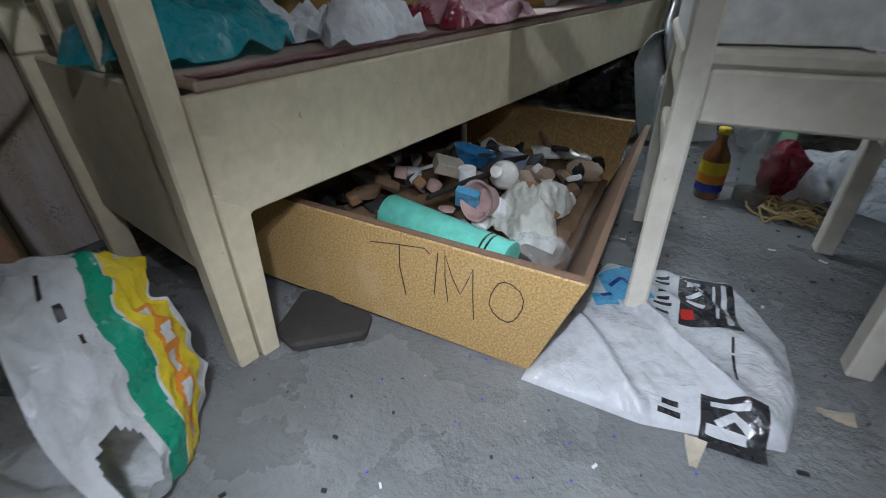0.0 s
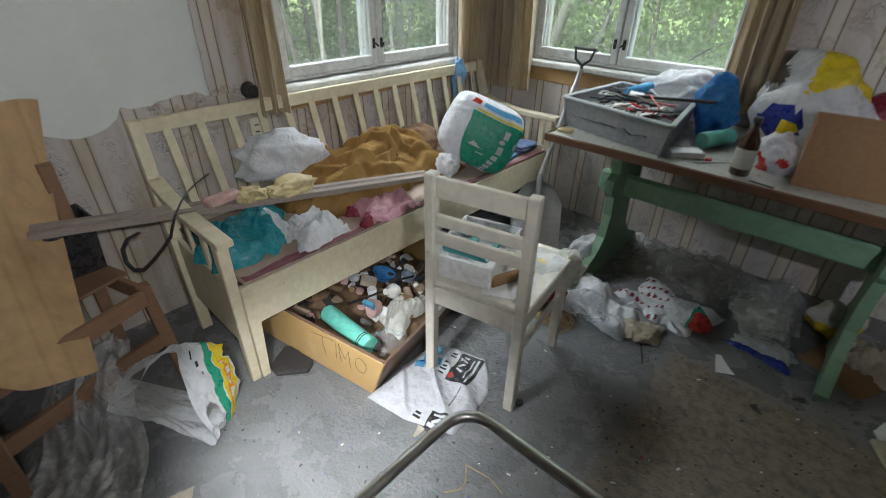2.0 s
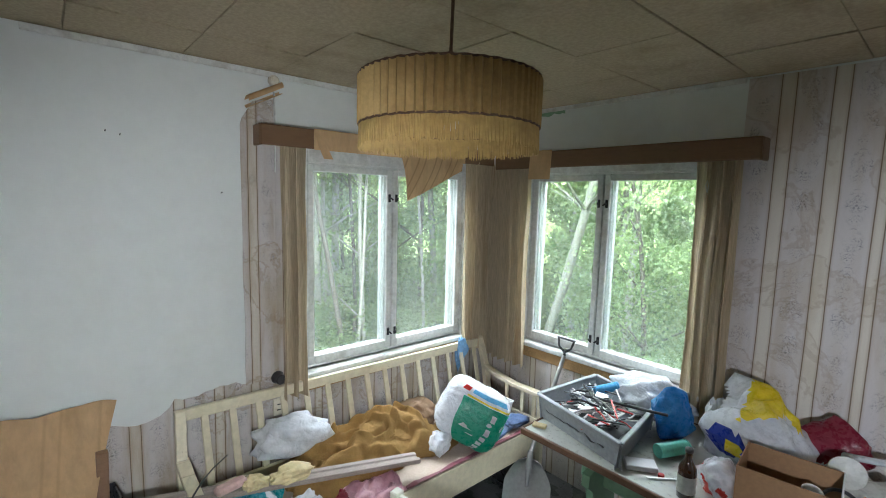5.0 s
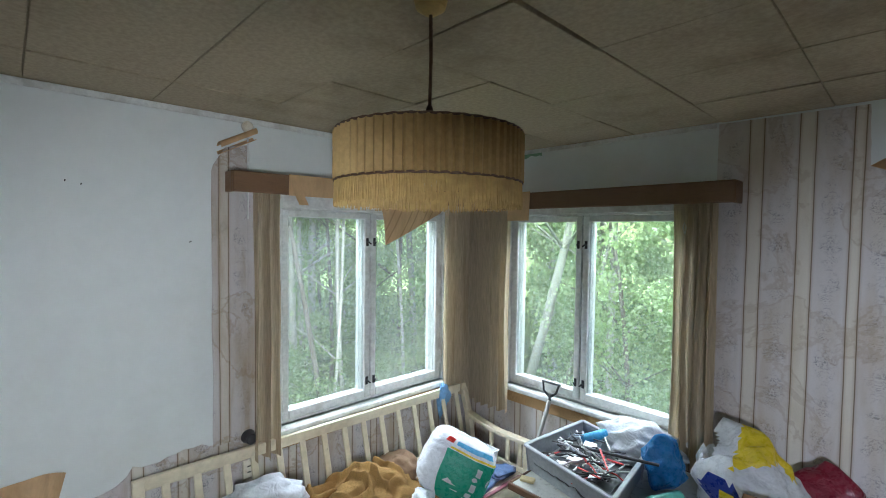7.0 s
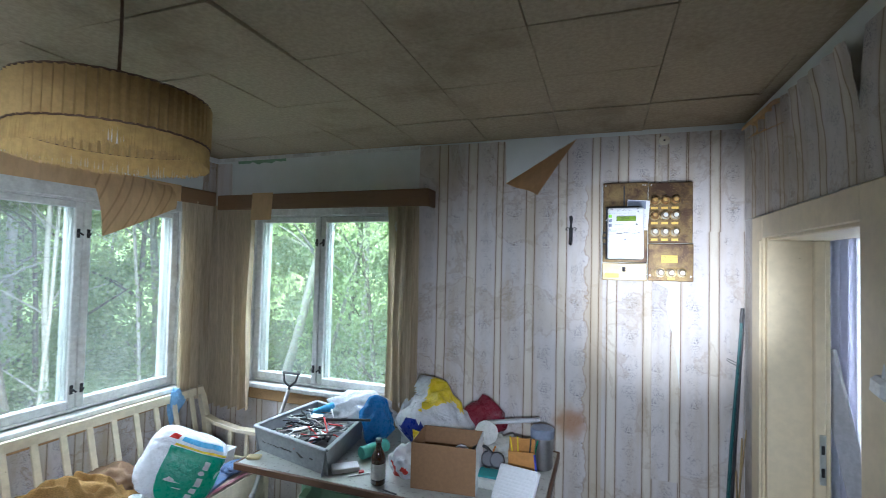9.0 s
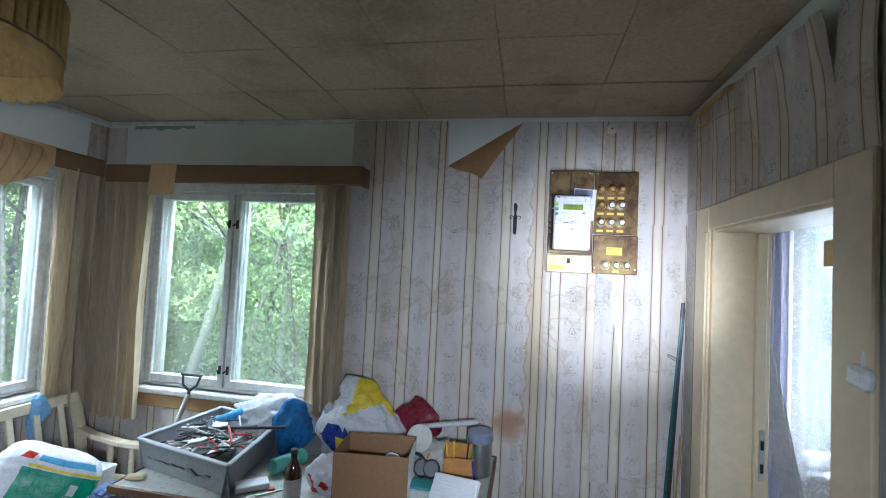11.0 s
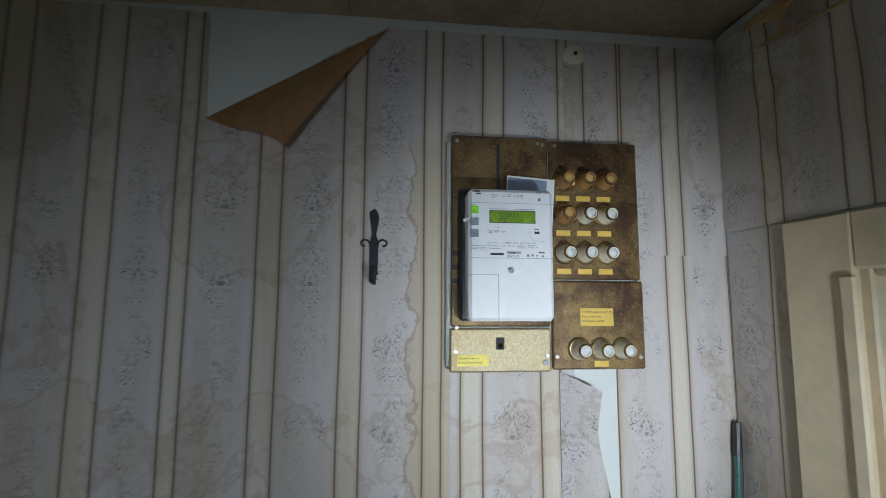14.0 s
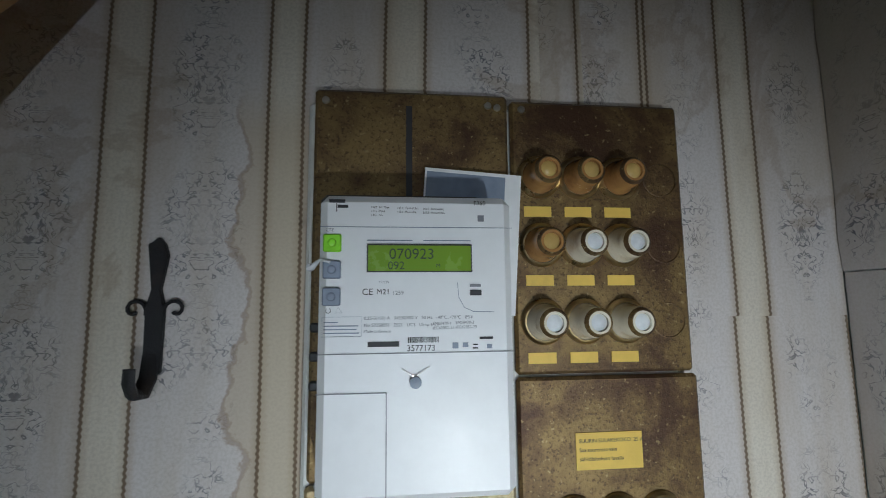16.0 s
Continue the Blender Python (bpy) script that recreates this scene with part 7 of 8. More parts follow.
for x, y, w, h in ((-0.02, 0.04, 0.022, 0.008), (-0.02, 0.06, 0.03, 0.007), (-0.02, 0.075, 0.02, 0.008), (-0.018, 0.095, 0.022, 0.008), (-0.02, 0.15, 0.026, 0.008), (-0.02, 0.165, 0.022, 0.008), (0.0, -0.17, 0.03, 0.008), (0.0, -0.155, 0.022, 0.009), (0.085, -0.06, 0.004, 0.06), (0.085, -0.01, 0.004, 0.03)):
    sack_print(x, y, w, h, "bag_black")
single("rubber_piece", Shape().prism([(0.60, -2.0, 0.001), (0.655, -2.10, 0.001), (0.715, -2.105, 0.001), (0.79, -2.01, 0.001), (0.76, -1.965, 0.001), (0.69, -1.975, 0.001), (0.63, -1.965, 0.001)], (0, 0, 0.022), bev=0.006), M["rubber"], "torn piece of black rubber mat on the floor", "mat", smooth=False)


MOUTH = [Vector(p) for p in ((0.656, -2.591, 0.200), (0.644, -2.510, 0.235), (0.606, -2.376, 0.275), (0.732, -2.397, 0.255), (0.812, -2.411, 0.165), (0.864, -2.395, 0.035), (0.746, -2.462, 0.050), (0.690, -2.527, 0.120))]
CLOSED = [Vector(p) for p in ((0.307, -2.525, 0.050), (0.420, -2.469, 0.150), (0.681, -2.286, 0.270), (0.687, -2.239, 0.225), (0.686, -2.229, 0.120), (0.703, -2.263, 0.006), (0.576, -2.350, 0.006), (0.401, -2.454, 0.008))]


def ring_point(ring, v):
    """A smooth closed loop through the points of the ring."""
    n = len(ring)
    k, f = int(v * n) % n, v * n - int(v * n)
    p0, p1, p2, p3 = ring[k - 1], ring[k], ring[(k + 1) % n], ring[(k + 2) % n]
    return p1 + 0.5 * f * (p2 - p0 + f * (2 * p0 - 5 * p1 + 4 * p2 - p3 + f * (3 * p1 - p0 - 3 * p2 + p3)))


def carrier(u, v):
    """A slack carrier bag lying on its side: u from the open mouth to the closed end, v round it."""
    a, b = ring_point(MOUTH, v % 1), ring_point(CLOSED, v % 1)
    p = a.lerp(b, u)
    mid = Vector((0.70, -2.40, 0.13))
    swell = math.sin(3.14159 * u)
    f = 0.10 * swell
    p = mid + (p - mid) * (1 + f * 0.5)
    fold = 0.034 * (0.2 - abs(noise.noise(Vector((u * 2.2 + v * 3, v * 9, 4))))) + 0.016 * (0.25 - abs(noise.noise(Vector((u * 6 - v * 5, v * 17, 9)))))
    p += (p - mid).normalized() * fold
    p.z = max(0.003, p.z)
    return p


cb2 = thing("carrier_bag", "slack white carrier bag with green and yellow print, mouth open", "carrier bag", (0.62, -2.40, 0))
cs = Shape().sheet(carrier, 70, 150, 0)
gone = []
for i, f in enumerate(list(cs.bm.faces)):
    u, v = (i // 150) / 70, (i % 150) / 150
    if ((u - 0.22) / 0.13) ** 2 + ((v - 0.545) / 0.036) ** 2 < 1 or ((u - 0.15) / 0.10) ** 2 + ((v - 0.135) / 0.030) ** 2 < 1:
        gone.append(f)
    if 0.27 < v < 0.64:
        q = u + 0.35 * (v - 0.45)
        if 0.44 < q < 0.60:
            f.material_index = 1
        elif 0.615 < q < 0.95:
            f.material_index = 3 if (0.70 < q < 0.82 and 0.40 < v < 0.60) else 2
            if 0.73 < q < 0.79 and 0.40 < v < 0.60 and int(v * 75) % 3:
                f.material_index = 0
bmesh.ops.delete(cs.bm, geom=gone, context="FACES")
part("bag", cs, [M["bag_white"], M["bag_green"], M["bag_yellow"], M["bag_orange"]], cb2, smooth=True, sharp=False)
for u0, v0, du, dv in ((0.30, 0.36, 0.05, 0.022), (0.24, 0.315, 0.03, 0.03), (0.34, 0.41, 0.03, 0.012)):
    part("printed_mark", Shape().sheet(lambda u, v: carrier(u0 + du * u, v0 + dv * v) + Vector((0.0012, -0.0006, 0.0016)), 5, 5, 0), M["bag_black"], cb2)


def draped_film(u, v):
    """Clear sheeting slipping from the chair down over the floor."""
    top = Vector((0.42, -2.45, 0.27)).lerp(Vector((0.27, -2.62, 0.24)), v)
    low = Vector((0.87, -2.63, 0.006)).lerp(Vector((0.64, -2.95, 0.006)), v)
    p = top.lerp(low, u)
    p.z = top.z * (1 - u) ** 1.4 * 0.95 + 0.10 * math.sin(3.14159 * min(1, u * 1.25)) * math.sin(3.14159 * v) + 0.006
    side = Vector((-0.55, -0.83, 0)) * (0.06 * noise.noise(Vector((u * 2.2, 3, 0))))
    f = abs(noise.noise(Vector((u * 2.0 + v * 1.0, v * 4.5, 3)))), abs(noise.noise(Vector((u * 6 - v * 2, v * 9, 8))))
    p += side + Vector((0.35, 0.2, 0.9)) * (0.13 * (0.24 - f[0]) + 0.05 * (0.25 - f[1])) * (0.35 + 0.65 * math.sin(3.14159 * v) ** 0.5)
    p.z = max(0.003, p.z)
    return p


M["sheeting"] = clear_film("slippery_clear_sheeting", (0.80, 0.80, 0.79), 0.30, 0.12, 12.0)
single("plastic_sheet", Shape().sheet(draped_film, 70, 60, 0), M["sheeting"], "crumpled clear plastic sheeting spilling over the floor", "plastic sheet", sharp=False)
slab = thing("appliance_door", "white enamelled appliance door with grey inner face, leaning on its edge", "door", m=Matrix.Translation((0.655, -2.92, 0)) @ pose(0, 0, 0, -5, 1.5, -22))
part("enamel_shell", Shape().span((-0.045, -0.52, 0.002), (0.0, 0.0, 0.60), bev=0.008), M["white_plastic"], slab)
part("inner_face", Shape().span((0.006, -0.50, 0.03), (0.014, -0.02, 0.58), bev=0.004), M["grey_crate"], slab, "dull grey inner liner")
part("gasket", Shape().span((0.0005, -0.51, 0.016), (0.0055, -0.010, 0.59), bev=0.001), M["rubber"], slab, "black rubber gasket")

# peeled wallpaper hanging off the west wall
def hanging(u, v):
    a = Vector((0.03, -2.375 - 0.78 * u, 0.985 + 0.02 * u))
    b = Vector((0.635, -2.57 - 0.58 * u, 0.325 + 0.07 * noise.noise(Vector((u * 4, 0, 2))) + 0.30 * u))
    p = a.lerp(b, v)
    p.x -= 0.13 * math.sin(3.14 * v) + 0.02 * math.sin(u * 14 + v * 2)
    p.x += 0.030 * (0.2 - abs(noise.noise(Vector((u * 3.5 + v * 0.8, v * 1.2, 8)))))
    p.z -= 0.02 * math.sin(3.14 * v) + 0.02 * noise.noise(Vector((u * 6, v * 4, 1)))
    return p


single("wallpaper_sheet", Shape().sheet(hanging, 40, 40, 0.0015), M["sheet_back"], "big sheet of wallpaper peeled down, brown back outward", "wallpaper")
oc = thing("wooden_chair_frame", "broken red-brown wooden chair frame by the wall", "chair", (0.5, -2.62, 0))
for a, b in (((0.62, -2.86, 0), (0.60, -2.84, 0.43)), ((0.42, -2.34, 0), (0.42, -2.36, 0.43)), ((0.14, -2.46, 0), (0.10, -2.44, 0.80)), ((0.30, -2.95, 0), (0.26, -2.93, 0.43))):
    part("leg", Shape().beam(a, b, 0.042, 0.042, up=(0, 1, 0)), M["red_wood"], oc)
for a, b in (((0.60, -2.82, 0.39), (0.44, -2.37, 0.39)), ((0.42, -2.36, 0.39), (0.14, -2.45, 0.39)), ((0.60, -2.84, 0.20), (0.44, -2.37, 0.20)), ((0.12, -2.47, 0.39), (0.28, -2.91, 0.39))):
    part("rail", Shape().beam(a, b, 0.022, 0.06), M["red_wood"], oc)
bn = thing("bin", "dark plastic bin behind the hanging wallpaper", "bin", (0.15, -2.47, 0.41))
part("body", Shape().lathe([(0.085, 0.425), (0.105, 0.62), (0.11, 0.622), (0.11, 0.63), (0.10, 0.63), (0.08, 0.44)], 4, Matrix.Translation((0.145, -2.47, 0)) @ pose(0, 0, 0, 0, 0, 50)), M["bag_black"], bn)
part("lid", Shape().box((0.20, -2.50, 0.418), (0.26, 0.20, 0.012), rot=(0, 0, 18), bev=0.003), M["red_wood"], bn)

# tubular stool
tf = thing("tubular_stool", "bent steel tube frame of a stool without seat", "stool", (1.86, -2.3, 0))
corner = [(1.612 + 0.07 * (1 - math.cos(a)), -2.052 - 0.07 * (1 - math.sin(a)), 0.55) for a in [k * math.pi / 12 for k in range(7)]]
loop = [(1.625, -2.56, 0.02), (1.618, -2.54, 0.30), (1.614, -2.50, 0.49), (1.612, -2.44, 0.545), (1.611, -2.3, 0.55)] + corner + [(1.95, -2.05, 0.55), (2.04, -2.052, 0.545), (2.09, -2.056, 0.49), (2.10, -2.06, 0.30), (2.10, -2.065, 0.02)]
part("rim_tube", Shape().tube(loop, 0.0125, 12), M["steel"], tf, smooth=True)
part("cross_tube", Shape().tube([(1.618, -2.54, 0.30), (1.85, -2.34, 0.29), (2.10, -2.06, 0.30)], 0.009, 10), M["steel"], tf, smooth=True)
part("rear_leg", Shape().tube([(1.85, -2.34, 0.29), (1.95, -2.45, 0.15), (2.02, -2.52, 0.015)], 0.0115, 10), M["steel"], tf, smooth=True)


# ---------- on the table ----------
TZ = 0.7425
cr = thing("crate", "grey plastic crate full of tools and cutlery on the table", "crate", m=pose(1.185, -0.41, TZ, 0, 0, 0))
a0, a1, b0, b1, hh = -0.22, 0.285, -0.27, 0.27, 0.125


def crate_wall(p, q, name="side_panel"):
    lo, hi = Vector(p), Vector(q)
    s = Shape()
    n = Vector((hi.y - lo.y, lo.x - hi.x, 0)).normalized()
    s.prism([lo + n * -0.018 + Vector((0, 0, 0.001)), hi + n * -0.018 + Vector((0, 0, 0.001)), hi + Vector((0, 0, hh)), lo + Vector((0, 0, hh))], n * -0.005, bev=0.0015)
    part(name, s, M["grey_crate"], cr)


corners = [(-0.21, -0.23), (0.32, -0.36), (0.25, 0.13), (-0.16, 0.26)]
for i in range(4):
    p, q = corners[i], corners[(i + 1) % 4]
    crate_wall((p[0], p[1], 0), (q[0], q[1], 0))
rim = Shape()
for i in range(4):
    p, q = corners[i], corners[(i + 1) % 4]
    rim.beam((p[0], p[1], hh + 0.003), (q[0], q[1], hh + 0.003), 0.024, 0.012, bev=0.004)
part("rim", rim, M["grey_crate"], cr)
part("bottom", Shape().prism([(x * 0.9, y * 0.9, 0.001) for x, y in corners], (0, 0, 0.005)), M["grey_crate"], cr)
fillc = Shape().sheet(lambda u, v: (1.185 + (-0.15 + 0.38 * u), -0.41 + (-0.24 + 0.42 * v) - 0.10 * u, TZ + 0.06 + 0.02 * noise.noise(Vector((u * 8, v * 8, 1)))), 20, 20, 0)
tagged(single("rubbish", fillc, M["black_plastic"], "dark layer of small tools filling the crate", "rubbish"), kind="stuff")
rng = random.Random(77)
tools = [("black_plastic", "black handled tool"), ("steel", "steel table knife"), ("steel", "bent steel rod"), ("black_plastic", "black pliers handle"), ("black_plastic", "black cable end"), ("iron", "dark iron file"), ("alu", "dull aluminium spoon"), ("white_plastic", "white plastic handle"), ("black_plastic", "black screwdriver"), ("red_plastic", "red plastic handle"), ("paper", "scrap of printed paper"), ("grey_button", "grey plastic tool")]
for i in range(84):
    k, lab = tools[rng.randrange(len(tools))]
    u, v = rng.uniform(0.05, 0.95), rng.uniform(0.05, 0.95)
    c = Vector((1.185 - 0.13 + 0.36 * u, -0.41 - 0.20 + 0.36 * v - 0.11 * u, TZ + rng.uniform(0.075, 0.15)))
    a, tl = rng.uniform(0, 6.3), rng.uniform(-0.25, 0.25)
    d = Vector((math.cos(a), math.sin(a), tl)) * rng.uniform(0.035, 0.085)
    if k == "paper":
        s = Shape().box(c, (0.06, 0.04, 0.003), rot=(rng.uniform(-30, 30), rng.uniform(-30, 30), rng.uniform(0, 180)), bev=0)
    elif rng.random() < 0.4:
        s = Shape().tube([c - d, c - d * 0.3 + Vector((0, 0, 0.01)), c + d * 0.4, c + d], [0.004, 0.003, 0.006, 0.005], 6)
    else:
        s = Shape().beam(c - d, c + d, rng.uniform(0.005, 0.013), 0.005, bev=0.002)
    single("tool", s, M[k], lab + " in the grey crate", "tool", "tools in the crate")
can("spray_can", (1.14, -0.36, TZ + 0.125), (1.22, -0.26, TZ + 0.155), 0.024, M["bag_cyan"], "blue and white spray can in the crate", "can")
can("long_tool", (1.16, -0.50, TZ + 0.145), (1.55, -0.42, TZ + 0.165), 0.007, M["black_plastic"], "long black tool laid across the crate", "tool")
bag("plastic_bag", (1.37, -0.20, TZ + 0.11), (0.50, 0.26, 0.24), M["bag_white"], "white plastic bag piled against the window", 81, TZ + 0.001, crease=0.55, rot=15)
bag("plastic_bag", (1.522, -0.29, TZ + 0.115), (0.23, 0.20, 0.25), M["bag_blue"], "stuffed blue plastic bag on the table", 82, TZ + 0.001, crease=0.4)
yb = thing("carrier_bag", "white carrier bag with yellow and blue print, full", "carrier bag", (1.76, -0.22, TZ))


def yb_paint(c, n):
    if ((c.x - 1.775) / 0.078) ** 2 + ((c.z - 0.860) / 0.075) ** 2 < 1 and c.y < -0.2:
        return 1 if abs(c.x - 1.805) < 0.034 and abs(c.z - 0.842) < 0.03 else 2
    low_edge = 0.985 + 0.26 * (c.x - 1.82) if c.x < 1.943 else 1.018 - 0.92 * (c.x - 1.943)
    return 1 if c.x > 1.815 and c.z > low_edge else 0


ybs = Shape().lump((1.855, -0.22, TZ + 0.125), (0.50, 0.32, 0.52), 83, 0.2, 0.4, 5, floor=TZ + 0.001)
hole = [f for f in ybs.bm.faces if ((f.calc_center_median().x - 1.695) / 0.042) ** 2 + ((f.calc_center_median().z - 1.005) / 0.045) ** 2 < 1]
bmesh.ops.delete(ybs.bm, geom=hole, context="FACES")
part("bag", ybs, [M["bag_white"], M["bag_yellow"], M["bag_navy"]], yb, smooth=True, sharp=False, paint=yb_paint)
bag("plastic_bag", (2.09, -0.12, TZ + 0.12), (0.30, 0.20, 0.27), [M["bag_maroon"], M["bag_white"]], "stuffed wine-red plastic bag on the table", 84, TZ + 0.001, crease=0.4, paint=lambda c, n: 1 if c.z < TZ + 0.10 else 0)
can("tin", (1.56, -0.53, TZ + 0.034), (1.63, -0.38, TZ + 0.034), 0.033, M["mint"], "mint green cardboard tube lying on the table", "tube")
bottle(1.755, -0.72, TZ, 0.034, 0.205, M["brown_glass"], "dark glass medicine bottle with pale label", [(0.14, 0.48, M["bag_cream"])], M["black_plastic"])
bag("plastic_bag", (1.83, -0.58, TZ + 0.06), (0.17, 0.20, 0.15), [M["bag_white"], M["bag_red"]], "small white bag with red print on the table", 85, TZ + 0.001, crease=0.5, paint=lambda c, n: 1 if noise.noise(Vector((c.x * 13, c.y * 13, c.z * 13))) > 0.33 else 0)
box_m = pose(2.045, -0.575, TZ, 0, 0, 6)
bxx = thing("cardboard_box", "open brown cardboard box on the table", "box", m=box_m)
w, d, h, t = 0.148, 0.115, 0.205, 0.004
for nme, a, b in (("front", (-w, -d, 0.001), (w, -d + t, h)), ("back", (-w, d - t, 0.001), (w, d, h)), ("side", (-w, -d + t, 0.001), (-w + t, d - t, h)), ("side", (w - t, -d + t, 0.001), (w, d - t, h)), ("bottom", (-w + t, -d + t, 0.001), (w - t, d - t, 0.005))):
    part(nme, Shape().span(a, b, bev=0.001), M["paper"] if (nme == "side" and a[0] > 0) else M["cardboard"], bxx)
single("white_cup", Shape().lathe([(0.026, 0), (0.034, 0.06), (0.031, 0.06), (0.022, 0.004)], 20, Matrix.Translation((2.10, -0.555, TZ + 0.10)) @ pose(0, 0, 0, 25, 15, 0)), M["white_plastic"], "white plastic cup in the cardboard box", "cup")
single("plastic_disc", Shape().lathe([(0.055, 0), (0.058, 0.004), (0.058, 0.012), (0.05, 0.014)], 24, Matrix.Translation((2.175, -0.36, TZ + 0.17)) @ pose(0, 0, 0, 78, 0, 10)), M["bag_cream"], "pale round plastic disc standing on edge", "disc")
bag("plastic_bag", (2.22, -0.30, TZ + 0.06), (0.24, 0.20, 0.16), M["bag_cream"], "milky plastic bag on the table", 86, TZ + 0.001)
single("wrapped_stick", Shape().beam((2.14, -0.22, TZ + 0.17), (2.42, -0.20, TZ + 0.215), 0.03, 0.02, bev=0.006), M["bag_white"], "white wrapped stick across the clutter", "stick")
hp = thing("headphones", "black headphones lying on the table", "headphones", (2.23, -0.50, TZ))
part("band", Shape().tube([(2.18 + 0.055 * math.cos(a), -0.49 + 0.02 * math.sin(a), TZ + 0.095 + 0.05 * math.sin(a)) for a in [k * 0.33 for k in range(17)]], 0.009, 8, flat=0.5), M["black_plastic"], hp, smooth=True)
for x in (2.215, 2.255):
    part("ear_cup", Shape().lathe([(0.01, 0), (0.036, 0.006), (0.038, 0.02), (0.03, 0.03), (0.01, 0.03)], 18, Matrix.Translation((x, -0.47, TZ + 0.085)) @ pose(0, 0, 0, 60, 20, 0)), M["black_plastic"], hp, smooth=True)
tubx = thing("margarine_tub", "pale green food tub with a dark lid", "tub", (2.24, -0.55, TZ))
part("tub", Shape().box((2.24, -0.56, TZ + 0.028), (0.10, 0.08, 0.054), bev=0.01), M["bag_cream"], tubx)
part("lid", Shape().box((2.24, -0.56, TZ + 0.061), (0.108, 0.088, 0.010), bev=0.004), M["teal_plastic"], tubx)
pb = thing("pencil_box", "orange wooden box holding pencils", "box", m=pose(2.36, -0.40, TZ, 0, 0, 8))
w, d, h, t = 0.062, 0.05, 0.135, 0.006
for a, b in (((-w, -d, 0.001), (w, -d + t, h)), ((-w, d - t, 0.001), (w, d, h + 0.03)), ((-w, -d + t, 0.001), (-w + t, d - t, h)), ((w - t, -d + t, 0.001), (w, d - t, h))):
    part("side_panel", Shape().span(a, b, bev=0.002), M["orange_wood"], pb)
for i, (x, y, k) in enumerate(((-0.03, 0.0, "yellow_plastic"), (-0.015, 0.01, "yellow_plastic"), (0.03, 0.015, "black_plastic"), (0.045, -0.01, "bag_green"))):
    p = Vector((2.36 + x, -0.40 + y, TZ + 0.03))
    single("pencil", Shape().tube([p, p + Vector((-0.03 + 0.02 * i, 0.01, 0.15))], [0.0042, 0.0042], 6), M[k], "pencil standing in the orange box", "pencil", "pencils")
single("blue_pen", Shape().tube([(2.45, -0.50, TZ + 0.02), (2.43, -0.47, TZ + 0.14)], 0.005, 8), M["blue_pen"], "blue pen leaning on the box", "pen")
single("orange_pencil", Shape().tube([(2.19, -0.50, TZ + 0.01), (2.24, -0.44, TZ + 0.14)], 0.0045, 6), M["bag_orange"], "orange pencil leaning upright", "pencil", "pencils")
tin = thing("container", "grey metal container at the table end", "container", (2.45, -0.28, TZ))
part("body", Shape().lathe([(0.05, TZ + 0.001), (0.055, TZ + 0.01), (0.055, TZ + 0.15), (0.058, TZ + 0.152), (0.058, TZ + 0.19), (0.05, TZ + 0.195)], 24, Matrix.Translation((2.44, -0.26, 0))), M["alu"], tin, smooth=True)
part("lid", Shape().lathe([(0.0595, TZ + 0.155), (0.0595, TZ + 0.192), (0.052, TZ + 0.199)], 24, Matrix.Translation((2.44, -0.26, 0))), M["grey_button"], tin, smooth=True)
wb = thing("white_carton", "white polystyrene slab leaning at the table end", "slab", m=pose(2.37, -0.655, TZ + 0.075, 55, -8, -28))
part("slab", Shape().span((-0.105, -0.075, -0.022), (0.105, 0.075, 0.0), bev=0.004), M["paper"], wb)
for i in range(10):
    part("rib", Shape().span((-0.098, -0.066 + i * 0.0135, 0.0002), (0.098, -0.060 + i * 0.0135, 0.0035), bev=0.001), M["paper"], wb)
single("crown_cork", Shape().lathe([(0.013, 0), (0.013, 0.011), (0.011, 0.012)], 16, Matrix.Translation((1.635, -0.66, TZ + 0.0005))), M["red_plastic"], "red bottle cap on the table", "cap")
single("carton", Shape().box((1.545, -0.66, TZ + 0.012), (0.13, 0.075, 0.022), rot=(0, 0, 38), bev=0.003), [M["paper"]], "flat white printed packet by the crate", "packet", smooth=False)
single("knife", Shape().beam((1.60, -0.72, TZ + 0.004), (1.72, -0.60, TZ + 0.004), 0.012, 0.004), M["steel"], "thin metal rod on the table", "tool")
single("knife", Shape().beam((1.80, -0.77, TZ + 0.004), (1.88, -0.785, TZ + 0.004), 0.01, 0.004), M["black_plastic"], "black pen on the table edge", "pen")
single("sponge", Shape().box((1.05, -0.72, TZ + 0.008), (0.07, 0.04, 0.015), rot=(0, 0, 20), bev=0.004), M["cream_rag"], "cream scrap on the table corner", "scrap")

# ---------- scoop shovel ----------
sh = thing("scoop_shovel", "aluminium grain scoop with a metal shaft and grip handle", "shovel", (0.86, -0.50, 0))


def scoop(u, v):
    top, bot = Vector((0.775, -0.42, 0.325)), Vector((0.93, -0.66, 0.012))
    c = top.lerp(bot, v)
    side = Vector((0.80, 0.52, 0)).normalized()
    wide = 0.135 * min(1, 0.16 + (v * 3.2) ** 0.5 * 0.84) * (1 - 0.25 * max(0, v - 0.75) * 4 * max(0, v - 0.75))
    n = Vector((0.45, -0.70, 0.50)).normalized()
    k = (u - 0.5) * 2
    return c + side * wide * k - n * (0.045 * (1 - k * k)) + n * 0.03


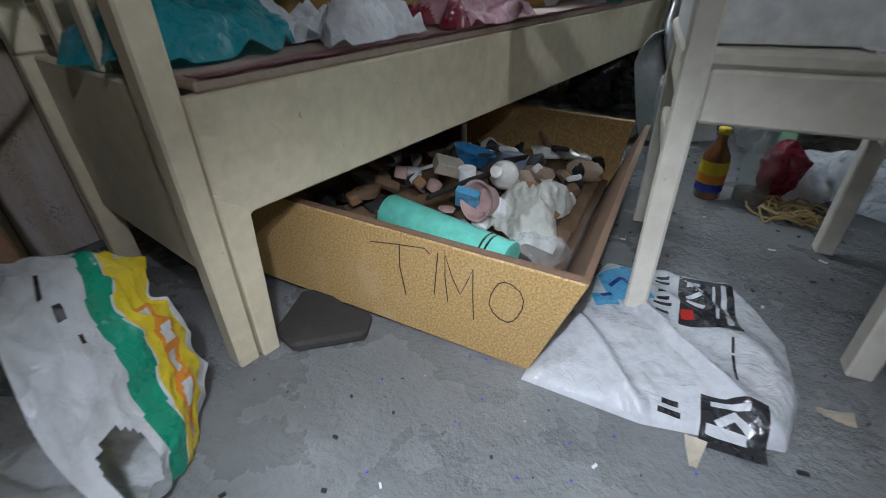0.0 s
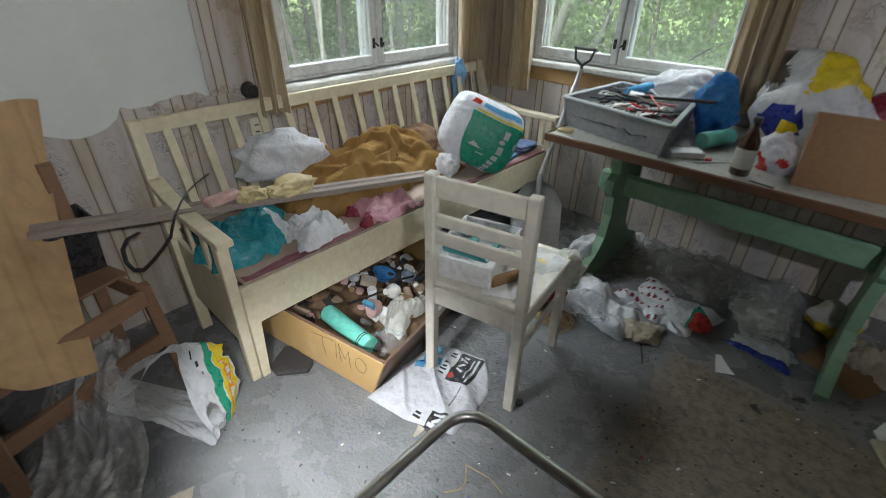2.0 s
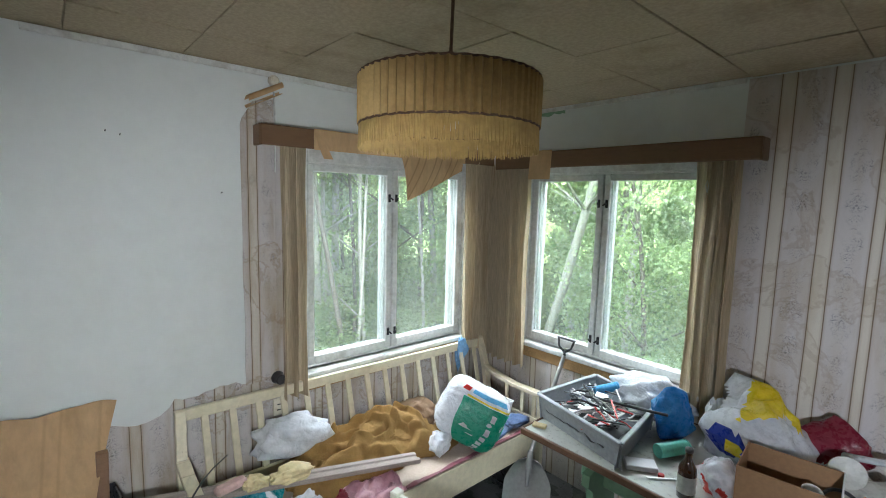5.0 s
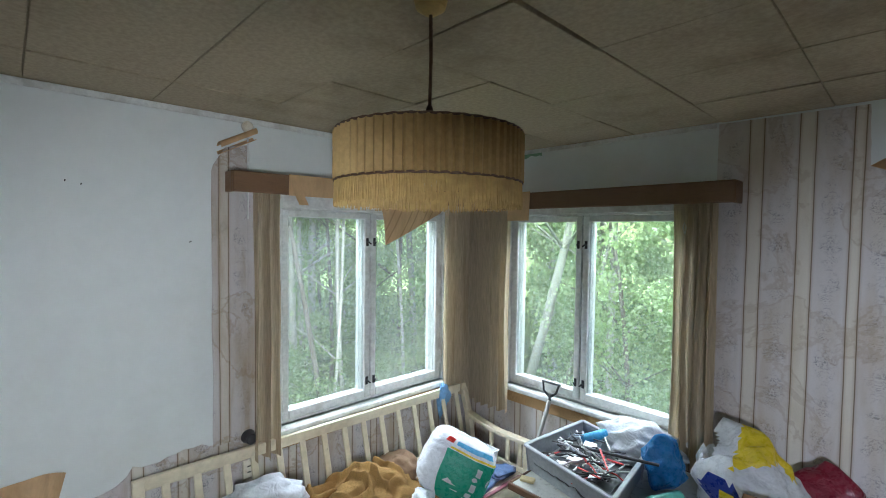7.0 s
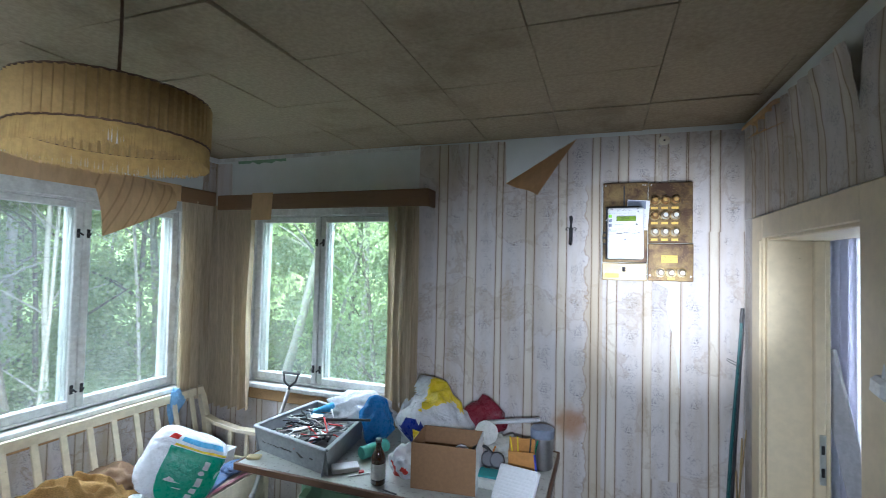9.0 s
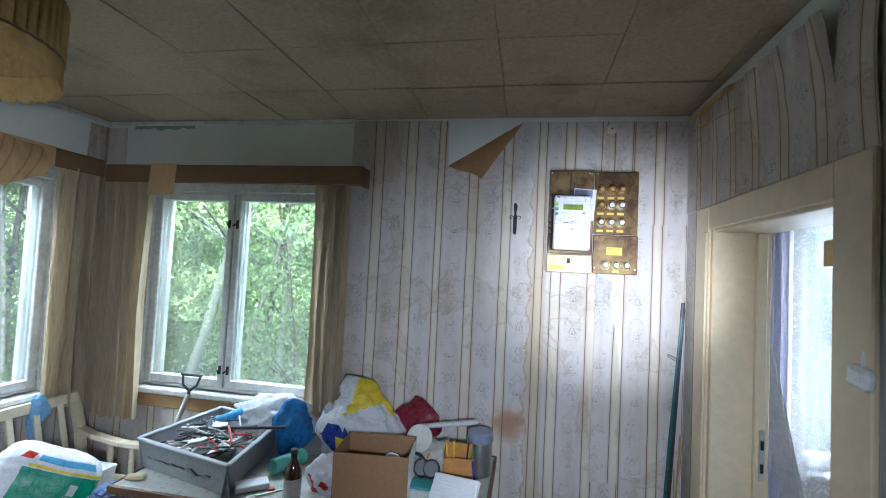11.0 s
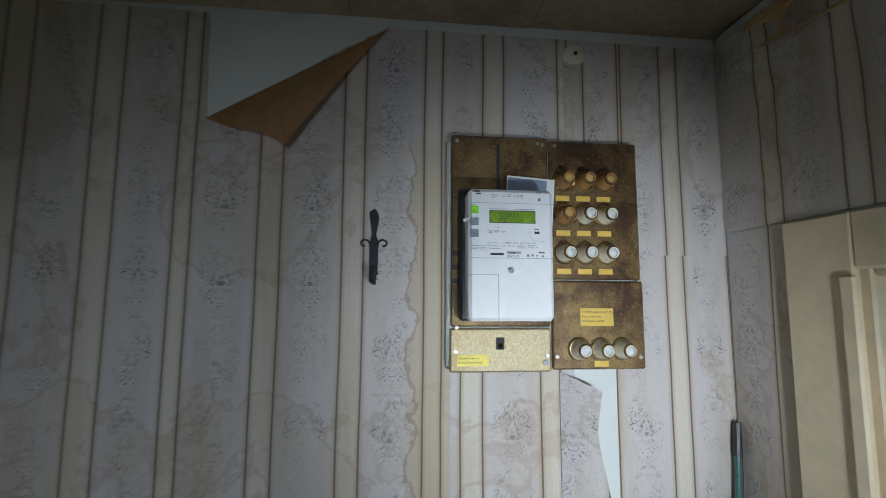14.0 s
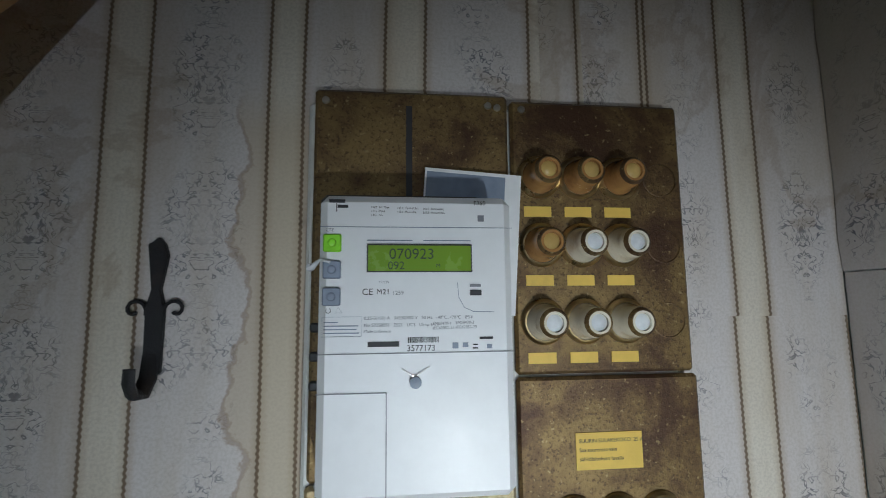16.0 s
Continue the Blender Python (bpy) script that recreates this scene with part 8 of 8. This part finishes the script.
part("scoop", Shape().sheet(scoop, 24, 24, 0.003), M["alu"], sh, smooth=True)
part("socket", Shape().tube([(0.83, -0.51, 0.21), (0.79, -0.445, 0.30), (0.765, -0.40, 0.36)], [0.010, 0.019, 0.017], 12), M["alu"], sh, smooth=True)
part("shaft", Shape().tube([(0.765, -0.40, 0.35), (0.74, -0.06, 0.885)], 0.014, 12), M["steel"], sh, smooth=True)
part("grip_yoke", Shape().tube([(0.74, -0.058, 0.885), (0.735, -0.05, 0.905), (0.685, -0.04, 0.935), (0.672, -0.03, 0.99)], [0.010, 0.008, 0.007, 0.007], 8).tube([(0.735, -0.05, 0.905), (0.775, -0.04, 0.935), (0.79, -0.03, 0.99)], [0.008, 0.007, 0.007], 8), M["black_plastic"], sh, smooth=True)
part("grip", Shape().tube([(0.664, -0.03, 0.99), (0.798, -0.03, 0.99)], 0.008, 8), M["black_plastic"], sh, smooth=True)

# ---------- rubbish under and before the table ----------
G = "rubbish bags under the table"
wrapper("plastic_bag", (1.42, -0.82), (0.42, 0.38), [M["bag_white"], M["bag_red"]], "thin white plastic bag with a red corner, lying slack", 91, high=0.085, group=G, paint=lambda c, n: 1 if c.x < 1.28 and c.y < -0.80 else 0)
wrapper("plastic_bag", (1.64, -0.62), (0.44, 0.34), [M["bag_white"], M["bag_maroon"]], "white plastic bag with rows of red dots, lying flat", 92, rot=-15, high=0.06, group=G, n=18, paint=lambda c, n: 1 if (int(c.x * 70) % 2 and int(c.y * 45) % 3 == 0 and c.x < 1.66) else 0)
wrapper("food_wrapper", (1.78, -0.66), (0.20, 0.22), [M["bag_white"], M["bag_red"], M["bag_green"]], "torn food wrapper in white, red and green", 105, floor=0.035, rot=25, high=0.04, group=G, category="wrapper", paint=lambda c, n: 1 if c.x > 1.78 and c.y < -0.66 else (2 if c.x > 1.77 else 0))
wrapper("food_wrapper", (1.64, -0.87), (0.22, 0.18), M["peel"], "crumpled yellowish paper wrapper", 106, rot=10, high=0.05, group=G, category="wrapper")
bag("plastic_bag", (2.00, -0.42, 0.07), (0.34, 0.38, 0.26), [M["clear"]], "full clear plastic bag", 93, 0.001, crease=0.6, group=G)
bag("plastic_bag", (2.02, -0.42, 0.045), (0.24, 0.28, 0.14), [M["bag_cream"]], "milky rubbish inside a clear bag", 94, 0.001, crease=0.6, group=G)
wrapper("plastic_bag", (2.06, -0.60), (0.30, 0.20), [M["bag_white"], M["bag_navy"]], "flat white wrapper with a blue edge", 95, high=0.03, rot=-10, group=G, paint=lambda c, n: 1 if c.y < -0.655 else 0)
wrapper("plastic_bag", (1.58, -0.28), (0.70, 0.44), [M["clear_dusty"]], "heap of dusty clear plastic film", 96, high=0.13, group=G, n=20)
wrapper("plastic_bag", (1.90, -0.22), (0.50, 0.36), [M["clear_dusty"]], "dusty clear plastic film against the wall", 107, high=0.11, rot=12, group=G, n=18)
bag("plastic_bag", (1.18, -0.55, 0.09), (0.18, 0.22, 0.22), [M["bag_white"]], "white plastic bag by the scoop", 97, 0.001, crease=0.55, group=G)
bag("plastic_bag", (1.26, -0.98, 0.10), (0.14, 0.10, 0.15), [M["bag_maroon"]], "small red bag behind the bottles", 98, 0.001, group=G)
bag("plastic_bag", (1.42, -0.96, 0.07), (0.18, 0.16, 0.16), [M["clear"]], "clear bag with a blue cap behind the chair", 99, 0.001, group=G)
bag("plastic_bag", (0.93, -0.80, 0.20), (0.16, 0.20, 0.24), [M["clear"]], "clear plastic bag behind the drawer", 100, None, group=G)
bag("plastic_bag", (2.24, -0.30, 0.07), (0.18, 0.20, 0.18), [M["bag_yellow"], M["bag_cream"]], "yellow and white bag under the table end", 101, 0.001, group=G, paint=lambda c, n: 1 if c.z > 0.09 else 0)
wrapper("paper_scrap", (2.36, -0.42), (0.26, 0.28), M["peel"], "crumpled paper under the table end", 102, high=0.09, category="paper", group=G)
wrapper("carton", (2.33, -0.53), (0.30, 0.26), M["cardboard"], "flattened brown carton by the table end", 103, rot=-30, high=0.03, category="carton", group=G, n=8)
bag("paper_scrap", (2.475, -0.815, 0.03), (0.085, 0.075, 0.06), [M["paper"]], "crumpled ball of white paper", 108, 0.001, category="paper", group=G, crease=0.6)
single("board", Shape().box((2.60, -0.86, 0.012), (0.30, 0.16, 0.018), rot=(0, 0, 28), bev=0.003), M["peel"], "pale board lying on the floor", "board", smooth=False)
single("cardboard_sheet", Shape().box((2.545, -0.50, 0.16), (0.008, 0.30, 0.31), rot=(0, 8, 12), bev=0.002), M["cardboard"], "flat piece of cardboard standing by the table end", "cardboard", smooth=False)
bag("plastic_bag", (0.55, -0.35, 0.14), (0.4, 0.3, 0.3), [M["bag_black"]], "dark bag of rubbish in the corner under the settle", 104, 0.001, group=G)
# the black piece at x 2.118 is added in place of a dark floor stain
for i, (x, y, a, k, lab) in enumerate([(1.956, -0.826, -62, "paper", "torn piece of white card on the floor"), (0.935, -2.57, 60, "peel", "torn scrap of card on the floor"), (1.53, -1.22, -60, "clear", "strip of clear film on the floor"), (1.29, -1.90, 100, "peel", "dry curled peel on the floor"), (1.43, -1.72, 10, "peel", "brown dry leaf on the floor"), (2.118, -0.98, 140, "black_plastic", "small black piece standing in for a dark stain on the floor"), (1.89, -1.46, 0, "red_plastic", "tiny red scrap on the floor"), (2.22, -0.82, 30, "black_plastic", "black scrap on the floor")]):
    s = Shape().sheet(lambda u, v, x=x, y=y, a=a: ((x + (u - 0.5) * 0.11 * math.cos(radians(a)) - (v - 0.5) * 0.05 * (0.4 + u) * math.sin(radians(a))), (y + (u - 0.5) * 0.11 * math.sin(radians(a)) + (v - 0.5) * 0.05 * (0.4 + u) * math.cos(radians(a))), 0.003 + 0.012 * (u - 0.4) ** 2 + 0.006 * abs(noise.noise(Vector((u * 4, v * 4, x * 9))))), 8, 6, 0.0015)
    if i in (3, 4, 5, 6, 7):
        c = Vector((x, y, 0))
        k2 = 0.12 if i == 6 else 0.4
        bmesh.ops.transform(s.bm, verts=s.bm.verts, matrix=Matrix.Translation(c) @ Matrix.Diagonal((k2, k2, 1.0, 1)) @ Matrix.Translation(-c))
    single("floor_scrap", s, M[k], lab, "scrap", "scraps on the floor")
single("crown_cork", Shape().lathe([(0.016, 0.0005), (0.016, 0.010), (0.013, 0.012), (0.006, 0.012), (0.005, 0.009), (0.0005, 0.009)], 18, Matrix.Translation((1.47, -1.556, 0))), M["black_plastic"], "black bottle cap lying on the floor", "cap")
single("wire", Shape().tube([(1.50 + 0.03 * math.sin(k * 0.5), -1.99 + k * 0.016, 0.004 + 0.004 * math.sin(k)) for k in range(8)] + [(1.57, -1.86, 0.004), (1.63, -1.87, 0.003)], 0.0022, 5), M["straw"], "pale bent wire on the floor", "wire")
single("stick", Shape().beam((1.72, -1.05, 0.006), (1.66, -0.92, 0.006), 0.008, 0.006), M["iron"], "thin dark stick on the floor", "stick")
s = Shape()
rng = random.Random(91)
for i in range(420):
    x, y = rng.uniform(0.7, 2.6), rng.uniform(-2.4, -0.7)
    r = rng.uniform(0.0012, 0.0045)
    s.box((x, y, r * 0.4), (r * rng.uniform(1, 3), r * 1.2, r * 0.8), rot=(0, 0, rng.uniform(0, 180)), bev=0)
tagged(single("crumbs", s, M["iron"], "dark crumbs and grit scattered on the floor", "grit", smooth=False), kind="stuff")
s = Shape()
for i in range(40):
    x, y = rng.gauss(1.1, 0.25), rng.gauss(-1.95, 0.18)
    bmesh.ops.create_icosphere(s.bm, subdivisions=1, radius=0.0024, matrix=Matrix.Translation((x, y, 0.0024)))
tagged(single("beads", s, M["blue_pen"], "small dark blue beads scattered on the floor", "beads"), kind="stuff")
s = Shape()
for i in range(60):
    x, y = rng.uniform(0.8, 2.4), rng.uniform(-2.3, -0.9)
    r = rng.uniform(0.002, 0.006)
    s.box((x, y, 0.0012), (r * rng.uniform(1, 3), r, 0.002), rot=(0, 0, rng.uniform(0, 180)), bev=0)
tagged(single("flakes", s, M["paper"], "pale paint flakes scattered on the floor", "flakes", smooth=False), kind="stuff")

# ---------- papers and fittings on the walls ----------
A, B, C = Vector((0.131, -0.985, 2.222)), Vector((0.131, -0.50, 2.222)), Vector((0.135, -0.925, 1.865))
D = Vector((0.16, -0.47, 2.07))
s = Shape().sheet(lambda u, v: (A.lerp(B, u)).lerp(C.lerp(D, u), v) + Vector((0.03 * math.sin(3.14 * v) + 0.01 * math.sin(5 * u), 0.02 * v * (1 - u), 0)), 20, 20, 0.0015)
single("wallpaper_flap", s, M["flap_back"], "loose brown-backed wallpaper hanging over the west window", "wallpaper")
s = Shape().sheet(lambda u, v: (0.44 + 0.17 * u, -0.127 - 0.012 * v, 2.212 - 0.185 * v), 8, 8, 0.0015)
single("wallpaper_flap", s, M["paper_back"], "scrap of brown paper over the north pelmet", "wallpaper")
s = Shape().sheet(lambda u, v: (0.131 + 0.05 * v * v, -1.50 + 0.05 * u + 0.03 * v, 2.225 - 0.15 * v), 6, 8, 0.0015)
single("wallpaper_flap", s, M["paper_back"], "curled strip of paper on the pelmet end", "wallpaper")
s = Shape().sheet(lambda u, v: (0.03 + 0.035 * math.cos(5.2 * u), -1.80 + 0.17 * v, 2.33 + 0.09 * v + 0.03 * math.sin(5.2 * u)), 16, 8, 0.0015)
single("paper_roll", s, M["paper_back"], "roll of loose wallpaper sticking to the wall", "wallpaper")
s = Shape().sheet(lambda u, v: (XE - 0.034 - (0.026 + 0.016 * v) * math.cos(4.6 * u), -0.16 - 0.40 * v, 2.415 - 0.035 * v + (0.034 + 0.016 * v) * math.sin(4.6 * u)), 18, 12, 0.0015)
single("paper_roll", s, M["paper_back"], "roll of loose wallpaper under the ceiling corner", "wallpaper")
kn = thing("cable_knob", "porcelain cable knob high on the wall", "knob", (0, -1.66, 2.45))
part("disc", Shape().lathe([(0.028, 0), (0.028, 0.012), (0.02, 0.02), (0.0005, 0.021)], 20, Matrix.Translation((0.004, -1.66, 2.455)) @ pose(0, 0, 0, 0, 90, 0)), M["porcelain"], kn, smooth=True)
part("cable", Shape().tube([(0.008, -1.66, 2.43), (0.008, -1.655, 2.30), (0.008, -1.66, 2.0)], 0.005, 7), M["window_paint"], kn)
s = Shape().sheet(lambda u, v: (0.19 + 0.42 * u, -0.006, 2.485 - (0.035 + 0.025 * noise.noise(Vector((u * 8, 0, 2)))) * v), 20, 3, 0.0015)
single("wallpaper_scrap", s, M["green_paint"], "torn scrap of green paint under the ceiling", "scrap")
wl = thing("wall_lamp_holder", "black bakelite lamp holder on the wall", "lamp holder", (0, -1.665, 0.90))
part("holder", Shape().lathe([(0.03, 0), (0.035, 0.012), (0.026, 0.03), (0.026, 0.06), (0.02, 0.065)], 20, Matrix.Translation((0.004, -1.665, 0.905)) @ pose(0, 0, 0, 0, 90, 0)), M["black_plastic"], wl, smooth=True)
so = thing("wall_socket", "grubby white wall socket", "socket", (0, -1.66, 0.72))
part("plate", Shape().box((0.010, -1.66, 0.735), (0.014, 0.062, 0.095), bev=0.004), M["porcelain"], so)
for z in (0.75, 0.72):
    part("hole", Shape().box((0.0175, -1.66, z), (0.001, 0.02, 0.006), bev=0), M["iron"], so)
for y, z in ((-1.92, 1.887), (-2.31, 2.12), (-2.36, 2.13)):
    single("nail", Shape().tube([(0.001, y, z), (0.018, y, z + 0.004), (0.022, y, z + 0.002)], 0.0022, 6), M["iron"], "rusty nail in the wall", "nail", "nails")
rods = thing("fishing_rods", "dark green fishing rods leaning in the corner", "fishing rod", (3.30, -0.05, 0))
part("rod", Shape().tube([(3.265, -0.07, 0.003), (3.318, -0.05, 0.9), (3.372, -0.02, 1.572)], [0.010, 0.008, 0.0065], 8), M["fishing_green"], rods, smooth=True)
part("rod", Shape().tube([(3.285, -0.06, 0.003), (3.335, -0.045, 0.9), (3.378, -0.018, 1.545)], [0.009, 0.007, 0.005], 8), M["black_plastic"], rods, smooth=True)
part("rod_tip", Shape().tube([(3.365, -0.024, 1.50), (3.372, -0.02, 1.572)], 0.0085, 8), M["black_plastic"], rods)
for z in (1.32, 1.28, 0.9):
    x = 3.265 + 0.107 * z / 1.572
    part("binding", Shape().tube([(x, -0.07 + 0.05 * z / 1.57, z), (x + 0.0015, -0.07 + 0.05 * (z + 0.02) / 1.57, z + 0.022)], 0.0095, 8), M["black_plastic"], rods)
part("guide", Shape().tube([(3.352, -0.035, 1.30), (3.30, -0.05, 1.325), (3.295, -0.052, 1.318), (3.352, -0.04, 1.285)], 0.0015, 5), M["iron"], rods)
single("twig", Shape().tube([(3.36, -0.03, 0.003), (3.345, -0.05, 0.5), (3.36, -0.06, 0.95)], 0.004, 5).tube([(3.345, -0.05, 0.5), (3.33, -0.08, 0.8)], 0.003, 5).tube([(3.35, -0.055, 0.7), (3.37, -0.09, 1.0)], 0.0025, 5), M["straw"], "dry branching twig standing in the corner", "twig")
sw = thing("light_switch", "white plastic switch hanging from its cable", "switch", (XE, -1.227, 1.467))
part("body", Shape().box((XE - 0.03, -1.227, 1.482), (0.03, 0.065, 0.05), rot=(10, 0, 0), bev=0.01), M["white_plastic"], sw)
part("cable", Shape().tube([(XE - 0.012, -1.227, 1.577), (XE - 0.02, -1.222, 1.537), (XE - 0.028, -1.227, 1.505)], 0.005, 7), M["white_plastic"], sw)

# ---------- the porch beyond the doorway ----------
M["lace"] = clear_film("white_lace", (0.95, 0.95, 0.98), 0.55, 0.8, 55.0)
M["sheer"] = film("lilac_sheer", (0.84, 0.83, 0.90), 0.8, 0.1, 0.6)


def lace(u, v):
    return (3.82 + 0.95 * u, -0.06 - 0.022 * math.sin(u * 36) - 0.01 * math.sin(u * 11 + v), 0.62 + 1.42 * v)


single("lace_curtain", Shape().sheet(lace, 70, 20, 0), M["lace"], "white lace curtain across the bright porch window", "curtain")
single("curtain", Shape().sheet(lambda u, v: (3.70 + 0.11 * u, -0.05 - 0.02 * math.sin(u * 22), 0.55 + 1.5 * v), 40, 16, 0.001), M["sheer"], "pale lilac side curtain in the porch", "curtain", "curtains")
M["grey_paint"] = surface("grey_painted_board", (0.45, 0.44, 0.46), 0.6, big=5, dirty=0.3, bump=0.1)
single("board", Shape().beam((3.86, -0.33, 0.01), (3.645, -0.17, 1.42), 0.02, 0.085, up=(0.6, -0.8, 0), bev=0.003), M["grey_paint"], "grey board leaning in the porch", "board", smooth=False)
pl2 = thing("porch_lamp", "small brass drum lamp hanging in the porch", "lamp", (3.95, -0.70, 1.74))
LM = Matrix.Translation((3.64, -0.80, 0))
M["brass_dark"] = surface("tarnished_brass_shade", (0.34, 0.26, 0.12), 0.35, 0.8, big=8, dirty=0.5, dirt=(0.1, 0.07, 0.03), bump=0.05)
part("shade", Shape().lathe([(0.098, 1.745), (0.1, 1.747), (0.1, 1.825), (0.092, 1.83), (0.03, 1.832)], 30, LM), M["brass_dark"], pl2, smooth=True)
part("stem", Shape().lathe([(0.035, 1.832), (0.03, 1.855), (0.008, 1.86), (0.006, 2.49)], 14, LM), M["iron"], pl2, smooth=True)
